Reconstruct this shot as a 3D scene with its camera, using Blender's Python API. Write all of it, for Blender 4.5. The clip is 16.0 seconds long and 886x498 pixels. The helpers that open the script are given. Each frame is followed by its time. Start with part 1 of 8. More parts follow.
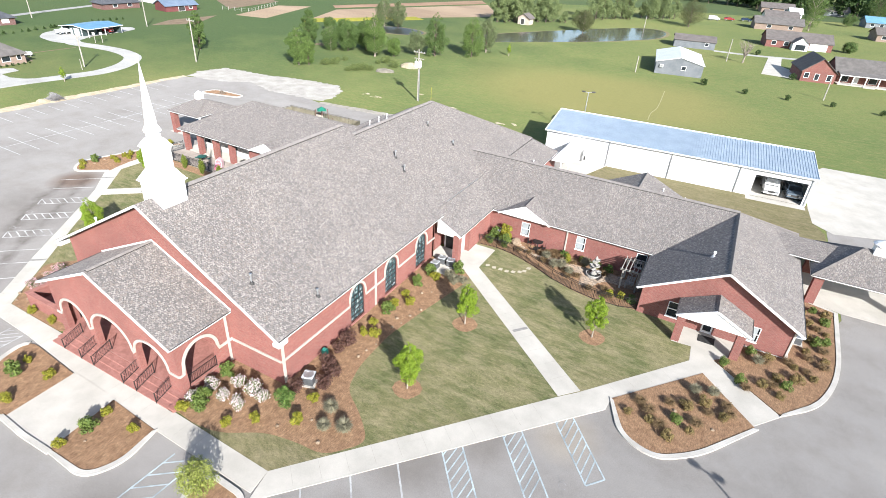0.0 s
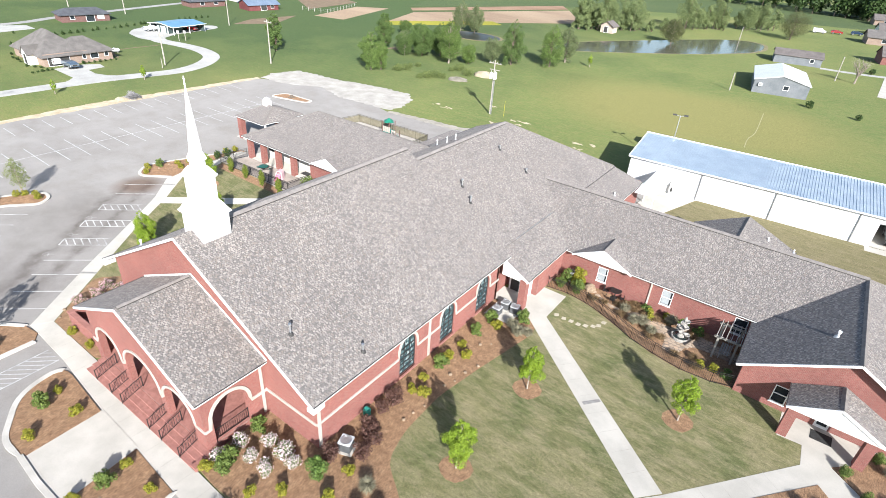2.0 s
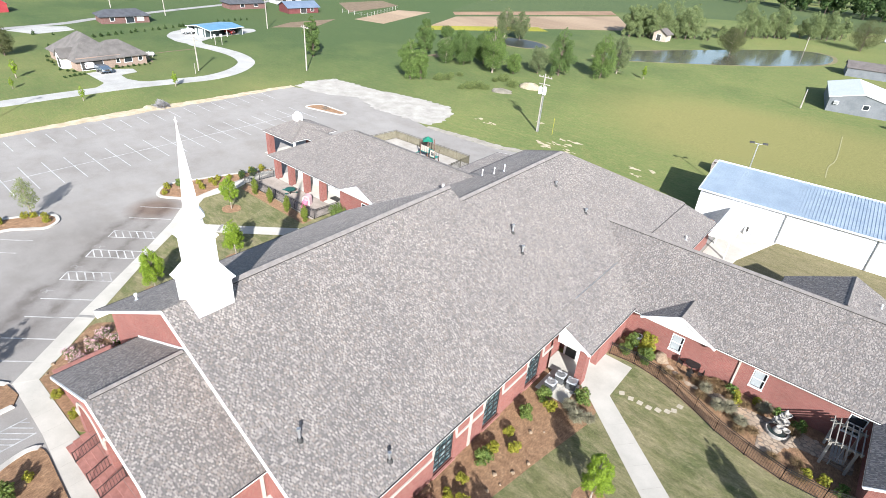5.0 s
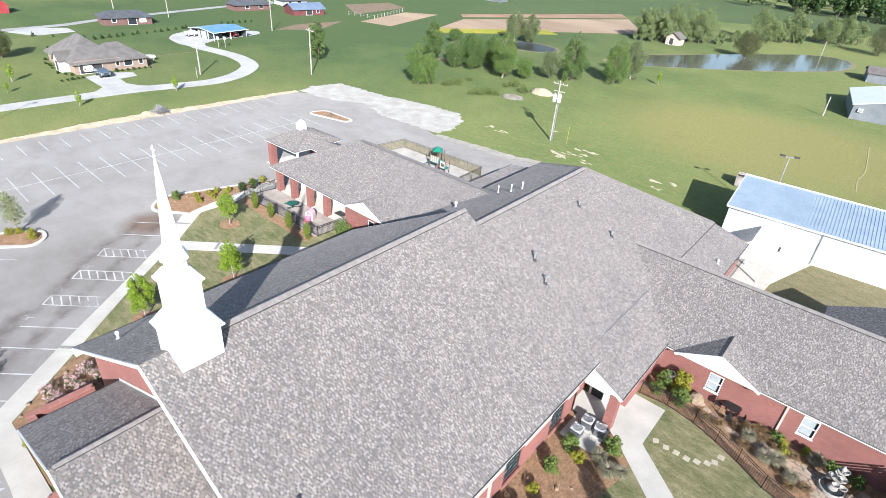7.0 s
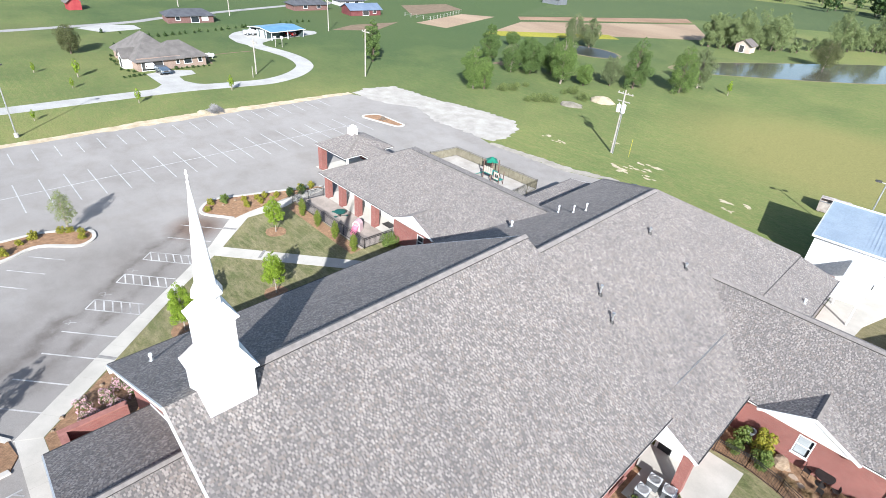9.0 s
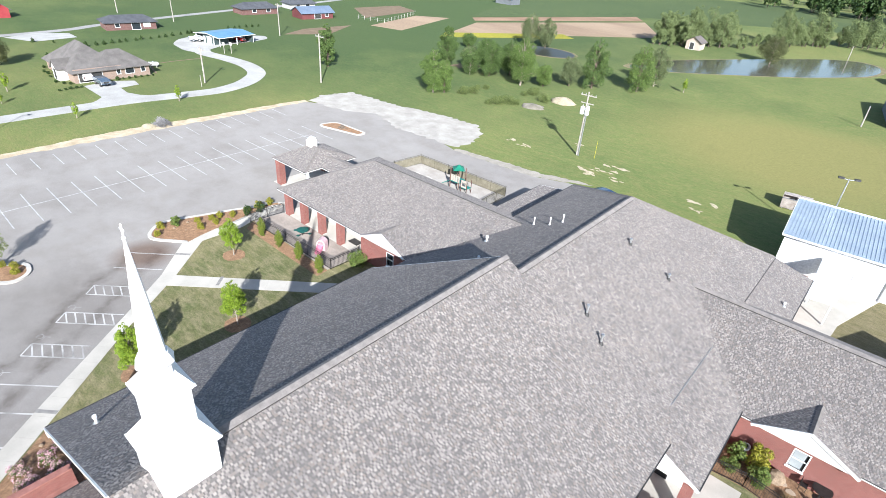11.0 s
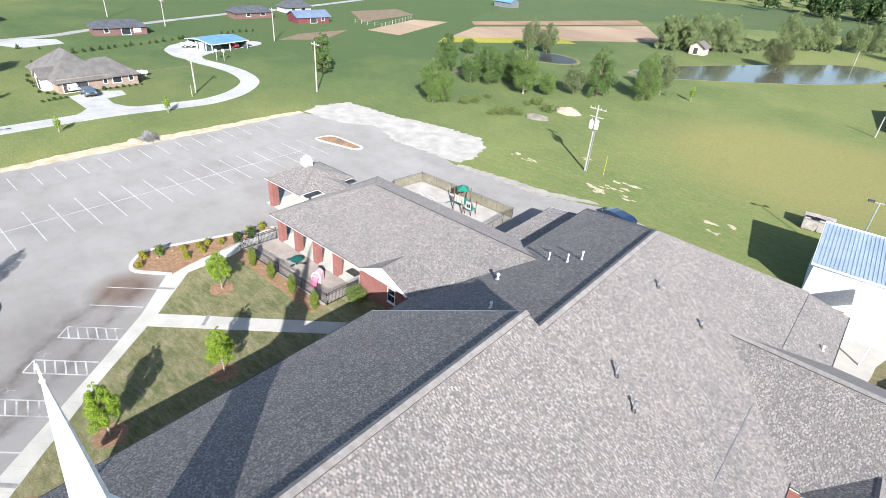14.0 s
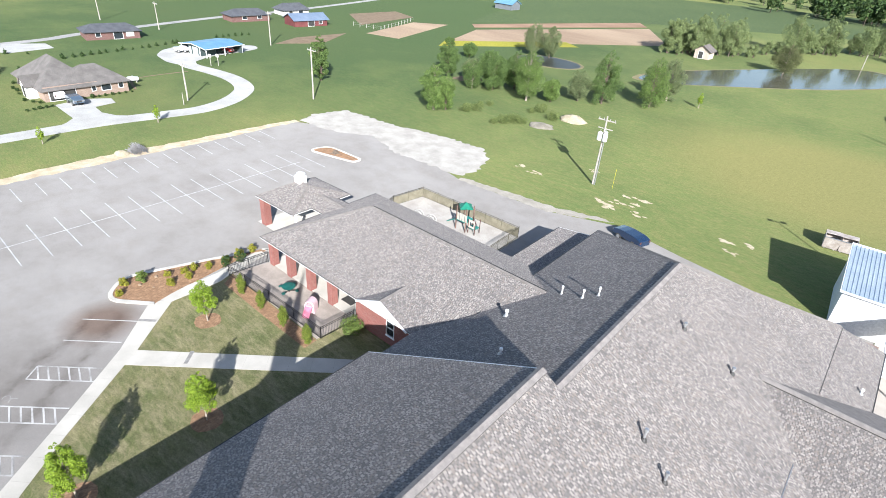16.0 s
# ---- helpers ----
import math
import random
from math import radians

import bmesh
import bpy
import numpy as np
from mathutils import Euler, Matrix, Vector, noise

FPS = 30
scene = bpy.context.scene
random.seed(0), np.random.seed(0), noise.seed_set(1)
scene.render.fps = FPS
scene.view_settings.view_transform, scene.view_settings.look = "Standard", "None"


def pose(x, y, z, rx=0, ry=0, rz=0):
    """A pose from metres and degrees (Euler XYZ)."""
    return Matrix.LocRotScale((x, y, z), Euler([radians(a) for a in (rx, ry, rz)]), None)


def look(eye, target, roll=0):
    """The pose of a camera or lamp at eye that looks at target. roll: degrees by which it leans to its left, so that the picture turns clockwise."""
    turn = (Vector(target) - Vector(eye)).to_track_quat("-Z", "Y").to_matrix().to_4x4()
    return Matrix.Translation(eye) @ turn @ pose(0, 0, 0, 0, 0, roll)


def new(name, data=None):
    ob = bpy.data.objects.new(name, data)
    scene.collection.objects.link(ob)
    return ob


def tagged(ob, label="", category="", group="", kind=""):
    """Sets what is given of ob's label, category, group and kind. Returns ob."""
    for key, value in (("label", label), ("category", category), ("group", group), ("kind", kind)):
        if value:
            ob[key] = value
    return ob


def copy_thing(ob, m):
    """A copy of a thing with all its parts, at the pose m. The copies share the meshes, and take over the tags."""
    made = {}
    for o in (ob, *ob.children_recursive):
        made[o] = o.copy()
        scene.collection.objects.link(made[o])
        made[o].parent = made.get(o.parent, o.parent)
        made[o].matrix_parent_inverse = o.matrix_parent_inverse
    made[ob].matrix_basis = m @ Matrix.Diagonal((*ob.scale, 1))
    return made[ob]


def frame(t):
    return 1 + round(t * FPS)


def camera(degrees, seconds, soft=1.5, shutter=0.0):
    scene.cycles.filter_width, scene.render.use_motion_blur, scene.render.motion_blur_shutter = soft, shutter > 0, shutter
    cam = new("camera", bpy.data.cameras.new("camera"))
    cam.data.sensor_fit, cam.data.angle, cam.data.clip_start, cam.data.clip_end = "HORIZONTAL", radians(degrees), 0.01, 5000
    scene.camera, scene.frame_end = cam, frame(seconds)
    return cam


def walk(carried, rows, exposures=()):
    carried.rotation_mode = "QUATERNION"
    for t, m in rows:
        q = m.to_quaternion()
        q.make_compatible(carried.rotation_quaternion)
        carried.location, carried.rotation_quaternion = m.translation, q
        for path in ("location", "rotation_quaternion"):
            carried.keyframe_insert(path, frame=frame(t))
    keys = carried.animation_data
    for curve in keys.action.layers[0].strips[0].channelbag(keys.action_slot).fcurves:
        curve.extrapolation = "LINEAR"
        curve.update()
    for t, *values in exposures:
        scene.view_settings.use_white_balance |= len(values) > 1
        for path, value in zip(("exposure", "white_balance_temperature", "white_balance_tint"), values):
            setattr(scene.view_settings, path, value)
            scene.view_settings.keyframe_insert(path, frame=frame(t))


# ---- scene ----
# the plan below is drawn at five sixths of true size; TRUE brings it to metres
TRUE = 1.2
cam = camera(78.9, 16.0, 0.6)
PATH = [
    (0, (30.531, -17.312, 25.588), (22.718, -1.919, 15.489), 3.73),
    (0.5, (29.729, -16.019, 25.700), (20.691, -1.368, 15.519), 3.98),
    (1, (28.945, -14.798, 25.809), (19.464, -0.451, 15.598), 4.10),
    (1.5, (28.114, -13.644, 25.870), (18.496, 0.619, 15.669), 4.13),
    (2, (27.243, -12.575, 25.940), (17.551, 1.637, 15.737), 4.18),
    (2.5, (26.350, -11.554, 26.011), (16.592, 2.604, 15.797), 4.18),
    (3, (25.456, -10.587, 26.035), (15.645, 3.536, 15.821), 4.23),
    (3.5, (24.565, -9.631, 26.022), (14.363, 4.188, 15.778), 4.27),
    (4, (23.653, -8.756, 25.972), (13.236, 4.896, 15.720), 4.29),
    (4.2, (23.290, -8.408, 25.952), (12.816, 5.198, 15.697), 4.27),
    (6.5, (19.595, -5.253, 25.678), (8.881, 8.193, 15.460), 4.46),
    (7, (18.905, -4.709, 25.609), (8.153, 8.717, 15.403), 4.48),
    (7.5, (18.187, -4.210, 25.538), (7.234, 9.054, 15.335), 4.53),
    (8, (17.432, -3.701, 25.458), (5.944, 9.067, 15.211), 4.57),
    (8.5, (16.775, -3.244, 25.403), (4.995, 9.239, 15.135), 4.55),
    (9, (16.174, -2.819, 25.398), (4.257, 9.519, 15.113), 4.54),
    (9.2, (15.917, -2.673, 25.389), (4.158, 9.823, 15.113), 4.48),
    (11.5, (13.317, -1.189, 25.382), (2.404, 12.130, 15.208), 4.32),
    (12, (12.830, -0.827, 25.428), (1.925, 12.502, 15.258), 4.34),
    (12.5, (12.318, -0.445, 25.500), (1.435, 12.908, 15.338), 4.44),
    (13, (11.734, 0.079, 25.612), (0.877, 13.459, 15.458), 4.39),
    (13.5, (11.068, 0.646, 25.690), (0.211, 14.022, 15.530), 4.37),
    (14, (10.421, 1.225, 25.802), (-0.419, 14.615, 15.643), 4.42),
    (14.5, (9.762, 1.828, 25.909), (-1.083, 15.216, 15.752), 4.43),
    (15, (9.111, 2.453, 25.994), (-1.702, 15.865, 15.835), 4.49),
    (15.5, (8.432, 3.108, 26.038), (-2.377, 16.525, 15.881), 4.52),
    (16, (7.778, 3.832, 26.015), (-3.049, 17.242, 15.869), 4.45),
]
walk(cam, [(t, look(Vector(eye) * TRUE, Vector(target) * TRUE, roll)) for t, eye, target, roll in PATH],
     [(0, 1.02, 6350, 10), (4.2, 1.02, 6350, 10), (6.5, 0.98, 6100, 10), (9.2, 0.98, 6100, 10), (11.5, 1.0, 6100, 10), (13, 1.02, 6150, 10), (16, 1.07, 6200, 10)])

# ---- world, sun ----
from mathutils.geometry import tessellate_polygon

SUN = Vector((0.655, -0.605, 0.455)).normalized()
world = bpy.data.worlds.new("sky")
scene.world = world
world.use_nodes = True
wn = world.node_tree
sky = wn.nodes.new("ShaderNodeTexSky")
sky.sky_type = "NISHITA"
sky.sun_disc = False
sky.sun_elevation = math.asin(SUN.z)
sky.sun_rotation = math.atan2(SUN.x, SUN.y)
wn.nodes["Background"].inputs["Strength"].default_value = 0.1
wn.links.new(sky.outputs[0], wn.nodes["Background"].inputs["Color"])
sun_data = bpy.data.lights.new("sun", "SUN")
sun_data.energy = 4.7
sun_data.angle = radians(0.5)
sun_data.color = (1.0, 0.975, 0.942)
sun = new("sun", sun_data)
sun.matrix_world = look(SUN * 100, (0, 0, 0))


# ---- materials ----
def material(name, rough=0.8, metallic=0.0):
    m = bpy.data.materials.new(name)
    m.use_nodes = True
    b = m.node_tree.nodes["Principled BSDF"]
    b.inputs["Roughness"].default_value = rough
    b.inputs["Metallic"].default_value = metallic
    if rough >= 0.8 and "Diffuse Roughness" in b.inputs:
        b.inputs["Diffuse Roughness"].default_value = 0.4
    return m, m.node_tree, b


def plan_position(nt):
    """The place of a point in the units of the plan."""
    mp = nt.nodes.new("ShaderNodeMapping")
    mp.inputs["Scale"].default_value = (1 / TRUE, 1 / TRUE, 1 / TRUE)
    nt.links.new(nt.nodes.new("ShaderNodeNewGeometry").outputs["Position"], mp.inputs["Vector"])
    return mp.outputs[0]


def coords(nt, stretch=(1, 1, 1), turn=0.0):
    mp = nt.nodes.new("ShaderNodeMapping")
    mp.inputs["Scale"].default_value = stretch
    mp.inputs["Rotation"].default_value = (0, 0, radians(turn))
    nt.links.new(plan_position(nt), mp.inputs["Vector"])
    return mp.outputs[0]


def noise_tex(nt, scale, detail=4, rough=0.6, stretch=(1, 1, 1), turn=0.0):
    n = nt.nodes.new("ShaderNodeTexNoise")
    n.inputs["Scale"].default_value = scale
    n.inputs["Detail"].default_value = detail
    n.inputs["Roughness"].default_value = rough
    nt.links.new(coords(nt, stretch, turn), n.inputs["Vector"])
    return n.outputs["Fac"]


def ramp(nt, fac, stops):
    r = nt.nodes.new("ShaderNodeValToRGB")
    e = r.color_ramp.elements
    while len(e) < len(stops):
        e.new(0.5)
    for k, (p, c) in enumerate(stops):
        e[k].position = p
        e[k].color = (*c, 1)
    nt.links.new(fac, r.inputs[0])
    return r.outputs[0]


def mix(nt, a, b, fac, mode="MIX"):
    n = nt.nodes.new("ShaderNodeMix")
    n.data_type, n.blend_type = "RGBA", mode
    for value, slot in ((fac, 0), (a, 6), (b, 7)):
        if isinstance(value, (int, float)):
            n.inputs[slot].default_value = value
        elif isinstance(value, tuple):
            n.inputs[slot].default_value = (*value, 1)
        else:
            nt.links.new(value, n.inputs[slot])
    return n.outputs[2]


def bump(nt, b, height, strength=0.3, dist=0.02):
    n = nt.nodes.new("ShaderNodeBump")
    n.inputs["Strength"].default_value = strength
    n.inputs["Distance"].default_value = dist
    nt.links.new(height, n.inputs["Height"])
    nt.links.new(n.outputs[0], b.inputs["Normal"])


def worn(name, c1, c2, scale, rough=0.8, fine=None, metallic=0.0, relief=0.2, lo=0.35, hi=0.65, turn=0.0, stretch=(1, 1, 1), grit=0.16):
    """Two tones in broad patches, with a fine grain over them."""
    m, nt, b = material(name, rough, metallic)
    broad = ramp(nt, noise_tex(nt, scale, 5, 0.6, stretch, turn), [(lo, c1), (hi, c2)])
    grain = noise_tex(nt, fine or scale * 12, 3, 0.7)
    dark = ramp(nt, grain, [(0.3, (1 - grit,) * 3), (0.7, (1 + grit * 0.75,) * 3)])
    nt.links.new(mix(nt, broad, dark, 1.0, "MULTIPLY"), b.inputs["Base Color"])
    if relief:
        bump(nt, b, grain, relief)
    return m


def grass_material(name, tones, dry, mow=0.12, turn=30.0, broad=0.05, ovals=()):
    m, nt, b = material(name, 0.95)
    b.inputs["Specular IOR Level"].default_value = 0.15
    base = ramp(nt, noise_tex(nt, broad, 6, 0.6), [(0.3, tones[0]), (0.55, tones[1]), (0.72, tones[2])])
    patch = ramp(nt, noise_tex(nt, 1.0, 6, 0.75, (0.5, 1.3, 1), turn), [(0.43, (0, 0, 0)), (0.72, (0.88, 0.88, 0.88))])
    base = mix(nt, base, dry, patch)
    for centre, reach, tone in ovals:
        mp = nt.nodes.new("ShaderNodeMapping")
        mp.inputs["Location"].default_value = (-centre[0] / reach[0], -centre[1] / reach[1], 0)
        mp.inputs["Scale"].default_value = (1 / reach[0], 1 / reach[1], 0)
        nt.links.new(plan_position(nt), mp.inputs["Vector"])
        far = nt.nodes.new("ShaderNodeVectorMath")
        far.operation = "LENGTH"
        nt.links.new(mp.outputs[0], far.inputs[0])
        frayed = nt.nodes.new("ShaderNodeMath")
        frayed.operation = "MULTIPLY_ADD"
        frayed.inputs[1].default_value = 0.5
        nt.links.new(noise_tex(nt, 0.07, 6, 0.65), frayed.inputs[0])
        nt.links.new(far.outputs["Value"], frayed.inputs[2])
        base = mix(nt, base, tone, ramp(nt, frayed.outputs[0], [(0.62, (0.85, 0.85, 0.85)), (0.98, (0, 0, 0))]))
    stripes = ramp(nt, noise_tex(nt, 1.0, 2, 0.5, (0.03, 2.2, 1), turn), [(0.35, (1 - mow,) * 3), (0.65, (1 + mow,) * 3)])
    base = mix(nt, base, stripes, 1.0, "MULTIPLY")
    clumps = noise_tex(nt, 4.5, 4, 0.75, (0.45, 1.2, 1), turn)
    base = mix(nt, base, ramp(nt, clumps, [(0.32, (0.76, 0.79, 0.74)), (0.68, (1.2, 1.18, 1.16))]), 1.0, "MULTIPLY")
    grain = noise_tex(nt, 13.0, 4, 0.8)
    base = mix(nt, base, ramp(nt, grain, [(0.28, (0.58, 0.6, 0.56)), (0.72, (1.38, 1.36, 1.3))]), 1.0, "MULTIPLY")
    nt.links.new(base, b.inputs["Base Color"])
    bump(nt, b, grain, 0.5, 0.05)
    return m


def shingle_material(name="asphalt_shingle", piece=False):
    m, nt, b = material(name, 0.9)
    if piece:
        source = nt.nodes.new("ShaderNodeObjectInfo").outputs["Random"]
    else:
        source = nt.nodes.new("ShaderNodeNewGeometry").outputs["Random Per Island"]
    tone = ramp(nt, source,
                [(0.0, (0.14, 0.129, 0.126)), (0.2, (0.185, 0.171, 0.166)), (0.38, (0.228, 0.196, 0.172)), (0.55, (0.226, 0.208, 0.2)), (0.8, (0.285, 0.26, 0.243)), (1.0, (0.34, 0.312, 0.29))])
    patch = ramp(nt, noise_tex(nt, 0.35, 4), [(0.3, (0.9, 0.9, 0.9)), (0.7, (1.08, 1.07, 1.05))])
    grit = noise_tex(nt, 60.0, 2, 0.7)
    tone = mix(nt, tone, patch, 1.0, "MULTIPLY")
    tone = mix(nt, tone, ramp(nt, grit, [(0.3, (0.85, 0.85, 0.85)), (0.7, (1.12, 1.12, 1.12))]), 1.0, "MULTIPLY")
    nt.links.new(tone, b.inputs["Base Color"])
    bump(nt, b, grit, 0.3, 0.01)
    return m


def brick_material(name, c1, c2, mortar):
    m, nt, b = material(name, 0.85)
    geo = nt.nodes.new("ShaderNodeNewGeometry")
    sep = nt.nodes.new("ShaderNodeSeparateXYZ")
    nt.links.new(geo.outputs["Position"], sep.inputs[0])
    along = nt.nodes.new("ShaderNodeMath")
    along.operation = "ADD"
    nt.links.new(sep.outputs[0], along.inputs[0])
    nt.links.new(sep.outputs[1], along.inputs[1])
    vec = nt.nodes.new("ShaderNodeCombineXYZ")
    nt.links.new(along.outputs[0], vec.inputs[0])
    nt.links.new(sep.outputs[2], vec.inputs[1])
    br = nt.nodes.new("ShaderNodeTexBrick")
    br.inputs["Scale"].default_value = 1.0
    br.inputs["Brick Width"].default_value = 0.21
    br.inputs["Row Height"].default_value = 0.075
    br.inputs["Mortar Size"].default_value = 0.006
    br.inputs["Color1"].default_value = (*c1, 1)
    br.inputs["Color2"].default_value = (*c2, 1)
    br.inputs["Mortar"].default_value = (*mortar, 1)
    nt.links.new(vec.outputs[0], br.inputs["Vector"])
    stain = ramp(nt, noise_tex(nt, 0.5, 5), [(0.3, (0.86, 0.86, 0.86)), (0.7, (1.1, 1.1, 1.1))])
    nt.links.new(mix(nt, br.outputs["Color"], stain, 1.0, "MULTIPLY"), b.inputs["Base Color"])
    bump(nt, b, br.outputs["Fac"], -0.3, 0.01)
    return m


def leaf_material(name, c1, c2):
    m, nt, b = material(name, 0.6)
    geo = nt.nodes.new("ShaderNodeNewGeometry")
    nt.links.new(ramp(nt, geo.outputs["Random Per Island"], [(0.0, c1), (1.0, c2)]), b.inputs["Base Color"])
    b.inputs["Specular IOR Level"].default_value = 0.25
    return m


def glass_material(name="window_glass", tint=(0.02, 0.025, 0.03)):
    m, nt, b = material(name, 0.06)
    nt.links.new(ramp(nt, noise_tex(nt, 1.5), [(0.3, tint), (0.7, tuple(c * 1.6 for c in tint))]), b.inputs["Base Color"])
    b.inputs["Specular IOR Level"].default_value = 0.7
    return m


SHINGLE = shingle_material()
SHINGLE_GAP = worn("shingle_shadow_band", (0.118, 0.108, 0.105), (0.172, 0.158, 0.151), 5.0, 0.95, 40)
SHINGLE_PIECE = shingle_material("asphalt_shingle_piece", True)
UNDERLAY = worn("roof_felt", (0.13, 0.12, 0.11), (0.17, 0.16, 0.15), 0.8, 0.95)
BRICK = brick_material("red_brick", (0.195, 0.066, 0.055), (0.255, 0.093, 0.077), (0.25, 0.17, 0.145))
BRICK_STEP = worn("brick_paver", (0.255, 0.112, 0.092), (0.345, 0.162, 0.135), 3.0, 0.85, 25)
WHITE = worn("white_paint", (0.78, 0.78, 0.77), (0.83, 0.83, 0.82), 0.6, 0.5, relief=0.05)
CONCRETE = worn("concrete", (0.40, 0.377, 0.335), (0.49, 0.463, 0.415), 0.5, 0.9, 14, relief=0.05, grit=0.05)
TRIM = worn("cream_trim", (0.43, 0.395, 0.35), (0.51, 0.475, 0.43), 0.8, 0.6, relief=0.05)
KERB = worn("kerb_concrete", (0.39, 0.37, 0.335), (0.51, 0.485, 0.445), 0.8, 0.9, 14, relief=0.05, grit=0.06)


def asphalt_material():
    """Bleached asphalt with worn lanes, fine grit and a few stains where cars stand."""
    m, nt, b = material("asphalt", 0.93)
    base = ramp(nt, noise_tex(nt, 0.11, 6, 0.6, (0.5, 1.0, 1), 52), [(0.3, (0.236, 0.221, 0.206)), (0.7, (0.30, 0.283, 0.265))])
    base = mix(nt, base, ramp(nt, noise_tex(nt, 0.32, 6, 0.7), [(0.35, (0.88, 0.865, 0.85)), (0.55, (1, 1, 1)), (0.75, (1.07, 1.06, 1.04))]), 1.0, "MULTIPLY")
    pos = plan_position(nt)
    ragged = nt.nodes.new("ShaderNodeTexNoise")
    ragged.inputs["Scale"].default_value = 0.7
    ragged.inputs["Detail"].default_value = 5
    shift = nt.nodes.new("ShaderNodeVectorMath")
    shift.operation = "MULTIPLY_ADD"
    shift.inputs[1].default_value = (3.2, 3.2, 0)
    nt.links.new(ragged.outputs["Color"], shift.inputs[0])
    nt.links.new(pos, shift.inputs[2])
    for x, y, r, colour in ((-27.0, 5.5, 6.5, (0.86, 0.85, 0.84)), (-20.0, -4.0, 6.0, (0.88, 0.87, 0.87)), (-29.9, 12.6, 2.6, (0.60, 0.47, 0.40)), (20.5, 0.5, 2.6, (0.76, 0.74, 0.72)), (23.5, 4.0, 2.0, (0.8, 0.78, 0.76)), (2.0, -14.0, 3.0, (0.86, 0.85, 0.85)), (27.8, 6.8, 2.2, (1.16, 1.1, 1.0)), (9.0, -10.5, 2.6, (0.8, 0.79, 0.78))):
        d = nt.nodes.new("ShaderNodeVectorMath")
        d.operation = "DISTANCE"
        d.inputs[1].default_value = (x + 1.6, y + 1.6, 0)
        nt.links.new(shift.outputs[0], d.inputs[0])
        part_of = nt.nodes.new("ShaderNodeMath")
        part_of.operation = "DIVIDE"
        part_of.inputs[1].default_value = r * 1.3
        nt.links.new(d.outputs["Value"], part_of.inputs[0])
        base = mix(nt, base, ramp(nt, part_of.outputs[0], [(0.35, colour), (0.9, (1, 1, 1))]), 1.0, "MULTIPLY")
    rel = nt.nodes.new("ShaderNodeVectorMath")
    rel.operation = "SUBTRACT"
    rel.inputs[1].default_value = (-30.1, 15.7, 0)
    nt.links.new(pos, rel.inputs[0])
    axes = []
    for axis in ((-0.79, -0.61, 0), (0.61, -0.79, 0)):
        dot = nt.nodes.new("ShaderNodeVectorMath")
        dot.operation = "DOT_PRODUCT"
        dot.inputs[1].default_value = axis
        nt.links.new(rel.outputs[0], dot.inputs[0])
        axes.append(dot.outputs["Value"])
    waver = noise_tex(nt, 0.35, 4, 0.6)
    across = nt.nodes.new("ShaderNodeMath")
    across.operation = "MULTIPLY_ADD"
    across.inputs[1].default_value = 3.0
    nt.links.new(waver, across.inputs[0])
    nt.links.new(axes[0], across.inputs[2])
    scaled = nt.nodes.new("ShaderNodeMath")
    scaled.operation = "DIVIDE"
    scaled.inputs[1].default_value = 9.0
    nt.links.new(across.outputs[0], scaled.inputs[0])
    drips = ramp(nt, scaled.outputs[0], [(0.2, (0, 0, 0)), (0.29, (0.9, 0.9, 0.9)), (0.38, (0.1, 0.1, 0.1)), (0.47, (0.1, 0.1, 0.1)), (0.54, (1, 1, 1)), (0.66, (0, 0, 0))])
    reach = nt.nodes.new("ShaderNodeMath")
    reach.operation = "DIVIDE"
    reach.inputs[1].default_value = 40.0
    nt.links.new(axes[1], reach.inputs[0])
    drips = mix(nt, drips, ramp(nt, reach.outputs[0], [(0.02, (0, 0, 0)), (0.1, (1, 1, 1)), (0.5, (1, 1, 1)), (0.7, (0, 0, 0))]), 1.0, "MULTIPLY")
    drips = mix(nt, drips, ramp(nt, noise_tex(nt, 0.5, 5, 0.65), [(0.35, (0.15, 0.15, 0.15)), (0.6, (1, 1, 1))]), 1.0, "MULTIPLY")
    base = mix(nt, base, mix(nt, (1, 1, 1), (0.55, 0.52, 0.5), drips), 1.0, "MULTIPLY")
    grain = noise_tex(nt, 18, 3, 0.7)
    base = mix(nt, base, ramp(nt, grain, [(0.3, (0.86, 0.86, 0.86)), (0.7, (1.1, 1.1, 1.1))]), 1.0, "MULTIPLY")
    nt.links.new(base, b.inputs["Base Color"])
    bump(nt, b, grain, 0.35)
    return m


ASPHALT = asphalt_material()
GRAVEL = worn("white_gravel", (0.29, 0.272, 0.243), (0.40, 0.38, 0.345), 0.45, 0.95, 16, relief=0.12, grit=0.14)


def mulch_material():
    """Matted pine straw: needles, clods and paler dry drifts."""
    m, nt, b = material("pine_straw", 0.97)
    base = ramp(nt, noise_tex(nt, 2.6, 6, 0.75), [(0.25, (0.165, 0.094, 0.054)), (0.5, (0.262, 0.158, 0.091)), (0.75, (0.385, 0.252, 0.152))])
    needles = noise_tex(nt, 14.0, 5, 0.8, (1, 0.35, 1), 25)
    base = mix(nt, base, ramp(nt, needles, [(0.3, (0.5, 0.48, 0.46)), (0.7, (1.42, 1.4, 1.36))]), 1.0, "MULTIPLY")
    nt.links.new(base, b.inputs["Base Color"])
    bump(nt, b, needles, 0.9, 0.06)
    return m


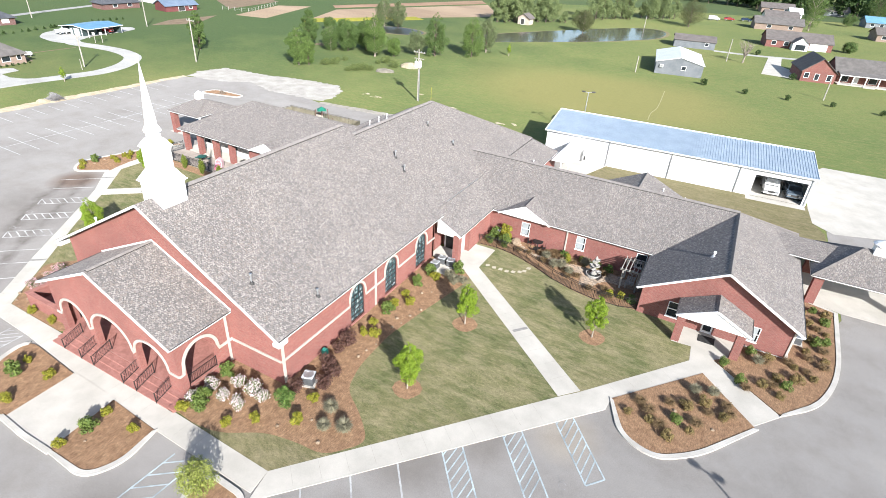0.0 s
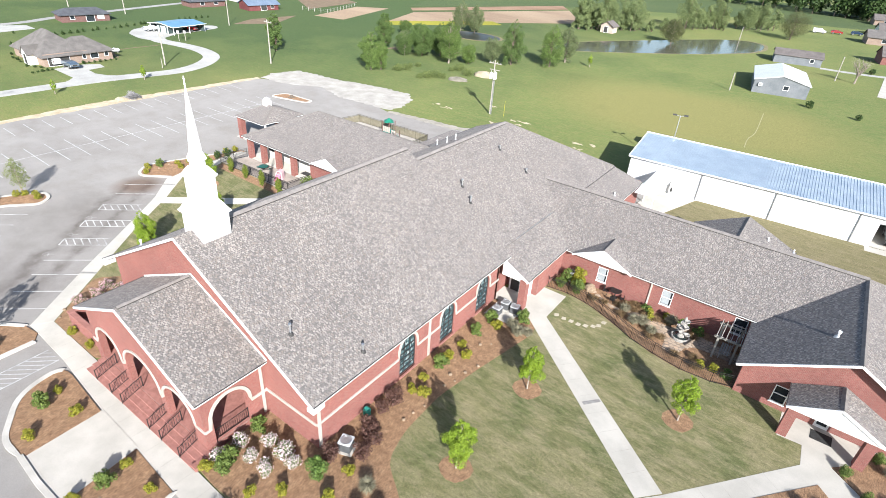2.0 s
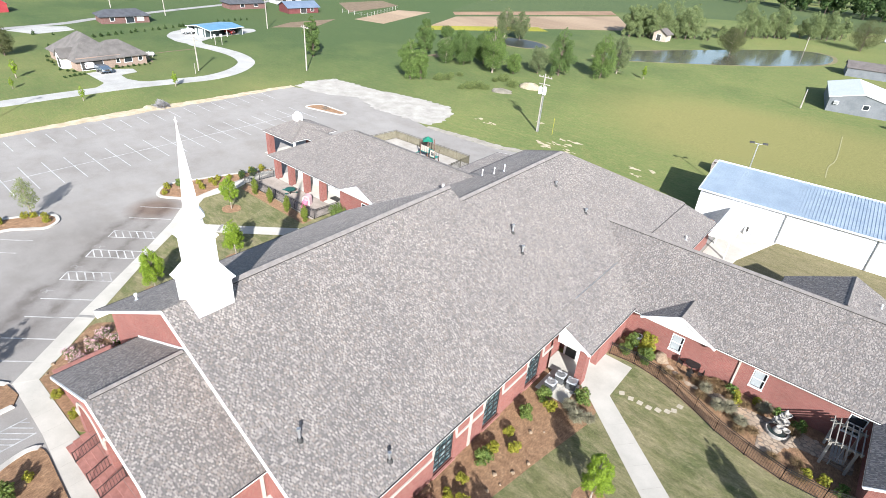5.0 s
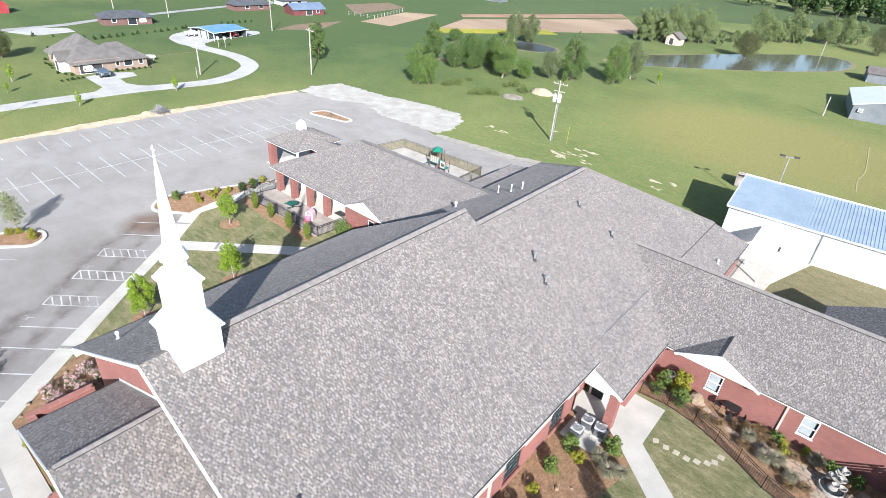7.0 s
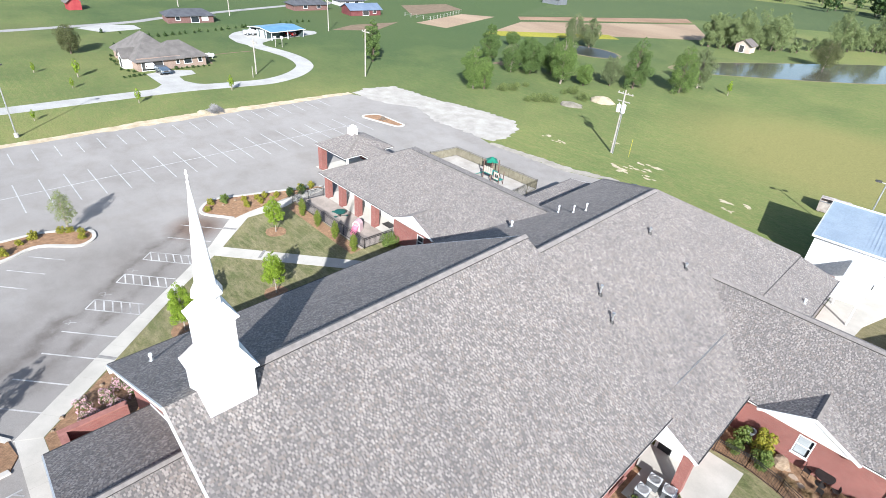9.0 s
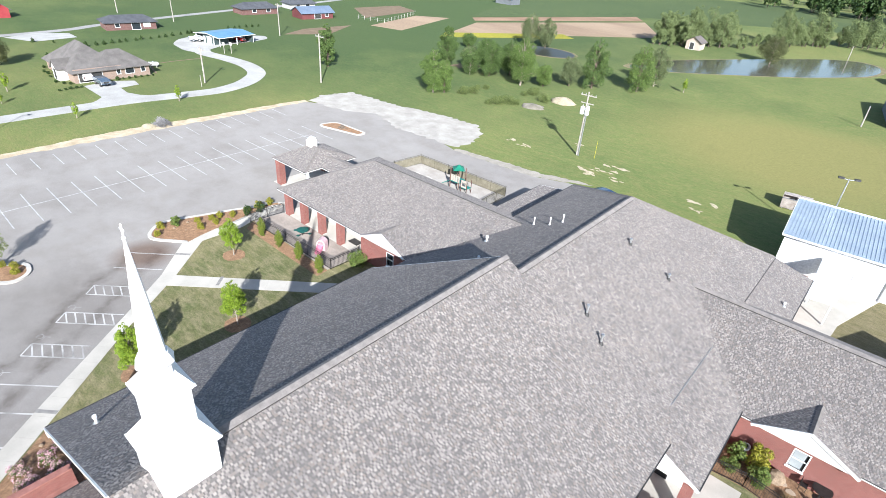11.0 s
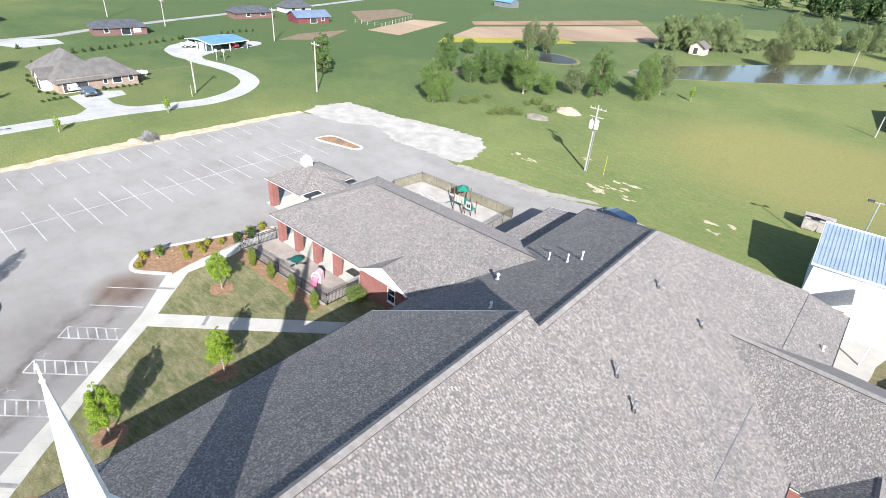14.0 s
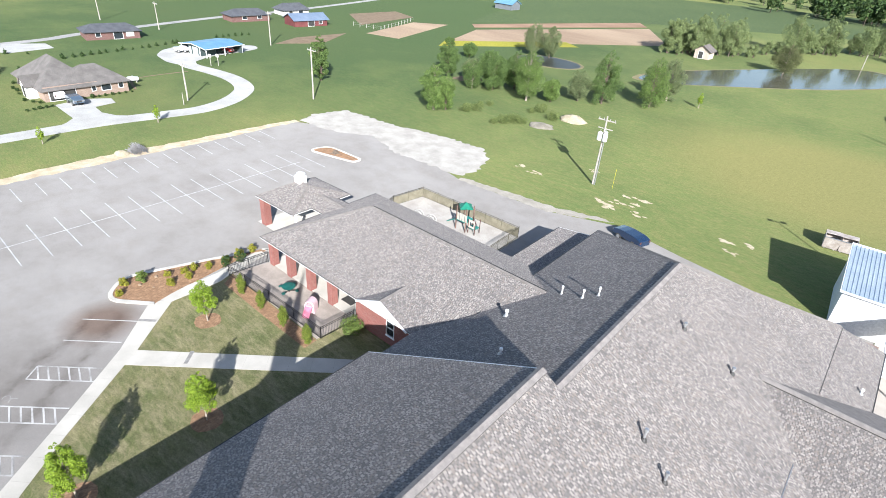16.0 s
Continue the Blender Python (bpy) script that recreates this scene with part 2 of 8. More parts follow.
MULCH = mulch_material()
LAWN = grass_material("lawn_grass", ((0.092, 0.112, 0.047), (0.165, 0.159, 0.082), (0.225, 0.202, 0.118)), (0.275, 0.235, 0.155), 0.055, 40.0, 0.3)
# Second oval darkens the western grass in place of a cloud's shadow.
FIELD = grass_material("field_grass", ((0.09, 0.137, 0.049), (0.155, 0.184, 0.068), (0.215, 0.20, 0.085)), (0.21, 0.195, 0.09), 0.02, 15.0, 0.018, (((8, 92), (46, 34), (0.222, 0.205, 0.085)), ((-140, 140), (185, 230), (0.052, 0.084, 0.037))))
GLASS = glass_material()
IRON = worn("black_iron", (0.012, 0.012, 0.013), (0.03, 0.028, 0.026), 4.0, 0.5)
STEEL = worn("galvanised_steel", (0.42, 0.43, 0.44), (0.55, 0.56, 0.57), 3.0, 0.4, metallic=0.7)
PAINT_LINE = worn("road_paint", (0.30, 0.30, 0.295), (0.50, 0.50, 0.49), 1.6, 0.8, 20)
PAINT_FADED = worn("faded_road_paint", (0.235, 0.226, 0.215), (0.47, 0.46, 0.445), 0.55, 0.85, 14, lo=0.38, hi=0.58)
PAINT_BLUE = worn("blue_road_paint", (0.25, 0.29, 0.305), (0.46, 0.53, 0.55), 1.1, 0.8, 20)


# ---- mesh helpers ----
class Geo:
    """Vertices and faces that become one mesh."""

    def __init__(self):
        self.v, self.f, self.m = [], [], []

    def add(self, vs, fs):
        k = len(self.v)
        self.v += [tuple(p) for p in vs]
        self.f += [tuple(i + k for i in face) for face in fs]
        return self

    def box(self, x0, x1, y0, y1, z0, z1):
        return self.add([(x0, y0, z0), (x1, y0, z0), (x1, y1, z0), (x0, y1, z0), (x0, y0, z1), (x1, y0, z1), (x1, y1, z1), (x0, y1, z1)],
                        [(3, 2, 1, 0), (4, 5, 6, 7), (0, 1, 5, 4), (1, 2, 6, 5), (2, 3, 7, 6), (3, 0, 4, 7)])

    def beam(self, a, b, w, h, up=(0, 0, 1)):
        """A bar of w by h from a to b."""
        a, b = Vector(a), Vector(b)
        d = (b - a).normalized()
        side = d.cross(Vector(up))
        side = side.normalized() if side.length > 1e-4 else Vector((1, 0, 0))
        top = side.cross(d).normalized()
        s, u = side * (w / 2), top * (h / 2)
        return self.add([a - s - u, a + s - u, a + s + u, a - s + u, b - s - u, b + s - u, b + s + u, b - s + u],
                        [(0, 1, 2, 3), (7, 6, 5, 4), (0, 4, 5, 1), (1, 5, 6, 2), (2, 6, 7, 3), (3, 7, 4, 0)])

    def prism(self, poly, z0, z1):
        n = len(poly)
        area = sum(poly[i][0] * poly[(i + 1) % n][1] - poly[(i + 1) % n][0] * poly[i][1] for i in range(n))
        if area < 0:
            poly = poly[::-1]
        vs = [(x, y, z0) for x, y in poly] + [(x, y, z1) for x, y in poly]
        fs = [(i, (i + 1) % n, n + (i + 1) % n, n + i) for i in range(n)]
        tris = tessellate_polygon([[Vector((x, y, 0)) for x, y in poly]])
        for t in tris:
            a, b, c = t
            if (poly[b][0] - poly[a][0]) * (poly[c][1] - poly[a][1]) - (poly[b][1] - poly[a][1]) * (poly[c][0] - poly[a][0]) < 0:
                a, c = c, a
            fs.append((n + a, n + b, n + c))
            fs.append((c, b, a))
        return self.add(vs, fs)

    def tube(self, p0, p1, r0, r1=None, n=8, cap=True):
        p0, p1 = Vector(p0), Vector(p1)
        r1 = r0 if r1 is None else r1
        d = (p1 - p0).normalized()
        a = d.orthogonal().normalized()
        b = d.cross(a)
        ring = [(math.cos(2 * math.pi * i / n), math.sin(2 * math.pi * i / n)) for i in range(n)]
        vs = [p0 + (a * c + b * s) * r0 for c, s in ring] + [p1 + (a * c + b * s) * r1 for c, s in ring]
        fs = [(i, (i + 1) % n, n + (i + 1) % n, n + i) for i in range(n)]
        if cap:
            fs += [tuple(range(n))[::-1], tuple(range(n, 2 * n))]
        return self.add(vs, fs)

    def lathe(self, profile, n=16, centre=(0, 0, 0), squash=(1, 1)):
        cx, cy, cz = centre
        vs, fs = [], []
        for r, z in profile:
            vs += [(cx + r * squash[0] * math.cos(2 * math.pi * i / n), cy + r * squash[1] * math.sin(2 * math.pi * i / n), cz + z) for i in range(n)]
        for k in range(len(profile) - 1):
            fs += [(k * n + i, k * n + (i + 1) % n, (k + 1) * n + (i + 1) % n, (k + 1) * n + i) for i in range(n)]
        fs += [tuple(range(n))[::-1], tuple(range((len(profile) - 1) * n, len(profile) * n))]
        return self.add(vs, fs)

    def slab(self, pts, thick):
        """A flat polygon in space, thickened straight down."""
        n = len(pts)
        pts = [Vector(p) for p in pts]
        normal = sum(((pts[i] - pts[0]).cross(pts[i + 1] - pts[0]) for i in range(1, n - 1)), Vector())
        if normal.z < 0:
            pts = pts[::-1]
        vs = pts + [p - Vector((0, 0, thick)) for p in pts]
        fs = [tuple(range(n)), tuple(range(n, 2 * n))[::-1]]
        fs += [(n + i, n + (i + 1) % n, (i + 1) % n, i) for i in range(n)]
        return self.add(vs, fs)

    def wall(self, origin, u, outline, holes, thick):
        """An upright wall in the plane of u and z, its face on the right hand of u; openings go through it."""
        o, u = Vector(origin), Vector(u).normalized()
        back = -u.cross(Vector((0, 0, 1))) * thick
        loops = [list(outline)] + [list(h) for h in holes]
        flat = [p for loop in loops for p in loop]
        n = len(flat)
        vs = [o + u * a + Vector((0, 0, b)) for a, b in flat]
        vs += [p + back for p in vs]
        fs = []
        for a, b, c in tessellate_polygon([[Vector((p[0], p[1], 0)) for p in loop] for loop in loops]):
            pa, pb, pc = flat[a], flat[b], flat[c]
            if (pb[0] - pa[0]) * (pc[1] - pa[1]) - (pb[1] - pa[1]) * (pc[0] - pa[0]) < 0:
                a, c = c, a
            fs += [(a, b, c), (n + c, n + b, n + a)]
        k = 0
        for loop in loops:
            m = len(loop)
            fs += [(k + i, n + k + i, n + k + (i + 1) % m, k + (i + 1) % m) for i in range(m)]
            k += m
        return self.add(vs, fs)


def mesh_of(name, g, mat, smooth=False):
    me = bpy.data.meshes.new(name)
    me.from_pydata(g.v, [], g.f)
    me.materials.append(mat)
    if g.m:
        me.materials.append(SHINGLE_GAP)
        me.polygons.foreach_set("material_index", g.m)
    if smooth:
        me.polygons.foreach_set("use_smooth", [True] * len(me.polygons))
    me.update()
    return me


def part(name, g, mat, parent=None, label="", smooth=False):
    ob = new(name, mesh_of(name, g, mat, smooth))
    ob.parent = parent
    return tagged(ob, label)


def thing(name, label, category, group="", at=(0, 0, 0), turn=0.0):
    ob = new(name)
    ob.empty_display_size = 0.3
    ob.matrix_basis = pose(*at, 0, 0, turn)
    return tagged(ob, label, category, group)


def setting(name, g, mat, label, category, smooth=False):
    return tagged(part(name, g, mat, None, "", smooth), label, category, "", "structure")


def arc(cx, cz, r, a0, a1, n=10, ry=None):
    ry = r if ry is None else ry
    return [(cx + r * math.cos(radians(a0 + (a1 - a0) * i / n)), cz + ry * math.sin(radians(a0 + (a1 - a0) * i / n))) for i in range(n + 1)]


def rect(a0, a1, b0, b1):
    return [(a0, b0), (a1, b0), (a1, b1), (a0, b1)]


def flat(name, poly, z0, z1, mat, label, category):
    return setting(name, Geo().prism(poly, z0, z1), mat, label, category)


# ---- ground ----
gg = Geo()
steps = [-1500, -700, -350, -200, -120, -60, 0, 60, 120, 200, 350, 700, 1500]
for a in steps:
    for b in steps:
        gg.v.append((a, b, 0.0))
k = len(steps)
for i in range(k - 1):
    for j in range(k - 1):
        gg.f.append((i * k + j, (i + 1) * k + j, (i + 1) * k + j + 1, i * k + j + 1))
ground = setting("ground", gg, FIELD, "mown green field with yellowish dry patches", "grass")


def near_walk(x, y, reach=0.3):
    """Whether a spot lies on one of the walks or within reach of its rim."""
    p = Vector((x, y))
    for _, poly in WALKS:
        odd = False
        for i in range(len(poly)):
            a, b = Vector(poly[i - 1]), Vector(poly[i])
            if (a.y > y) != (b.y > y) and x < (b.x - a.x) * (y - a.y) / (b.y - a.y) + a.x:
                odd = not odd
            ab = b - a
            t = max(0.0, min(1.0, (p - a).dot(ab) / max(1e-9, ab.length_squared)))
            if (a + ab * t - p).length < reach:
                return True
        if odd:
            return True
    return False


def kerb(points, closed=False, width=0.32, top=0.13, label="pale concrete kerb along the planting bed"):
    """A raised concrete edge that follows a line on the ground."""
    g = Geo()
    pts = [Vector((x, y, 0)) for x, y in points]
    n = len(pts)
    left, right = [], []
    for i, p in enumerate(pts):
        a = pts[(i - 1) % n] if closed or i else p
        b = pts[(i + 1) % n] if closed or i < n - 1 else p
        d = (b - a).normalized()
        nrm = Vector((-d.y, d.x, 0)) * (width / 2)
        left.append(p + nrm)
        right.append(p - nrm)
    for i in range(n if closed else n - 1):
        j = (i + 1) % n
        mid = (pts[i] + pts[j]) / 2
        if closed and near_walk(mid.x, mid.y):
            continue
        quad = [left[i], right[i], right[j], left[j]]
        vs = [(q.x, q.y, -0.1) for q in quad] + [(q.x, q.y, top) for q in quad]
        g.add(vs, [(4, 5, 6, 7), (0, 1, 5, 4), (1, 2, 6, 5), (2, 3, 7, 6), (3, 0, 4, 7)])
    return setting("kerb", g, KERB, label, "kerb")


def rounded(poly, r, keep=()):
    """The polygon with its corners rounded to about r metres, but for those in keep."""
    out, n = [], len(poly)
    for i, p in enumerate(poly):
        p = Vector(p)
        a, b = Vector(poly[i - 1]), Vector(poly[(i + 1) % n])
        if i in keep:
            out.append(tuple(p))
            continue
        u, v = a - p, b - p
        q = min(r, u.length * 0.45, v.length * 0.45)
        s, e = p + u.normalized() * q, p + v.normalized() * q
        for t in (0, 0.2, 0.4, 0.6, 0.8, 1):
            c = s * (1 - t) ** 2 + p * 2 * t * (1 - t) + e * t ** 2
            out.append(tuple(c))
    return out


def ragged(poly, amp, step, seed):
    """The polygon with its sides broken up into a frayed edge."""
    q = random.Random(seed)
    out, n = [], len(poly)
    for i, p in enumerate(poly):
        a, b = Vector(p), Vector(poly[(i + 1) % n])
        k = min(60, max(1, int((b - a).length / step)))
        side = Vector((b.y - a.y, a.x - b.x))
        side = side.normalized() if side.length > 1e-6 else side
        for j in range(k):
            out.append(tuple(a + (b - a) * (j / k) + side * q.uniform(-amp, amp)))
    return out


parking = flat("parking_lot", [(-60.6, -120), (-60.5, 10), (-59.5, 50), (-47, 57), (-29.7, 52.3), (-17.6, 53.0), (-10, 56.0), (-3, 54.5), (4, 53.4), (9.5, 53.4), (13.2, 53.4), (13.2, 40), (9, 40), (-11, 30), (-24.5, 11.6), (-12.3, -4.3), (14.3, -5.2), (27, 8), (33, 17), (40, 22), (43.6, 30), (43.6, 40), (43.6, 48.6), (120, 78), (120, -120)],
               -0.3, 0.012, ASPHALT, "sun-bleached grey asphalt of the church car park", "car park")
flat("gravel_pad", ragged([(-60.0, 50.8), (-61.2, 54.6), (-59.6, 59.8), (-49.4, 60.8), (-40, 63.0), (-34.4, 63.2), (-31.6, 61.0), (-30.0, 56.5), (-30.2, 53.3), (-34.8, 53.0), (-41.5, 52.6), (-47.5, 54.8), (-53.5, 51.4)], 0.3, 0.5, 5), -0.3, 0.025, GRAVEL, "pale crushed-stone pad at the edge of the car park", "gravel")
DUSTY = worn("dusty_gravel", (0.24, 0.22, 0.185), (0.34, 0.315, 0.27), 0.6, 0.95, 14)
flat("gravel_strip", ragged([(-29.9, 52.2), (-29.9, 53.0), (-22, 54.2), (-17.4, 54.6), (-12.5, 56.3), (-11, 56.2), (-13.5, 54.9), (-17.6, 53.0)], 0.2, 0.5, 6), -0.3, 0.02, DUSTY, "spilt pale gravel along the lane", "gravel")
flat("gravel_yard", [(42.0, 54.4), (42.0, 67), (44.5, 72), (60, 73), (120, 80), (120, 70), (50, 50.4), (44.2, 48.2), (42.3, 50)], -0.3, 0.026, CONCRETE, "glaring pale concrete yard beside the metal shed", "yard")
flat("dirt_edge", ragged([(-60.4, -120), (-61.8, -120), (-61.7, 10), (-62.4, 20), (-61.7, 32), (-60.6, 50.5), (-59.4, 50.5), (-60.3, 10)], 0.22, 0.8, 7), -0.3, 0.014,
     worn("sandy_dirt", (0.36, 0.29, 0.19), (0.52, 0.44, 0.32), 0.8, 0.95, 10), "bare sandy strip along the asphalt", "dirt")
DRY = grass_material("dry_grass", ((0.135, 0.125, 0.066), (0.18, 0.16, 0.092), (0.212, 0.183, 0.113)), (0.24, 0.20, 0.135), 0.05, 5.0)
flat("dry_lawn", [(14, 39), (43.4, 39), (43.4, 47.5), (42.4, 50), (42.2, 55.2), (14, 53.3)], -0.3, 0.02, DRY, "dry brownish grass behind the wing", "lawn")
flat("lawn", [(8.6, -4.35), (14.34, -4.53), (27.1, 10.2), (33.2, 17.8), (33.1, 21.9), (28.6, 21.9), (28.6, 27), (13, 27), (10.9, 20), (10.6, 0)], -0.3, 0.05, LAWN, "mown lawn with dry straw-coloured streaks between the wings", "lawn")
flat("lawn", [(-12.05, -3.8), (-10.0, -3.8), (-10.0, 25), (-17.7, 25), (-30.2, 22), (-29.0, 16.6), (-25.2, 12.3), (-20.8, 6.6), (-15.85, 0.85)], -0.3, 0.05, LAWN, "mown lawn beside the nave, partly in its shadow", "lawn")

LAWN_THIN = grass_material("thin_lawn", ((0.135, 0.128, 0.066), (0.19, 0.172, 0.098), (0.235, 0.205, 0.128)), (0.27, 0.228, 0.155), 0.05, 40.0, 0.5)
flat("lawn", [(8.3, -4.33), (14.32, -4.52), (16.35, -2.12), (14.2, -2.1), (12.3, -2.5), (10.2, -3.9)], -0.3, 0.053, LAWN_THIN, "thin dry corner of the lawn beside the walk", "lawn")

# walks
WALKS = [
    ("concrete walk in front of the brick portico", [(-12.05, -3.65), (-12.75, -4.85), (-7.4, -4.98), (-1.3, -5.45), (6.94, -5.8), (14.5, -5.95), (14.34, -4.53), (6.7, -4.35), (6.6, -3.2), (-5.6, -3.2), (-5.6, -3.65)]),
    ("concrete walk along the parking bays to the side entrance", [(14.34, -4.53), (14.75, -6.4), (27.2, 7.65), (29.1, 9.75), (29.2, 10.9), (34.2, 16.8), (37.5, 13.3), (39.1, 15.2), (34.75, 18.7), (36.5, 20.4), (36.4, 22), (31.7, 22), (31.7, 19.4), (33.1, 19.5), (33.2, 17.75), (27.16, 10.28), (26.15, 9.2)]),
    ("concrete walk that cuts across the lawn", [(26.12, 9.25), (27.25, 10.5), (15.0, 20.58), (15.0, 24.2), (10.7, 24.2), (10.7, 21.2), (12.9, 20.3), (14.3, 19.25)]),
    ("concrete walk along the parking bays beside the nave", [(-12.75, -4.9), (-17.4, 0.75), (-20.15, 4.3), (-23.3, 8.3), (-26.0, 11.6), (-30.1, 15.5), (-28.95, 16.6), (-25.2, 12.4), (-20.75, 6.6), (-15.85, 0.88), (-12.05, -3.65)]),
    ("concrete walk to the rear of the nave, half in shade", [(-25.2, 12.35), (-24.3, 11.2), (-14.6, 19.95), (-10.4, 23.9), (-10.4, 25.4), (-15.1, 21.35)]),
    ("concrete walk past the planted bed to the patio gate", [(-30.1, 15.7), (-28.9, 16.55), (-28.9, 20.5), (-29.4, 22), (-30.1, 25.8), (-31.1, 25.5), (-30.2, 21)]),
    ("concrete plaza between two planting islands", [(-1.3, -5.4), (2.95, -5.5), (3.4, -9.62), (1.1, -9.7), (-1.15, -9.62)]),
    ("concrete pad under the air conditioners", [(10.95, 17.75), (13.2, 17.75), (13.0, 20.6), (12.6, 22.05), (10.22, 22.05), (10.22, 20.07), (10.95, 20.07)]),
    ("concrete drive under the covered entrance", [(40.6, 30.6), (41.5, 31.6), (43.6, 31.1), (62, 31.6), (62, 38), (40.6, 38)]),
    ("glaring white concrete walk between the church and the shed", [(13.25, 39.3), (15.2, 39.3), (16.07, 44.5), (16.2, 46.2), (18.4, 53.4), (13.25, 53.4)]),
    ("tan concrete patio behind a low fence", [(-29.3, 21.9), (-17.7, 21.7), (-17.6, 27.4), (-28.4, 27.4)]),
    ("pale concrete play yard behind the classroom wing", [(-30.0, 39.0), (-29.2, 45.3), (-16.2, 45.55), (-15.9, 38.0)]),
]
PATIO = worn("tan_concrete", (0.26, 0.222, 0.192), (0.36, 0.312, 0.272), 0.7, 0.9, 12)
YARD = worn("play_yard_concrete", (0.32, 0.295, 0.265), (0.41, 0.385, 0.35), 0.6, 0.9, 12)
for i, (label, poly) in enumerate(WALKS):
    flat("pavement", poly, -0.3, 0.06 + 0.0025 * (i % 7), PATIO if label.startswith("tan") else YARD if "play yard" in label else CONCRETE, label, "pavement")


def joints(a, b, width, step, z=0.0715):
    """Sawn joints across a walk from a to b."""
    a, b = Vector((*a, z)), Vector((*b, z))
    d = (b - a).normalized()
    n = Vector((-d.y, d.x, 0)) * (width / 2)
    g = Geo()
    k = int((b - a).length / step)
    for i in range(1, k):
        p = a + d * step * i
        g.add([p - n - d * 0.008, p + n - d * 0.008, p + n + d * 0.008, p - n + d * 0.008], [(0, 3, 2, 1)])
    return setting("pavement_joint", g, worn("joint_dirt", (0.30, 0.28, 0.245), (0.40, 0.375, 0.335), 3), "dark sawn joints across the concrete", "joint")


joints((-12, -4.25), (14.3, -5.2), 1.15, 1.55)
joints((14.6, -5.2), (27.3, 9.4), 1.4, 1.5)
joints((28.2, 10.6), (33.6, 17.4), 1.2, 1.5)
joints((26.75, 9.95), (14.75, 19.85), 1.3, 1.5)
joints((-12.6, -4.2), (-25.5, 11.9), 1.1, 1.5)
joints((-23.6, 12.8), (-11, 24.1), 1.3, 1.5)
CRACK = worn("drain_grate", (0.20, 0.19, 0.18), (0.28, 0.27, 0.255), 4)
for cx, cy, ux, uy in ((21.45, 14.35, 0.63, 0.777), (-16.6, 0.75, 0.77, 0.64), (-22.1, 14.45, -0.667, 0.745), (-27.85, 14.25, 0.746, 0.666)):
    u, v = Vector((ux, uy)), Vector((-uy, ux)) * 0.13
    c = Vector((cx, cy))
    flat("drain_strip", [tuple(c - u * 0.62 - v), tuple(c + u * 0.62 - v), tuple(c + u * 0.62 + v), tuple(c - u * 0.62 + v)], 0.02, 0.076, CRACK, "grey drain channel across the concrete walk", "drain")

# planting beds
BEDS = [
    ("pine-straw bed with azaleas along the brick walls", [(6.5, -4.2), (8.6, -4.35), (10.2, -4.05), (12.3, -2.7), (14.2, -2.3), (16.2, -2.2), (17.8, -0.2), (16.3, 1.2), (14.2, 2.6), (13.6, 4.8), (13.5, 8.5), (14.2, 12.8), (14.9, 16.5), (15.2, 18.2), (14.4, 19.9), (10.5, 19.9), (10.5, 0.9), (6.2, 0.9)], (0, 15, 16, 17)),
    ("pine-straw bed beside the portico", [(-12.0, -3.62), (-6.2, -3.6), (-5.7, -3.2), (-6.4, 0.9), (-10.1, 0.9), (-10.1, 4.2), (-13.6, 2.9), (-15.6, 0.75)], (0,)),
    ("pine-straw garden bed in the court", [(13.0, 24.46), (15.0, 24.72), (17.2, 24.3), (20.0, 23.05), (22.6, 21.9), (25.12, 21.38), (28.7, 21.9), (28.7, 27.4), (13.0, 27.4)], (0, 6, 7, 8)),
]
for label, poly, keep in BEDS:
    flat("planting_bed", rounded(poly, 0.8, keep), -0.2, 0.056, MULCH, label, "planting bed")
ISLAND_WEST = [(-32.2, 3.3), (-32.9, 4.5), (-34.6, 4.8), (-36.6, 1.3), (-36.6, -2), (-36.6, -12), (-33.2, -12), (-33.1, -1.9), (-34.5, 0.4)]
ISLANDS = [
    ("pine-straw island with small shrubs beside the plaza", [(-6.9, -5.15), (-1.25, -5.55), (-1.1, -9.68), (-3.0, -9.9), (-6.2, -8.0)], (1, 2)),
    ("pine-straw island with small shrubs and a rounded kerb", [(2.9, -5.62), (6.95, -5.85), (7.35, -8.1), (6.5, -9.7), (3.35, -9.68)], (0, 1, 4)),
    ("pine-straw island with tufted grasses by the side walk", [(29.2, 10.9), (34.2, 16.8), (37.7, 13.15), (34.7, 9.1), (32.5, 7.5), (30.4, 8.2)], (0, 1, 2)),
    ("pine-straw bed with shrubs along the wing", [(34.75, 18.75), (39.1, 15.3), (41.3, 17.6), (42.4, 20.4), (42.9, 23.4), (43.2, 30.8), (41.2, 31.4), (39.5, 31), (39.4, 21.8), (36.5, 21.8), (36.4, 20.3)], (0, 1, 5, 6, 7, 8, 9, 10)),
    ("pine-straw bed with round yellow shrubs by the car park", [(-32.4, 13.1), (-29.5, 15.5), (-29.9, 17), (-30.6, 21), (-31.3, 25.6), (-30.4, 26.4), (-32.3, 22.3), (-34.6, 15.2)], (1, 2, 3)),
    ("kerbed planting island with a young tree in the car park", ISLAND_WEST, ()),
    ("pine-straw island with a young tree at the end of the front walk", [(-16.8, -8.6), (-14.5, -6.2), (-12.9, -5.1), (-11.5, -4.9), (-10.7, -5.4), (-10.6, -8.9), (-12.2, -10.4)], (2, 3, 4)),
    ("kerbed planting island at the far end of the car park", [(-48.9, 44.2), (-41.9, 46.0), (-41.9, 47.3), (-48.3, 47.2)], ()),
    ("small pine-straw bed with a bright shrub beside the walk", [(11.6, -6.2), (14.4, -6.3), (15.2, -7.4), (14.2, -9.2), (11.9, -8.4)], ()),
]
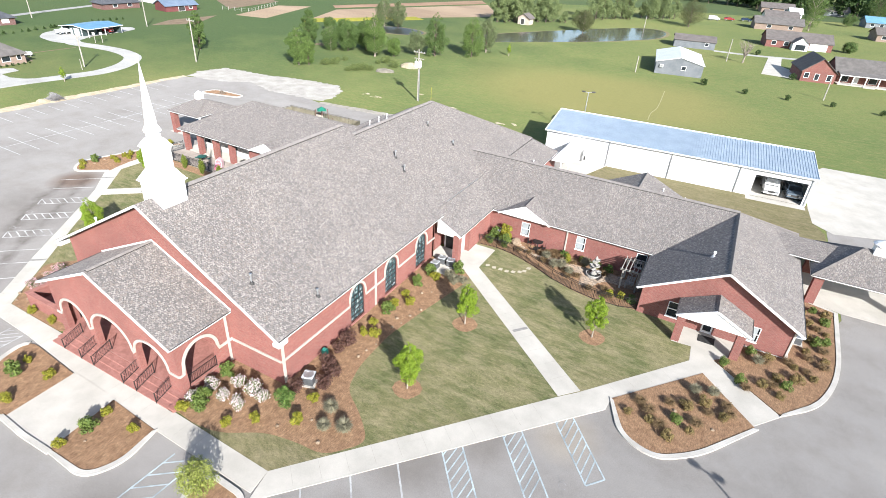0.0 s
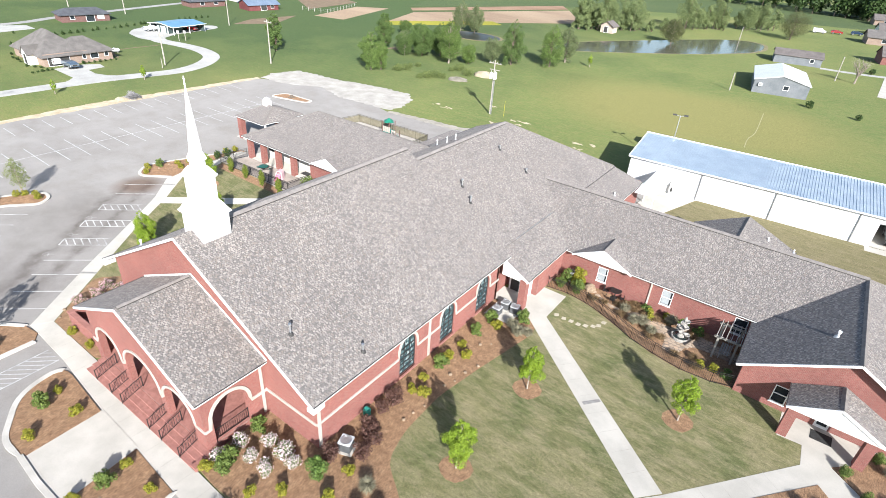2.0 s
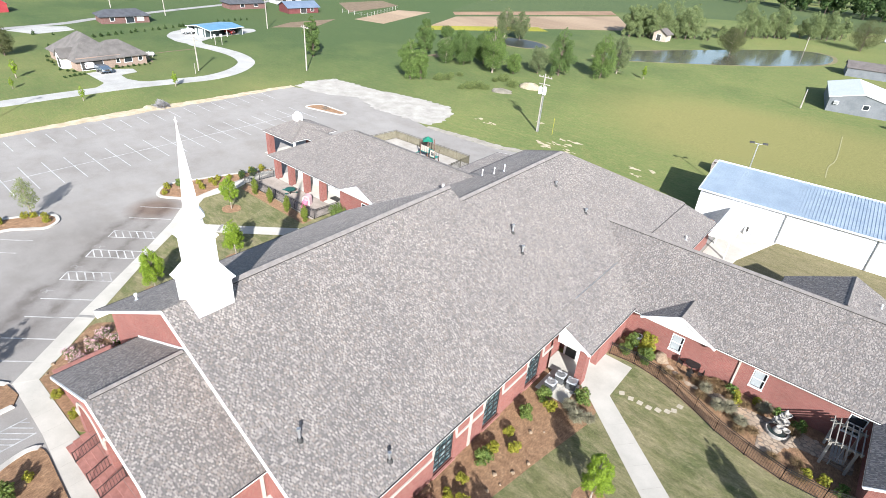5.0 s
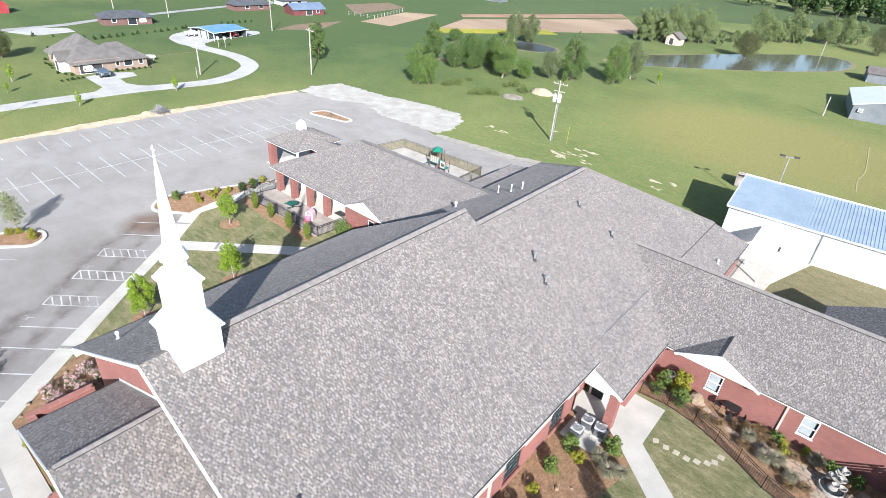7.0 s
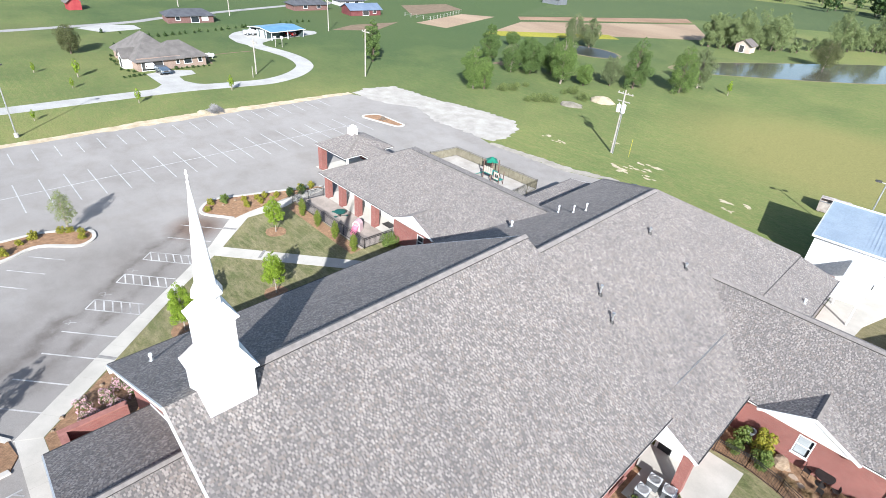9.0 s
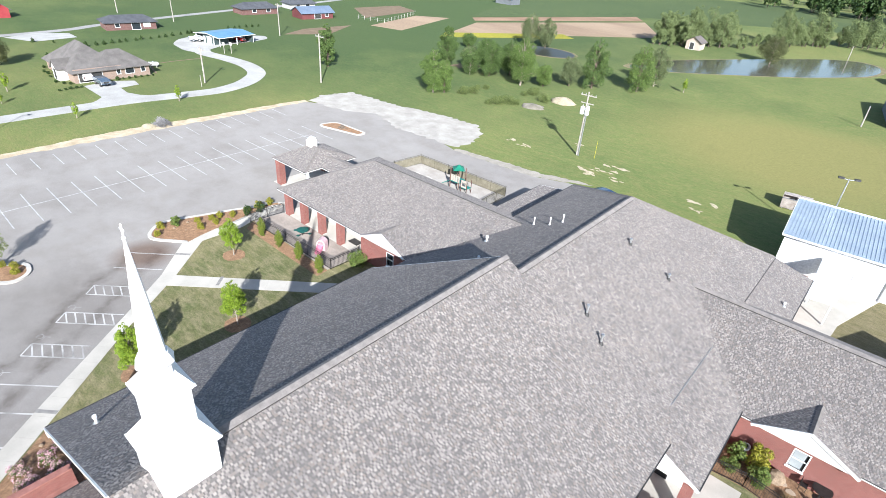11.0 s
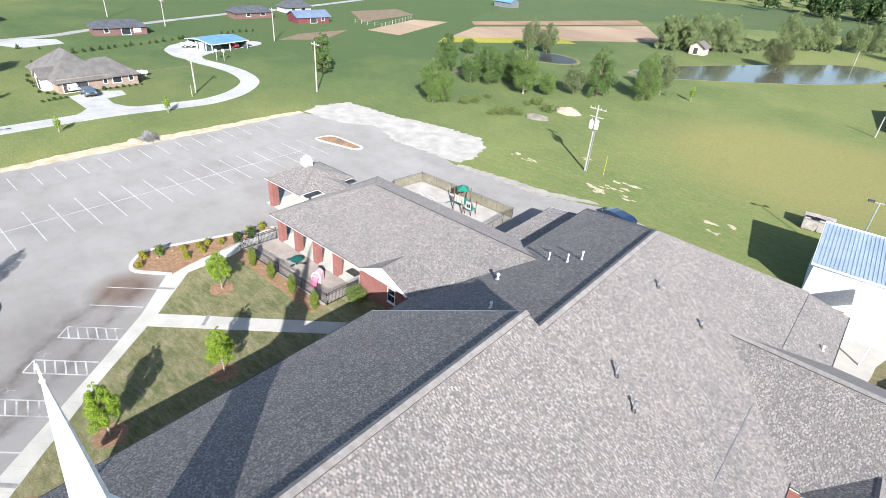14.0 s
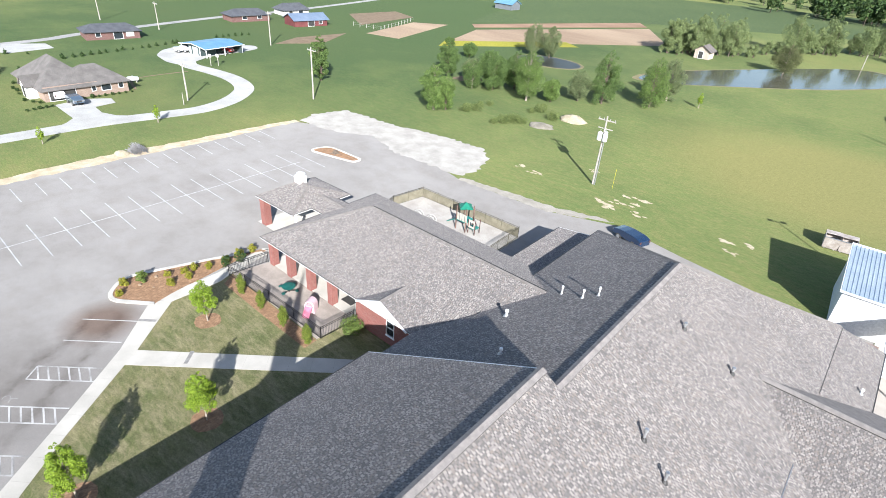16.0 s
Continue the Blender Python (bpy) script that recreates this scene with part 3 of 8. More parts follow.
for label, poly, keep in ISLANDS:
    ring = rounded(poly, 1.3, keep)
    flat("planting_bed", ring, -0.2, 0.09, MULCH, label, "planting bed")
    kerb(ring, True)
kerb([(-1.3, -9.7), (1.1, -9.8), (3.5, -9.72)], False, 0.3, 0.142)
flat("planting_bed", [(-29.2, 21.8), (-17.6, 21.6), (-17.5, 20.5), (-22, 20.5), (-28.4, 20.6)], -0.2, 0.058, MULCH, "pine-straw strip with columnar shrubs along the patio fence", "planting bed")

# ---- painted lines ----
LZ = 0.016
stripe_count = []


def stripe(a, b, width=0.1, mat=PAINT_LINE, parent=parking):
    stripe_count.append(1)
    z = LZ + 0.0004 * (len(stripe_count) % 23)
    a, b = Vector((*a, z)), Vector((*b, z))
    d = (b - a).normalized()
    n = Vector((-d.y, d.x, 0)) * (width / 2)
    part("bay_line", Geo().add([a - n, b - n, b + n, a + n, *[p - Vector((0, 0, 0.003)) for p in (a - n, b - n, b + n, a + n)]],
                               [(0, 1, 2, 3), (0, 4, 5, 1), (1, 5, 6, 2), (2, 6, 7, 3), (3, 7, 4, 0)]), mat, parent)


def hatch(corner, along, across, n=5, mat=PAINT_BLUE):
    """A hatched aisle: a frame with slanting bars."""
    c, u, v = Vector(corner), Vector(along), Vector(across)
    stripe(c, c + u, 0.09, mat)
    stripe(c + v, c + v + u, 0.09, mat)
    stripe(c + u, c + u + v, 0.09, mat)
    for i in range(n):
        s = (i + 0.8) / n
        back = min(s, v.length / u.length * 0.9)
        stripe(c + u * s, c + v * (back / (v.length / u.length * 0.9)) + u * (s - back), 0.075, mat)


stripe((-44.9, -60), (-46.2, 41.0), 0.1)
for i in range(-30, 15):
    y = 10.42 + 2.277 * i
    stripe((-49.1 - 0.06 * i, y), (-41.75 - 0.085 * i, y - 0.14 + 0.012 * i))
    stripe((-58.5 - 0.05 * i, y + 1.2), (-54.55 - 0.05 * i, y + 1.12))
bay = Vector((0.74, 0.672))
for x, y, l in ((-21.2, -0.71, 3.9), (-19.6, -2.2, 4.4), (-18.1, -4.0, 3.7), (-16.9, -5.9, 3.9), (-29.62, 9.36, 3.9), (-31.2, 11.1, 4.3), (-33.0, -0.35, 3.1), (-31.7, -2.0, 3.1), (-29.6, -2.85, 2.2)):
    p = Vector((x, y))
    stripe(p, p + bay * l, 0.1, PAINT_FADED)
for x, y in ((-27.2, 6.48), (-25.03, 3.82), (-22.88, 1.14)):
    tip = Vector((x, y))
    top = tip + Vector((-0.81, 0.87))
    stripe(tip, tip + bay * 4.2, 0.1, PAINT_FADED)
    stripe(top, top + bay * 4.1, 0.1, PAINT_FADED)
    stripe(tip, top, 0.1, PAINT_FADED)
    for i in range(6):
        p = top + bay * (0.65 * i)
        q = tip + bay * (0.65 * i + 0.75)
        stripe(p, q, 0.1, PAINT_FADED)
lot_dir, bay_dir = Vector((0.64, -0.77)).normalized(), Vector((0.655, 0.755)).normalized()
s0 = Vector((16.4, -4.3))
for d in (0.0, 2.65, 5.3, -2.65, -5.3):
    p = s0 + bay_dir * d
    stripe(p, p + lot_dir * 5.2)
for d in (7.95, 11.8, 15.4):
    hatch(s0 + bay_dir * d, lot_dir * 4.8, bay_dir * 1.25, 8)
hatch((9.2, -6.3), (-0.2, -4.6), (1.4, -0.1), 5)
hatch((-9.2, -5.15), (0.2, -4.6), (1.5, 0.0), 9, PAINT_LINE)
for x in (-11.8, -14.4):
    stripe((x - 4.5, -10.4), (x - 4.3, -14.8))


def bay_symbol(p, up):
    """A worn painted wheelchair mark: a ring and a few strokes."""
    p, up = Vector(p), Vector(up).normalized()
    side = Vector((up.y, -up.x))
    ring = [p + (side * math.cos(a * 0.5236) + up * math.sin(a * 0.5236)) * 0.22 for a in range(13)]
    for a, b in zip(ring[:11], ring[1:11]):
        stripe(a, b, 0.045, PAINT_FADED)
    stripe(p + up * 0.2, p + up * 0.7, 0.05, PAINT_FADED)
    stripe(p + up * 0.3, p + up * 0.3 + side * 0.3, 0.05, PAINT_FADED)


for d in (6.6, 10.4, 14.1):
    bay_symbol(s0 + bay_dir * d + lot_dir * 4.4, -lot_dir)
for x, y in ((-22.1, -0.2), (-24.1, 2.6), (-26.2, 5.2)):
    bay_symbol((x, y), (0.74, 0.672))
# ---- church ----
church = thing("church", "red brick church with grey shingle roofs and white trim", "church")
P = 0.52


def z_right(x):
    return 9.9 - P * x


def z_nave(x):
    return 10.3 - 0.546 * abs(x - 0.5)


def z_back(x):
    return z_right(1.1) + P * (x - 1.1)


ROOFS = {
    "nave_right": [(0.5, 0, 10.3), (11.35, 0, z_nave(11.35)), (11.35, 20.2, z_nave(11.35)), (0.5, 20.2, 10.3)],
    "nave_left": [(0.5, 0, 10.3), (-10.5, 0, z_nave(-10.5)), (-10.5, 20.2, z_nave(-10.5)), (0.5, 20.2, 10.3)],
    "hall_right": [(1.1, 19.3, z_right(1.1)), (10.4, 19.3, z_right(10.4)), (10.4, 44.8, z_right(10.4)), (1.1, 35.5, z_right(1.1))],
    "hall_lower": [(10.4, 19.9, z_right(10.4) - 0.07), (13.3, 19.9, z_right(13.3) - 0.07), (13.35, 46.5, z_right(13.35) - 0.07), (10.4, 44.8, z_right(10.4) - 0.07)],
    "hall_end": [(1.1, 35.5, z_right(1.1)), (10.4, 44.8, z_right(10.4)), (-8.0, 44.6, z_back(-8.0))],
    "hall_left": [(1.1, 19.4, z_back(1.1)), (1.1, 35.5, z_back(1.1)), (-8.0, 44.6, z_back(-8.0)), (-8.0, 27.5, z_back(-8.0)), (-10.9, 24.5, z_back(-10.9)), (-10.9, 19.4, z_back(-10.9))],
    "annex_left": [(-7.9, 36.5, 3.45), (-7.9, 45.5, 3.45), (-12.1, 45.5, 2.9), (-12.1, 36.5, 2.9)],
    "day_front": [(-28.6, 24.4, 2.95), (-8, 24.4, 2.95), (-5, 31, 6.1), (-22.1, 31, 6.1)],
    "day_rear": [(-28.6, 37.6, 2.95), (-8, 37.6, 2.95), (-5, 31, 6.1), (-22.1, 31, 6.1)],
    "day_end": [(-22.1, 31, 6.1), (-28.6, 24.4, 2.95), (-28.6, 37.6, 2.95)],
    "wing_front": [(7.3, 33, 5.95), (34, 33, 5.95), (34, 26.8, 2.82), (13.0, 26.8, 2.82), (7.3, 31.0, 4.94)],
    "wing_rear": [(7.3, 33, 5.95), (34, 33, 5.95), (39.8, 39.2, 2.82), (8.0, 39.2, 2.82)],
    "gable_left": [(34, 21.2, 5.9), (34, 33, 5.9), (28.2, 33, 2.65), (28.2, 21.2, 2.65)],
    "gable_right": [(34, 21.2, 5.9), (34, 33, 5.9), (39.8, 39.0, 2.65), (39.8, 21.2, 2.65)],
    "north_left": [(24.9, 35, 4.9), (24.9, 40.7, 4.9), (20.6, 40.8, 2.82), (20.6, 38.5, 2.82)],
    "north_right": [(24.9, 35, 4.9), (24.9, 40.7, 4.9), (29.4, 40.8, 2.82), (29.4, 38.5, 2.82)],
    "portico_right": [(0.15, -3.75, 7.3), (6.7, -3.75, 4.35), (6.7, 0.7, 4.35), (0.15, 0.7, 7.3)],
    "portico_left": [(0.15, -3.75, 7.3), (-6.2, -3.75, 4.35), (-6.2, 0.7, 4.35), (0.15, 0.7, 7.3)],
    "court_gable_left": [(16.54, 26.55, 4.12), (16.54, 29.6, 4.12), (13.95, 26.9, 2.86), (13.95, 26.55, 2.86)],
    "court_gable_right": [(16.54, 26.55, 4.12), (16.54, 29.6, 4.12), (19.15, 26.9, 2.86), (19.15, 26.55, 2.86)],
    "day_gable_left": [(-13.9, 24.3, 4.15), (-13.9, 27.2, 4.15), (-16.4, 24.6, 2.97), (-16.4, 24.3, 2.97)],
    "day_gable_right": [(-13.9, 24.3, 4.15), (-13.9, 27.2, 4.15), (-11.3, 24.6, 2.97), (-11.3, 24.3, 2.97)],
    "porch_left": [(33.95, 19.35, 3.75), (33.95, 21.75, 3.75), (31.45, 21.75, 2.5), (31.45, 19.35, 2.5)],
    "porch_right": [(33.95, 19.35, 3.75), (33.95, 21.75, 3.75), (36.5, 21.75, 2.5), (36.5, 19.35, 2.5)],
    "link": [(37.0, 33.0, 3.3), (43.0, 33.0, 3.3), (43.0, 35.6, 4.0), (37.0, 35.6, 4.0)],
    "canopy_front": [(40.45, 30.85, 2.9), (50.0, 31.2, 2.9), (46.6, 34.4, 4.9), (43.8, 34.3, 4.9)],
    "canopy_end": [(40.45, 30.85, 2.9), (43.8, 34.3, 4.9), (40.5, 38.1, 2.9)],
    "canopy_rear": [(40.5, 38.1, 2.9), (50.0, 38.1, 2.9), (46.6, 34.4, 4.9), (43.8, 34.3, 4.9)],
    "canopy_far": [(50.0, 31.2, 2.9), (46.6, 34.4, 4.9), (50.0, 38.1, 2.9)],
    "carport_front": [(-35.6, 28.45, 3.0), (-30.0, 28.55, 3.0), (-32.0, 31.95, 4.3), (-33.4, 31.95, 4.3)],
    "carport_rear": [(-35.6, 35.3, 3.0), (-30.0, 35.4, 3.0), (-32.0, 31.95, 4.3), (-33.4, 31.95, 4.3)],
    "carport_end": [(-35.6, 28.45, 3.0), (-33.4, 31.95, 4.3), (-35.6, 35.3, 3.0)],
    "carport_east": [(-30.0, 28.55, 3.0), (-30.0, 35.4, 3.0), (-32.0, 31.95, 4.3)],
    "carport_link_front": [(-30.4, 30.75, 3.0), (-26.5, 30.75, 3.0), (-26.5, 32.3, 3.65), (-31.1, 32.3, 3.65)],
    "carport_link_rear": [(-30.4, 33.9, 3.0), (-26.5, 33.9, 3.0), (-26.5, 32.3, 3.65), (-31.1, 32.3, 3.65)],
}
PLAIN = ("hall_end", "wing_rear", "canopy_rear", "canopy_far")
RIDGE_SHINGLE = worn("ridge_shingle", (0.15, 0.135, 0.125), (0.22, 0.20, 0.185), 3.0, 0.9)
VENT_CAP = worn("ridge_vent_shingle", (0.19, 0.174, 0.164), (0.262, 0.24, 0.227), 3.0, 0.9, 30)
FLASHING = worn("dark_flashing", (0.035, 0.034, 0.034), (0.06, 0.058, 0.055), 2.0, 0.6)


def clip_convex(poly, a, b):
    """The part of a polygon on the left of the line a-b."""
    out = []
    n = len(poly)
    for i in range(n):
        p, q = poly[i], poly[(i + 1) % n]
        dp = (b[0] - a[0]) * (p[1] - a[1]) - (b[1] - a[1]) * (p[0] - a[0])
        dq = (b[0] - a[0]) * (q[1] - a[1]) - (b[1] - a[1]) * (q[0] - a[0])
        if dp >= 0:
            out.append(p)
        if dp * dq < 0:
            t = dp / (dp - dq)
            out.append((p[0] + (q[0] - p[0]) * t, p[1] + (q[1] - p[1]) * t))
    return out


def slope_frame(poly):
    pts = [Vector(p) for p in poly]
    n = sum(((pts[i] - pts[0]).cross(pts[i + 1] - pts[0]) for i in range(1, len(pts) - 1)), Vector()).normalized()
    if n.z < 0:
        n = -n
    up = (Vector((0, 0, 1)) - n * n.z).normalized()
    along = up.cross(n).normalized()
    low = min(pts, key=lambda p: p.z)
    return low, along, up, n


ROW, TAB = 0.1, 0.106
TEETH = (1.0, 0.45, 0.8, 0.6, 1.25, 0.4, 0.7, 0.75, 1.1, 0.5)


def shingles(poly, seed, leave=None):
    """Laps of shingle tabs over a roof slope, cut at its edges; none inside leave (u0, u1, v0, v1)."""
    rng = random.Random(seed)
    o, along, up, n = slope_frame(poly)
    flat2 = [((Vector(p) - o).dot(along), (Vector(p) - o).dot(up)) for p in poly]
    area = sum(flat2[i][0] * flat2[(i + 1) % len(flat2)][1] - flat2[(i + 1) % len(flat2)][0] * flat2[i][1] for i in range(len(flat2)))
    if area < 0:
        flat2 = flat2[::-1]
    edges = [(flat2[i], flat2[(i + 1) % len(flat2)]) for i in range(len(flat2))]
    convex = all((b[0] - a[0]) * (c[1] - b[1]) - (b[1] - a[1]) * (c[0] - b[0]) > -1e-6 for a, b, c in ((flat2[i - 2], flat2[i - 1], flat2[i]) for i in range(len(flat2))))
    us, vs = [p[0] for p in flat2], [p[1] for p in flat2]
    g = Geo()
    row = 0
    v = min(vs)
    while v < max(vs):
        u, k = min(us) - sum(TEETH) * TAB + (row * 0.09 + rng.uniform(-0.02, 0.02)) % (sum(TEETH) * TAB), 0
        while u < max(us):
            tooth = k % 2 == 1
            w = TAB * TEETH[k % len(TEETH)] * rng.uniform(0.9, 1.1)
            k += 1
            quad = [(u, v), (u + w, v), (u + w, v + ROW), (u, v + ROW)]
            u += w
            if leave and leave[0] < u - w / 2 < leave[1] and leave[2] < v + ROW / 2 < leave[3]:
                continue
            inside = all((b[0] - a[0]) * (q[1] - a[1]) - (b[1] - a[1]) * (q[0] - a[0]) >= 0 for a, b in edges for q in quad)
            if not inside:
                if convex:
                    for a, b in edges:
                        quad = clip_convex(quad, a, b)
                        if len(quad) < 3:
                            break
                    if len(quad) < 3:
                        continue
                else:
                    cu, cv = u - w / 2, v + ROW / 2
                    odd = False
                    for a, b in edges:
                        if (a[1] > cv) != (b[1] > cv) and cu < (b[0] - a[0]) * (cv - a[1]) / (b[1] - a[1]) + a[0]:
                            odd = not odd
                    if not odd:
                        continue
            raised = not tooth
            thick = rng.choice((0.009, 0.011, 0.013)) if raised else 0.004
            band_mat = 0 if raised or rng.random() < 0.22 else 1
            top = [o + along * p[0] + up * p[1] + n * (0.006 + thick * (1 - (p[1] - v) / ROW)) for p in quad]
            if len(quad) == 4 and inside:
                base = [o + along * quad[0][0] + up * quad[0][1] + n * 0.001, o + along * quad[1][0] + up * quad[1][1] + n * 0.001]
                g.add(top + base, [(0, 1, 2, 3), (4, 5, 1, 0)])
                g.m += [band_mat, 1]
            else:
                g.add(top, [tuple(range(len(top)))])
                g.m.append(band_mat)
        v += ROW
        row += 1
    return g


DECKS = {}
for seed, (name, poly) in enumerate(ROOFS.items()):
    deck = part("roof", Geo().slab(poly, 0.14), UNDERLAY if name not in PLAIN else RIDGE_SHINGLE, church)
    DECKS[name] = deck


def fascia(*edges, depth=0.15, mat=WHITE, name="fascia", out=0.0):
    for a, b in edges:
        a, b = Vector(a), Vector(b)
        depth, wide = (0.15, 0.07) if abs(a.z - b.z) > 0.3 else (0.07, 0.045)
        low = Vector((0, 0, depth / 2 + 0.0))
        board = part(name, Geo().beam(a - low, b - low, wide, depth), mat, church)
        if wide < 0.05:
            up = Vector((0, 0, 0.012))
            part("drip_edge", Geo().beam(a + up, b + up, 0.062, 0.02), FLASHING, board)


def edge(roof, i, j, push=0.03):
    """One edge of a roof slope, pushed out from the slope's middle."""
    pts = [Vector(p) for p in ROOFS[roof]]
    mid = sum(pts, Vector()) / len(pts)
    a, b = pts[i], pts[j]
    d = (b - a).normalized()
    out = Vector((d.y, -d.x, 0)).normalized()
    if out.dot((a + b) / 2 - mid) < 0:
        out = -out
    return a + out * push, b + out * push


fascia(edge("nave_right", 0, 1), edge("nave_right", 1, 2), edge("nave_left", 0, 1), edge("nave_left", 1, 2), edge("nave_left", 2, 3), edge("hall_lower", 0, 1), edge("hall_lower", 1, 2),
       edge("hall_left", 2, 3), edge("annex_left", 2, 3), edge("annex_left", 1, 2), edge("day_front", 0, 1), edge("day_end", 1, 2), edge("wing_front", 2, 3), edge("gable_left", 2, 3), edge("gable_left", 3, 0),
       edge("gable_right", 2, 3), edge("gable_right", 3, 0), edge("north_left", 2, 3), edge("north_right", 2, 3), edge("portico_right", 0, 1), edge("portico_right", 1, 2), edge("portico_left", 0, 1), edge("portico_left", 1, 2),
       edge("court_gable_left", 0, 3), edge("court_gable_right", 0, 3), edge("day_gable_left", 0, 3), edge("day_gable_right", 0, 3),
       edge("porch_left", 0, 3), edge("porch_right", 0, 3), edge("porch_left", 2, 3), edge("porch_right", 2, 3), edge("link", 0, 1), edge("canopy_front", 0, 1), edge("canopy_end", 0, 2),
       edge("carport_front", 0, 1), edge("carport_rear", 0, 1), edge("carport_east", 0, 1), edge("carport_end", 0, 2), edge("carport_link_front", 0, 1), edge("carport_link_rear", 0, 1))


def ridge_vent(a, b, width=0.22):
    """A shingle-covered vent along a ridge: two thin raised leaves over a dark slot."""
    a, b = Vector(a), Vector(b)
    side = (b - a).normalized().cross(Vector((0, 0, 1))).normalized()
    cap = Geo()
    for s in (-1, 1):
        foot = side * (s * width) - Vector((0, 0, width * 0.53))
        lift, thick = Vector((0, 0, 0.115)), Vector((0, 0, 0.028))
        quad = [a + lift, b + lift, b + foot + lift, a + foot + lift]
        cap.add(quad + [p - thick for p in quad], [(0, 1, 2, 3), (7, 6, 5, 4), (0, 4, 5, 1), (1, 5, 6, 2), (2, 6, 7, 3), (3, 7, 4, 0)])
    vent = part("ridge_cap", cap, VENT_CAP, church)
    for s in (-1, 1):
        off = side * (s * (width - 0.035)) - Vector((0, 0, (width - 0.035) * 0.53 - 0.045))
        part("vent_slot", Geo().beam(a + off, b + off, 0.05, 0.085), FLASHING, vent)


def ridge_cap(a, b, width=0.34):
    a, b = Vector(a) + Vector((0, 0, 0.03)), Vector(b) + Vector((0, 0, 0.03))
    d = (b - a).normalized()
    side = d.cross(Vector((0, 0, 1))).normalized() * (width / 2)
    drop = Vector((0, 0, width * 0.24))
    lift = Vector((0, 0, 0.03))
    g = Geo()
    k = max(1, int((b - a).length / 0.28))
    vs, fs = [], []
    for i in range(2 * k + 1):
        p = a + (b - a) * ((i + (0.8 if i % 2 else 0.0)) / (2 * k + 1))
        w = lift * (0.0 if i % 2 else 0.3)
        vs += [p - side - drop + w, p + lift + w, p + side - drop + w]
        if i:
            j = 3 * i
            fs += [(j - 3, j - 2, j + 1, j), (j - 2, j - 1, j + 2, j + 1)]
    part("ridge_cap", g.add(vs, fs), RIDGE_SHINGLE, church)


for a, b in (((1.1, 35.5, 9.33), (10.4, 44.8, 4.5)), ((1.1, 35.5, 9.33), (-8, 44.6, 4.6)),
             ((-22.1, 31, 6.1), (-5.1, 31, 6.1)), ((-22.1, 31, 6.1), (-28.6, 24.4, 2.95)), ((34, 21.2, 5.9), (34, 33, 5.9)), ((34, 33, 5.9), (39.8, 39.1, 2.7)),
             ((24.9, 35.4, 4.9), (24.9, 40.7, 4.9)), ((16.54, 26.55, 4.12), (16.54, 29.3, 4.12)),
             ((-13.9, 24.3, 4.15), (-13.9, 26.9, 4.15)), ((33.95, 19.35, 3.75), (33.95, 21.7, 3.75)), ((43.8, 34.3, 4.9), (46.6, 34.4, 4.9)), ((40.45, 30.85, 2.9), (43.8, 34.3, 4.9)), ((40.5, 38.1, 2.9), (43.8, 34.3, 4.9)),
             ((-35.6, 28.45, 3.0), (-33.4, 31.95, 4.3)), ((-35.6, 35.3, 3.0), (-33.4, 31.95, 4.3)), ((-33.4, 31.95, 4.3), (-32.0, 31.95, 4.3)), ((-30.0, 28.55, 3.0), (-32.0, 31.95, 4.3)), ((-30.0, 35.4, 3.0), (-32.0, 31.95, 4.3)), ((-31.1, 32.3, 3.65), (-27.2, 32.3, 3.65))):
    ridge_cap(a, b)
for a, b in (((0.5, 3.0, 10.3), (0.5, 20.2, 10.3)), ((1.1, 20.3, z_right(1.1)), (1.1, 35.3, z_right(1.1))), ((7.4, 33, 5.95), (34, 33, 5.95)), ):
    ridge_vent(a, b)
ridge_vent((0.15, -3.6, 7.3), (0.15, 0.6, 7.3), 0.13)
for a, b in (((10.42, 36.2, 4.47), (10.42, 44.7, 4.47)), ((-22.0, 31.2, 6.05), (-5.3, 31.2, 6.05))):
    part("roof_seam", Geo().beam(a, b, 0.06, 0.07), FLASHING, church)
part("flashing", Geo().beam((10.4, 22.6, z_right(10.4) + 0.02), (10.4, 29.4, z_right(10.4) + 0.02), 0.035, 0.03), STEEL, church)


# ---- church walls ----
def on_wall(o, u, a, z, d=0.0):
    o, u = Vector(o), Vector(u)
    out = u.cross(Vector((0, 0, 1)))
    return o + u * a + Vector((0, 0, z)) + out * d


def band(o, u, path, width, proud, name="trim_band", mat=TRIM):
    """A moulding of some width that follows a line drawn on a wall."""
    g = Geo()
    n = len(path)
    inner, outer = [], []
    for i, p in enumerate(path):
        a, b = Vector(path[max(0, i - 1)]), Vector(path[min(n - 1, i + 1)])
        d = (b - a).normalized()
        nn = Vector((-d.y, d.x)) * (width / 2)
        inner.append(Vector(p) - nn)
        outer.append(Vector(p) + nn)
    for i in range(n - 1):
        q = [inner[i], inner[i + 1], outer[i + 1], outer[i]]
        vs = [on_wall(o, u, p.x, p.y, proud) for p in q] + [on_wall(o, u, p.x, p.y, -0.02) for p in q]
        g.add(vs, [(0, 1, 2, 3), (0, 4, 5, 1), (1, 5, 6, 2), (2, 6, 7, 3), (3, 7, 4, 0)])
    return part(name, g, mat, church)


def arch_hole(c, half, z0, spring, rise, n=12):
    return [(c - half, z0), (c + half, z0)] + arc(c, spring, half, 0, 180, n, rise)


def pane_in(o, u, outline, depth, mat, name, parent, thick=0.03):
    g = Geo().wall(on_wall(o, u, 0, 0, -depth), u, outline, [], thick)
    return part(name, g, mat, parent)


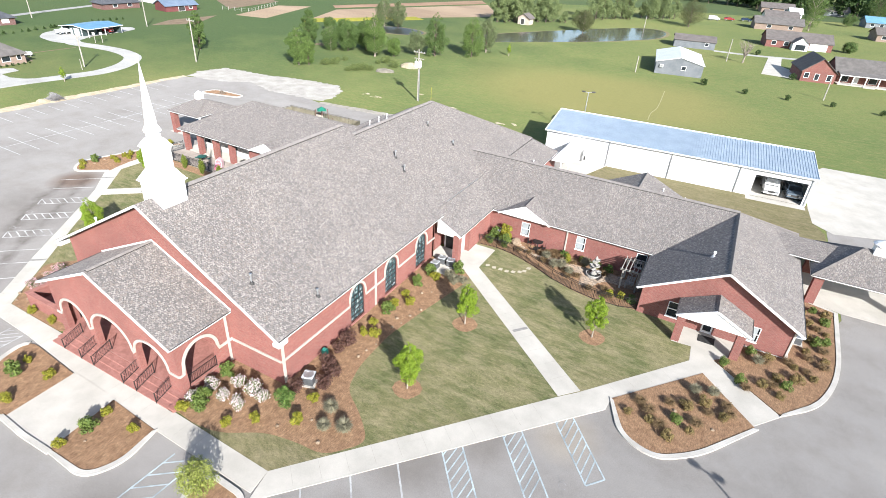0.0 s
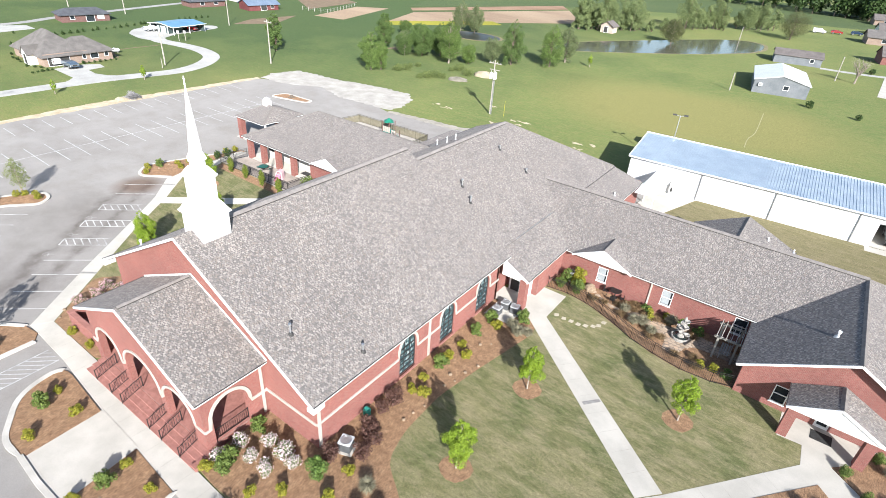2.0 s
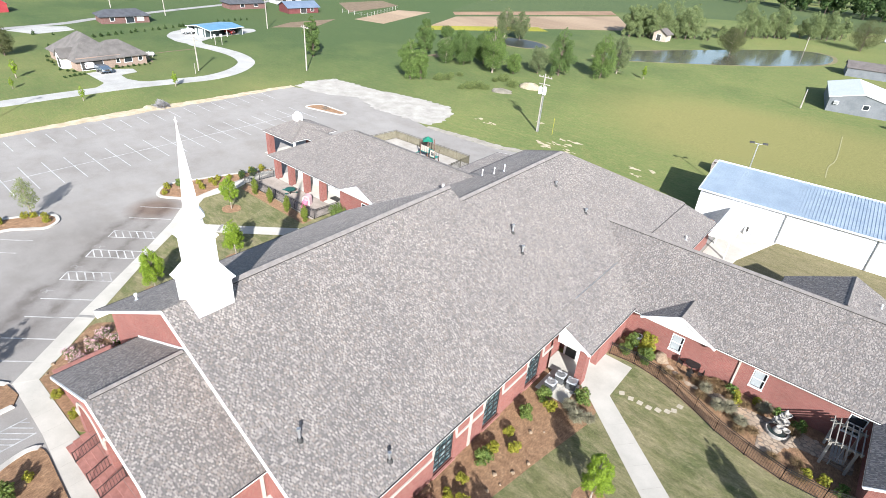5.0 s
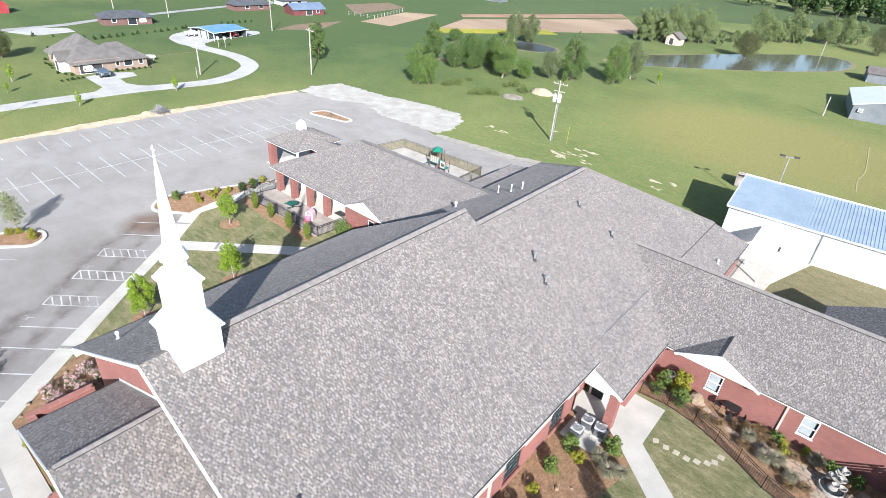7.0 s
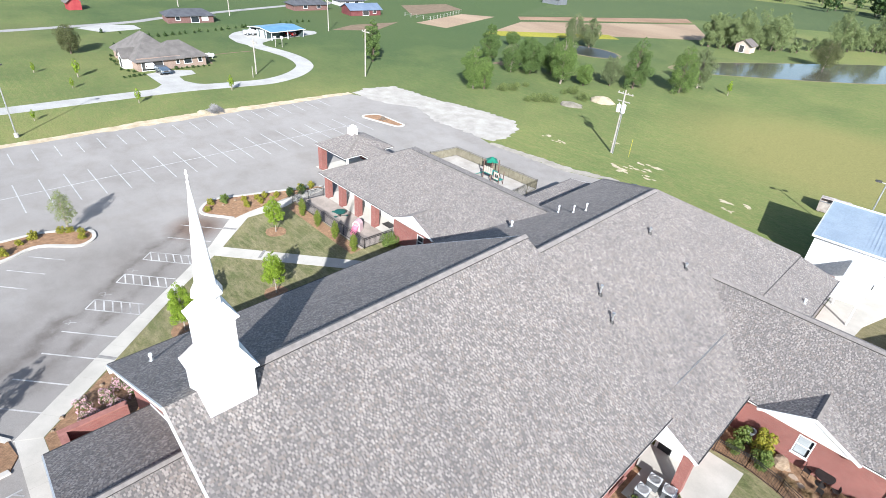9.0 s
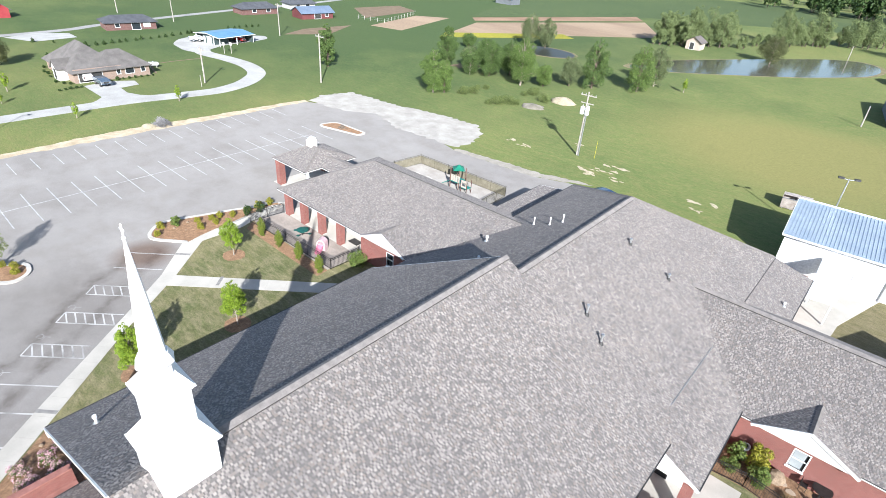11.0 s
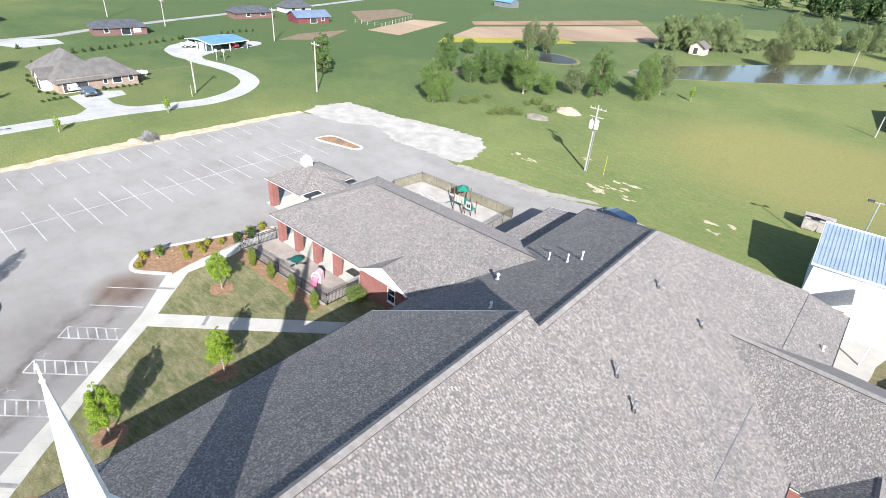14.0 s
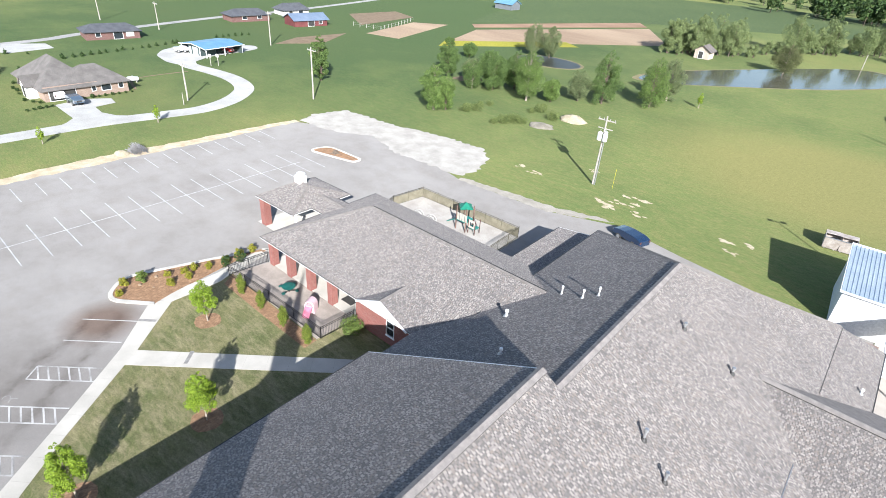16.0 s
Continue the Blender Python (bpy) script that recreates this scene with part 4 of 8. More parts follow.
def arch_window(o, u, c, half, z0, spring, rise):
    """A tall leaded window: dark frame, panes between glazing bars, a stone sill."""
    outline = arch_hole(c, half, z0, spring, rise)
    inner = arch_hole(c, half - 0.09, z0 + 0.1, spring, rise - 0.09)
    w = part("window", Geo().wall(on_wall(o, u, 0, 0, -0.1), u, outline, [inner], 0.08), DARK_FRAME, church, "tall arched window with dark glazing bars")
    pane_in(o, u, inner, 0.14, LEADED, "pane", w)
    g = Geo()
    for k in (-0.33, 0.33):
        top = spring + rise * math.sqrt(max(0, 1 - k * k)) - 0.05
        g.beam(on_wall(o, u, c + half * k, z0 + 0.1, -0.115), on_wall(o, u, c + half * k, top, -0.115), 0.05, 0.05, u)
    for j in range(1, 6):
        z = z0 + (spring - z0) * j / 5.0
        g.beam(on_wall(o, u, c - half + 0.08, z, -0.115), on_wall(o, u, c + half - 0.08, z, -0.115), 0.05, 0.05)
    part("glazing_bar", g, DARK_FRAME, w)
    part("sill", Geo().beam(on_wall(o, u, c - half - 0.08, z0 - 0.05, 0.03), on_wall(o, u, c + half + 0.08, z0 - 0.05, 0.03), 0.18, 0.1), BRICK_STEP, w)


BLIND = worn("pale_blind", (0.30, 0.33, 0.345), (0.38, 0.41, 0.42), 2.0, 0.7)


def sash_window(o, u, a0, a1, z0, z1, blind=True, parent=None):
    parent = parent or church
    w = part("window", Geo().wall(on_wall(o, u, 0, 0, 0.02), u, rect(a0 - 0.06, a1 + 0.06, z0 - 0.06, z1 + 0.06), [rect(a0, a1, z0, z1)], 0.14), WHITE, parent, "white sash window")
    pane_in(o, u, rect(a0, a1, z0, z1), 0.08, GLASS, "pane", w)
    mid = (z0 + z1) / 2
    part("meeting_rail", Geo().beam(on_wall(o, u, a0, mid, -0.05), on_wall(o, u, a1, mid, -0.05), 0.05, 0.06), WHITE, w)
    if blind:
        pane_in(o, u, rect(a0 + 0.02, a0 + (a1 - a0) * 0.82, z0 + 0.02, z1 - 0.02), 0.045, BLIND, "blind", w, 0.01)
    part("sill", Geo().beam(on_wall(o, u, a0 - 0.1, z0 - 0.09, 0.03), on_wall(o, u, a1 + 0.1, z0 - 0.09, 0.03), 0.09, 0.06), WHITE, w)


DARK_FRAME = worn("bronze_frame", (0.02, 0.022, 0.024), (0.035, 0.037, 0.04), 3.0, 0.45)
def leaded_material():
    """Small cells of tinted glass, a few of them milky."""
    m, nt, b = material("leaded_glass", 0.12)
    cells = nt.nodes.new("ShaderNodeTexVoronoi")
    cells.inputs["Scale"].default_value = 6.5
    nt.links.new(coords(nt), cells.inputs["Vector"])
    sep = nt.nodes.new("ShaderNodeSeparateColor")
    nt.links.new(cells.outputs["Color"], sep.inputs[0])
    nt.links.new(ramp(nt, sep.outputs[0], [(0.0, (0.03, 0.055, 0.06)), (0.5, (0.055, 0.10, 0.11)), (0.78, (0.09, 0.15, 0.16)), (1.0, (0.34, 0.40, 0.41))]), b.inputs["Base Color"])
    b.inputs["Specular IOR Level"].default_value = 0.6
    return m


LEADED = leaded_material()
X, Y = (1, 0, 0), (0, 1, 0)
SIDE = (10.6, 1.05, 0)
WIN = (7.6, 12.05, 16.7)
part("wall", Geo().wall(SIDE, Y, rect(0, 19.0, 0, 4.5), [arch_hole(c, 0.84, 0.3, 2.4, 0.92) for c in WIN], 0.3), BRICK, church)
for c in WIN:
    arch_window(SIDE, Y, c, 0.84, 0.3, 2.4, 0.92)
path = [(-0.3, 1.95)]
for c in WIN:
    path += [(c - 0.98, 1.95)] + arc(c, 2.4, 0.95, 180, 0, 14, 1.06) + [(c + 0.98, 1.95)]
band(SIDE, Y, path + [(19.0, 1.95)], 0.175, 0.06)
for a in (-0.14, 9.85):
    band(SIDE, Y, [(a, 0.15), (a, 3.75)], 0.2, 0.07, "downspout")
part("wall", Geo().wall((-10.2, 20.0, 0), (0, -1, 0), rect(0, 19.0, 0, 4.28), [], 0.3), BRICK, church)
FRONT = (-10.2, 0.75, 0)
part("wall", Geo().wall(FRONT, X, [(0, 0), (20.8, 0), (20.8, 4.6), (10.7, 10.1), (0, 4.28)], [arch_hole(9.9, 1.1, 0.55, 2.2, 0.9), arch_hole(7.0, 0.5, 0.55, 2.0, 0.5), arch_hole(12.8, 0.5, 0.55, 2.0, 0.5)], 0.3), BRICK, church)
band(FRONT, X, [(16.5, 1.95), (20.78, 1.95)], 0.175, 0.06)
part("wall", Geo().wall((10.6, 20.0, 0), (-1, 0, 0), [(0, 0), (20.8, 0), (20.8, 4.28), (10.1, 10.1), (0, 4.6)], [], 0.25), BRICK, church)
for c, half, top in ((9.9, 1.1, 2.2), (7.0, 0.5, 2.0), (12.8, 0.5, 2.0)):
    d = part("door", Geo().wall(on_wall(FRONT, X, 0, 0, -0.15), X, arch_hole(c, half, 0.55, top, half * 0.85 if half < 1 else 0.9), [], 0.06), WHITE, church, "white panelled entrance door")

# portico
PF = (-6.7, -3.3, 0)
ARCHES = ((2.85, 1.33, 2.05, 1.2), (6.75, 1.85, 2.0, 1.55), (10.55, 1.4, 2.0, 1.2))
holes = [arch_hole(c, h, 0.5, sp, ri, 14) for c, h, sp, ri in ARCHES]
part("portico_wall", Geo().wall(PF, X, [(0.75, 0), (13.0, 0), (13.0, 4.22), (6.85, 7.08), (0.75, 4.3)], holes, 0.4), BRICK, church)
path = [(0.75, 1.75), (1.25, 1.75)]
for k, (c, h, sp, ri) in enumerate(ARCHES):
    path += arc(c, sp - 0.05, h + 0.14, 180, 0, 14, ri + 0.2)
    path += [(c + h + 0.2, 1.75)]
band(PF, X, path + [(13.0, 1.75)], 0.17, 0.06)
PR = (6.3, -2.9, 0)
part("portico_wall", Geo().wall(PR, Y, rect(0, 3.65, 0, 4.4), [arch_hole(1.25, 1.12, 0.5, 2.35, 1.1, 14)], 0.35), BRICK, church)
band(PR, Y, [(-0.4, 1.75), (-0.1, 1.75)] + arc(1.25, 2.3, 1.26, 180, 0, 14, 1.3) + [(2.6, 1.95), (3.65, 1.95)], 0.2, 0.06)
band(PR, Y, [(3.35, 0.3), (3.35, 4.2)], 0.16, 0.07, "downspout")
part("portico_wall", Geo().wall((-5.95, 0.75, 0), (0, -1, 0), rect(0, 3.65, 0, 4.3), [arch_hole(1.8, 1.2, 0.5, 2.2, 1.0, 14)], 0.35), BRICK, church)
part("portico_floor", Geo().box(-5.9, 6.25, -3.28, 0.74, 0.0, 0.52), BRICK_STEP, church)
part("ceiling", Geo().box(-5.58, 5.95, -2.9, 0.44, 4.1, 4.18), WHITE, church)
# walled landing on the west side of the portico
part("parapet", Geo().box(-10.75, -5.97, -3.0, -2.72, 0, 1.15), BRICK, church)
part("parapet", Geo().box(-10.75, -10.47, -2.718, 0.3, 0, 1.15), BRICK, church)
part("coping", Geo().box(-10.8, -5.97, -3.05, -2.67, 1.15, 1.22), BRICK_STEP, church)
part("coping", Geo().box(-10.8, -10.42, -2.668, 0.3, 1.15, 1.22), BRICK_STEP, church)
part("landing", Geo().box(-10.46, -5.97, -2.71, 0.3, 0, 0.3), BRICK_STEP, church)
for side in ("portico_right", "portico_left"):
    a, b = [Vector(p) + Vector((0, 0.02, 0.07)) for p in ROOFS[side][2:4]]
    part("wall_flashing", Geo().beam(a, b, 0.04, 0.13), WHITE, church)
for x0, x1, x in ((10.92, 11.4, 11.35), (-10.55, -10.22, -10.5)):
    part("cornice_return", Geo().box(x0, x1, -0.06, 0.72, z_nave(x) - 0.42, z_nave(x) - 0.15), WHITE, church)
for k, z in enumerate((0.14, 0.27, 0.40)):
    part("step", Geo().box(-5.4, 6.6, -4.45 + k * 0.38, -3.3 - 0.004 * k, 0.0, z), BRICK_STEP, church)
part("step_cheek", Geo().box(6.3, 6.75, -4.45, -3.3, 0, 0.3), BRICK_STEP, church)


def railing(length, n, rise=0.0, label="black iron handrail on the brick steps", group="handrails"):
    """A flat iron panel: two rails, end posts and upright bars."""
    r = thing("handrail", label, "handrail", group)
    for z in (0.1, 0.78):
        part("rail", Geo().beam((0, 0, z), (0, length, z + rise), 0.03, 0.03), IRON, r)
    for y in (0.0, length):
        part("post", Geo().box(-0.022, 0.022, y - 0.022, y + 0.022, -0.02 + rise * y / length, 0.84 + rise * y / length), IRON, r)
    for i in range(1, n):
        y = length * i / n
        part("bar", Geo().box(-0.008, 0.008, y - 0.008, y + 0.008, 0.1 + rise * i / n, 0.78 + rise * i / n), IRON, r)
    return r


rail = railing(1.35, 9, 0.45)
rail.matrix_basis = pose(-4.0, -4.45, 0.06)
for x in (-2.15, -0.85, 2.15, 3.4, 5.25):
    copy_thing(rail, pose(x, -4.45, 0.06))
side_rail = railing(2.2, 18, 0.0, "black iron railing across the side arch of the portico", "side railings")
side_rail.matrix_basis = pose(6.12, -2.76, 0.52)

# rear hall, classroom wing, court wing, gable block
part("wall", Geo().box(-7.7, 10.2, 21.05, 44.4, 0, 4.3), BRICK, church)
part("wall", Geo().box(10.2, 12.95, 22.6, 47.3, 0, 2.75), BRICK, church)
part("wall", Geo().box(-11.8, -7.72, 37.2, 45.3, 0, 2.7), BRICK, church)
part("wall", Geo().box(-10.6, -7.72, 21.05, 26.0, 0, 2.6), BRICK, church)
part("column", Geo().box(12.55, 13.1, 20.0, 20.6, 0, 2.8), BRICK, church)
part("gable_panel", Geo().wall((10.9, 20.02, 0), X, [(0, 2.6), (2.25, 2.6), (2.25, 2.8), (0, 4.05)], [], 0.1), WHITE, church)
part("wall", Geo().box(10.62, 12.5, 22.1, 22.58, 0, 3.2), WHITE, church)
part("door", Geo().box(10.8, 11.6, 22.05, 22.098, 0.066, 1.85), DARK_FRAME, church, "dark glazed entrance door in the recess")
CW = (12.96, 27.2, 0)
part("wall", Geo().wall(CW, X, rect(0, 15.7, 0, 2.72), [rect(3.36, 4.1, 0.9, 2.15), rect(8.76, 9.5, 1.05, 2.3), rect(14.2, 15.0, 1.0, 2.3)], 0.3), BRICK, church)
for a0, z0 in ((3.36, 0.9), (8.76, 1.05)):
    sash_window(CW, X, a0, a0 + 0.74, z0, z0 + 1.25)
sash_window(CW, X, 14.2, 15.0, 1.0, 2.3, False)
band(CW, X, [(7.8, 0.1), (7.8, 2.6)], 0.12, 0.1, "downspout")
part("gable_panel", Geo().wall((13.95, 26.62, 0), X, [(0.12, 2.78), (5.08, 2.78), (2.59, 3.98)], [], 0.06), WHITE, church)
part("wall", Geo().box(12.96, 39.4, 27.52, 38.9, 0, 2.7), BRICK, church)
part("wall", Geo().wall((29.05, 40.4, 0), (-1, 0, 0), [(0, 0), (8.1, 0), (8.1, 2.6), (4.1, 4.6), (0, 2.6)], [], 0.3), BRICK, church)
part("wall", Geo().box(20.95, 21.25, 38.92, 40.08, 0, 2.6), BRICK, church)
part("wall", Geo().box(28.75, 29.05, 38.92, 40.08, 0, 2.6), BRICK, church)
part("wall", Geo().box(28.62, 39.38, 22.12, 27.18, 0, 2.45), BRICK, church)
GF = (28.6, 21.8, 0)
part("wall", Geo().wall(GF, X, [(0, 0), (10.8, 0), (10.8, 2.5), (5.4, 5.55), (0, 2.5)], [rect(2.2, 2.95, 0.6, 1.85), rect(4.85, 5.65, 0, 1.78), rect(8.0, 8.6, 0.7, 1.9)], 0.3), BRICK, church)
sash_window(GF, X, 2.2, 2.95, 0.6, 1.85, False)
sash_window(GF, X, 8.0, 8.6, 0.7, 1.9, True)
dg = part("door", Geo().wall(on_wall(GF, X, 0, 0, -0.02), X, rect(4.8, 5.7, 0, 1.83), [rect(4.97, 5.53, 0.25, 1.65)], 0.1), WHITE, church, "white glazed side entrance door")
pane_in(GF, X, rect(4.97, 5.53, 0.25, 1.65), 0.06, GLASS, "pane", dg)
part("doormat", Geo().box(33.4, 34.6, 20.5, 21.4, 0.06, 0.075), worn("doormat", (0.02, 0.02, 0.02), (0.04, 0.04, 0.04), 5), church)
band(GF, X, [(10.72, 0.1), (10.72, 2.4)], 0.14, 0.07, "downspout")
for x in (31.9, 35.95):
    part("column", Geo().box(x - 0.28, x + 0.28, 19.5, 20.06, 0, 2.42), BRICK, church)
part("gable_panel", Geo().wall((31.5, 19.42, 0), X, [(0.1, 2.3), (4.9, 2.3), (4.9, 2.45), (2.45, 3.62), (0.1, 2.45)], [], 0.08), WHITE, church)
part("ceiling", Geo().box(31.7, 36.3, 19.5, 21.78, 2.3, 2.36), WHITE, church)
for x, y in ((41.2, 31.6), (41.2, 37.4), (49.3, 31.9), (49.3, 37.4)):
    part("column", Geo().box(x - 0.35, x + 0.35, y - 0.35, y + 0.35, 0, 2.75), BRICK, church)
part("ceiling", Geo().box(40.6, 49.8, 31.2, 37.9, 2.72, 2.78), WHITE, church)
# classroom wing
flat("pavement", [(-28.8, 25.1), (-17.22, 25.1), (-17.22, 27.08), (-28.8, 27.08)], -0.2, 0.12, CONCRETE, "pale concrete slab of the covered walk beside the patio", "pavement")
part("wall", Geo().box(-28.2, -17.2, 27.2, 37.2, 0, 2.8), BRICK, church)
part("wall", Geo().box(-17.2, -11.9, 25.3, 37.2, 0, 2.8), BRICK, church)
KW = (-17.2, 25.0, 0)
part("wall", Geo().wall(KW, X, [(0, 0), (6.0, 0), (6.0, 2.8), (0, 2.8)], [rect(3.3, 4.0, 0.9, 2.1)], 0.3), BRICK, church)
sash_window(KW, X, 3.3, 4.0, 0.9, 2.1, False)
part("gable_panel", Geo().wall((-16.4, 24.36, 0), X, [(0.15, 2.9), (5.0, 2.9), (2.5, 4.02)], [], 0.06), WHITE, church)
part("wall", Geo().box(-28.1, -17.25, 27.1, 27.198, 0, 2.3), worn("cream_render", (0.55, 0.53, 0.49), (0.66, 0.64, 0.60), 1.0, 0.8), church)
for x in (-28.2, -25.7, -23.0, -20.3):
    part("column", Geo().box(x - 0.28, x + 0.28, 25.0, 25.56, 0, 2.75), BRICK, church)
for x in (-26.7, -22.0, -19.0):
    part("window", Geo().box(x - 0.5, x + 0.5, 27.05, 27.097, 0.9, 2.0), GLASS, church, "dark window under the covered walk")
for x, y in ((-35.0, 28.95), (-35.0, 34.8)):
    part("column", Geo().box(x - 0.35, x + 0.35, y - 0.35, y + 0.35, 0, 2.95), BRICK, church)
part("post", Geo().box(-29.9, -29.7, 28.7, 28.9, 0, 2.95), WHITE, church)
part("ceiling", Geo().box(-35.4, -30.15, 28.65, 35.15, 2.8, 2.86), WHITE, church)
flat("pavement", [(-36, 28.6), (-28.3, 28.6), (-28.3, 35.4), (-36, 35.4)], -0.2, 0.05, CONCRETE, "pale concrete under the carport", "pavement")


def cupola(x, y, z, s):
    c = part("cupola", Geo().box(x - s, x + s, y - s, y + s, z - 0.5, z + 0.5), WHITE, church, "white louvred roof cupola")
    part("cupola_cap", Geo().lathe([(s * 1.5, 0), (s * 1.5, 0.06), (s * 1.1, 0.2), (0.05, 0.42)], 4 if s < 0.45 else 12, (x, y, z + 0.5)), WHITE, c)


cupola(44.9, 34.4, 5.0, 0.5)
cupola(-33.3, 32.0, 4.4, 0.42)


def roof_pipe(x, y, z, h=0.5, r=0.06, white=False):
    v = part("vent_pipe", Geo().tube((x, y, z - 0.1), (x, y, z + h), r, n=10).tube((x, y, z + h), (x, y, z + h + 0.12), r * 1.7, r * 1.5, 10), WHITE if white else STEEL, church)
    part("flashing_boot", Geo().lathe([(r * 3.2, -0.12), (r * 2.4, 0.03), (r * 1.1, 0.14)], 10, (x, y, z)), STEEL if white else FLASHING, v)


for x, y, h in ((4.75, 22.57, 0.55), (6.2, 21.8, 0.5), (6.3, 31.12, 0.3), (3.37, 30.82, 0.3)):
    roof_pipe(x, y, z_right(x), h)
for x, y, h in ((7.8, 1.72, 0.6), (10.58, 4.48, 0.45)):
    roof_pipe(x, y, z_nave(x), h)
for x, y in ((-4.03, 30.8), (-2.4, 30.2), (-1.6, 30.55)):
    roof_pipe(x, y, z_back(x), 0.5, 0.045, True)
roof_pipe(-5.8, 27.4, z_back(-5.8), 0.35, 0.075, True)
roof_pipe(-7.2, 1.45, z_nave(-7.2), 0.35, 0.06, True)
roof_pipe(-3.2, 22.9, z_back(-3.2), 0.3, 0.06, True)
roof_pipe(32.75, 24.6, 5.2, 0.35, 0.07, True)
roof_pipe(29.2, 40.3, 2.95, 0.2, 0.045, True)
roof_pipe(27.0, 38.9, 3.95, 0.2, 0.045, True)
roof_pipe(12.5, 39.8, 3.3, 0.25, 0.06, True)

# ---- steeple ----
steeple = thing("steeple", "white tiered church steeple with a tall pointed spire", "steeple", at=(0.58, 2.06, 9.0))
steeple.matrix_basis = pose(0.58, 2.06, 9.0, -0.5, 0.95, 0)
part("base", Geo().box(-0.9, 0.9, -0.9, 0.9, -0.1, 2.3), WHITE, steeple)


def tier(z, half, over, h):
    """A moulded cornice with a sloping cap."""
    o = half + over
    rings = [(half + 0.03, z - 0.14), (o - 0.05, z - 0.06), (o, z - 0.03), (o, z + 0.05), (o - 0.04, z + 0.07), (half * 0.66, z + h)]
    vs = [(sx * r, sy * r, h2) for r, h2 in rings for sx, sy in ((-1, -1), (1, -1), (1, 1), (-1, 1))]
    fs = [(k * 4 + i, k * 4 + (i + 1) % 4, k * 4 + 4 + (i + 1) % 4, k * 4 + 4 + i) for k in range(len(rings) - 1) for i in range(4)]
    return Geo().add(vs, fs + [(3, 2, 1, 0), tuple(range(len(vs) - 4, len(vs)))])


part("cornice", tier(2.3, 0.9, 0.14, 0.75), WHITE, steeple)
part("belfry", Geo().box(-0.58, 0.58, -0.58, 0.58, 2.5, 4.5), WHITE, steeple)
for a, b in (((-0.34, -0.595), (0.34, -0.595)), ((0.595, -0.34), (0.595, 0.34)), ((-0.595, 0.34), (-0.595, -0.34)), ((0.34, 0.595), (-0.34, 0.595))):
    d = Vector((b[0] - a[0], b[1] - a[1], 0)).normalized()
    panel = part("louvre_panel", Geo().wall((a[0], a[1], 3.05), (d.x, d.y, 0), arch_hole(0.34, 0.3, 0, 0.85, 0.3, 10), [arch_hole(0.34, 0.24, 0.06, 0.85, 0.24, 10)], 0.05), WHITE, steeple)
    for k in range(6):
        z = 3.17 + 0.14 * k
        p, q = Vector((a[0], a[1], z)) + d * 0.1, Vector((a[0], a[1], z)) + d * 0.58
        part("slat", Geo().beam(p, q, 0.03, 0.05), WHITE, panel)
part("cornice", tier(4.5, 0.58, 0.12, 0.5), WHITE, steeple)
part("lantern", Geo().lathe([(0.44, 4.6), (0.42, 5.35), (0.52, 5.4), (0.54, 5.46), (0.52, 5.5), (0.4, 5.75)], 8), WHITE, steeple)
part("spire", Geo().lathe([(0.36, 5.72), (0.34, 6.0), (0.2, 7.65), (0.03, 9.42)], 8), WHITE, steeple)
part("finial_ball", Geo().lathe([(0.02, 9.36), (0.05, 9.4), (0.055, 9.44), (0.03, 9.48)], 8), WHITE, steeple)
cross = part("cross", Geo().box(-0.02, 0.02, -0.02, 0.02, 9.42, 9.82), WHITE, steeple)
part("cross_arm", Geo().box(-0.11, 0.11, -0.018, 0.018, 9.65, 9.69), WHITE, cross)
# ---- planting ----
LEAF_LIME = leaf_material("lime_leaf", (0.10, 0.17, 0.012), (0.24, 0.33, 0.03))
LEAF_GREEN = leaf_material("green_leaf", (0.042, 0.085, 0.016), (0.125, 0.19, 0.042))
LEAF_DEEP = leaf_material("deep_green_leaf", (0.02, 0.045, 0.012), (0.06, 0.10, 0.028))
LEAF_YELLOW = leaf_material("yellow_leaf", (0.125, 0.14, 0.014), (0.32, 0.29, 0.035))
LEAF_COLUMN = leaf_material("columnar_leaf", (0.07, 0.105, 0.014), (0.19, 0.225, 0.035))
LEAF_SPRING = leaf_material("spring_leaf", (0.13, 0.16, 0.03), (0.30, 0.33, 0.08))
LEAF_MAROON = leaf_material("maroon_leaf", (0.055, 0.026, 0.021), (0.15, 0.08, 0.062))
LEAF_BRONZE = leaf_material("bronze_leaf", (0.12, 0.09, 0.035), (0.27, 0.205, 0.08))
LEAF_BUSHY = leaf_material("bushy_leaf", (0.06, 0.10, 0.02), (0.16, 0.21, 0.05))
LEAF_SILVER = leaf_material("silver_leaf", (0.14, 0.132, 0.08), (0.30, 0.275, 0.185))
LEAF_TAN = leaf_material("tan_grass", (0.13, 0.085, 0.04), (0.25, 0.17, 0.09))
LEAF_OLIVE = leaf_material("olive_leaf", (0.05, 0.062, 0.025), (0.12, 0.13, 0.05))
LEAF_PALE = leaf_material("pale_leaf", (0.11, 0.14, 0.05), (0.24, 0.27, 0.11))
PETAL_PINK = leaf_material("pink_petal", (0.50, 0.25, 0.30), (0.76, 0.53, 0.57))
PETAL = leaf_material("white_petal", (0.50, 0.38, 0.39), (0.80, 0.70, 0.71))
STONE_PALE = worn("pale_rock", (0.22, 0.155, 0.10), (0.34, 0.26, 0.18), 5.0, 0.9, 20)
BARK = worn("bark", (0.10, 0.075, 0.055), (0.19, 0.15, 0.115), 6.0, 0.9, relief=0.6)
PALE_BARK = worn("pale_bark", (0.24, 0.20, 0.16), (0.36, 0.31, 0.26), 6.0, 0.9, relief=0.6)


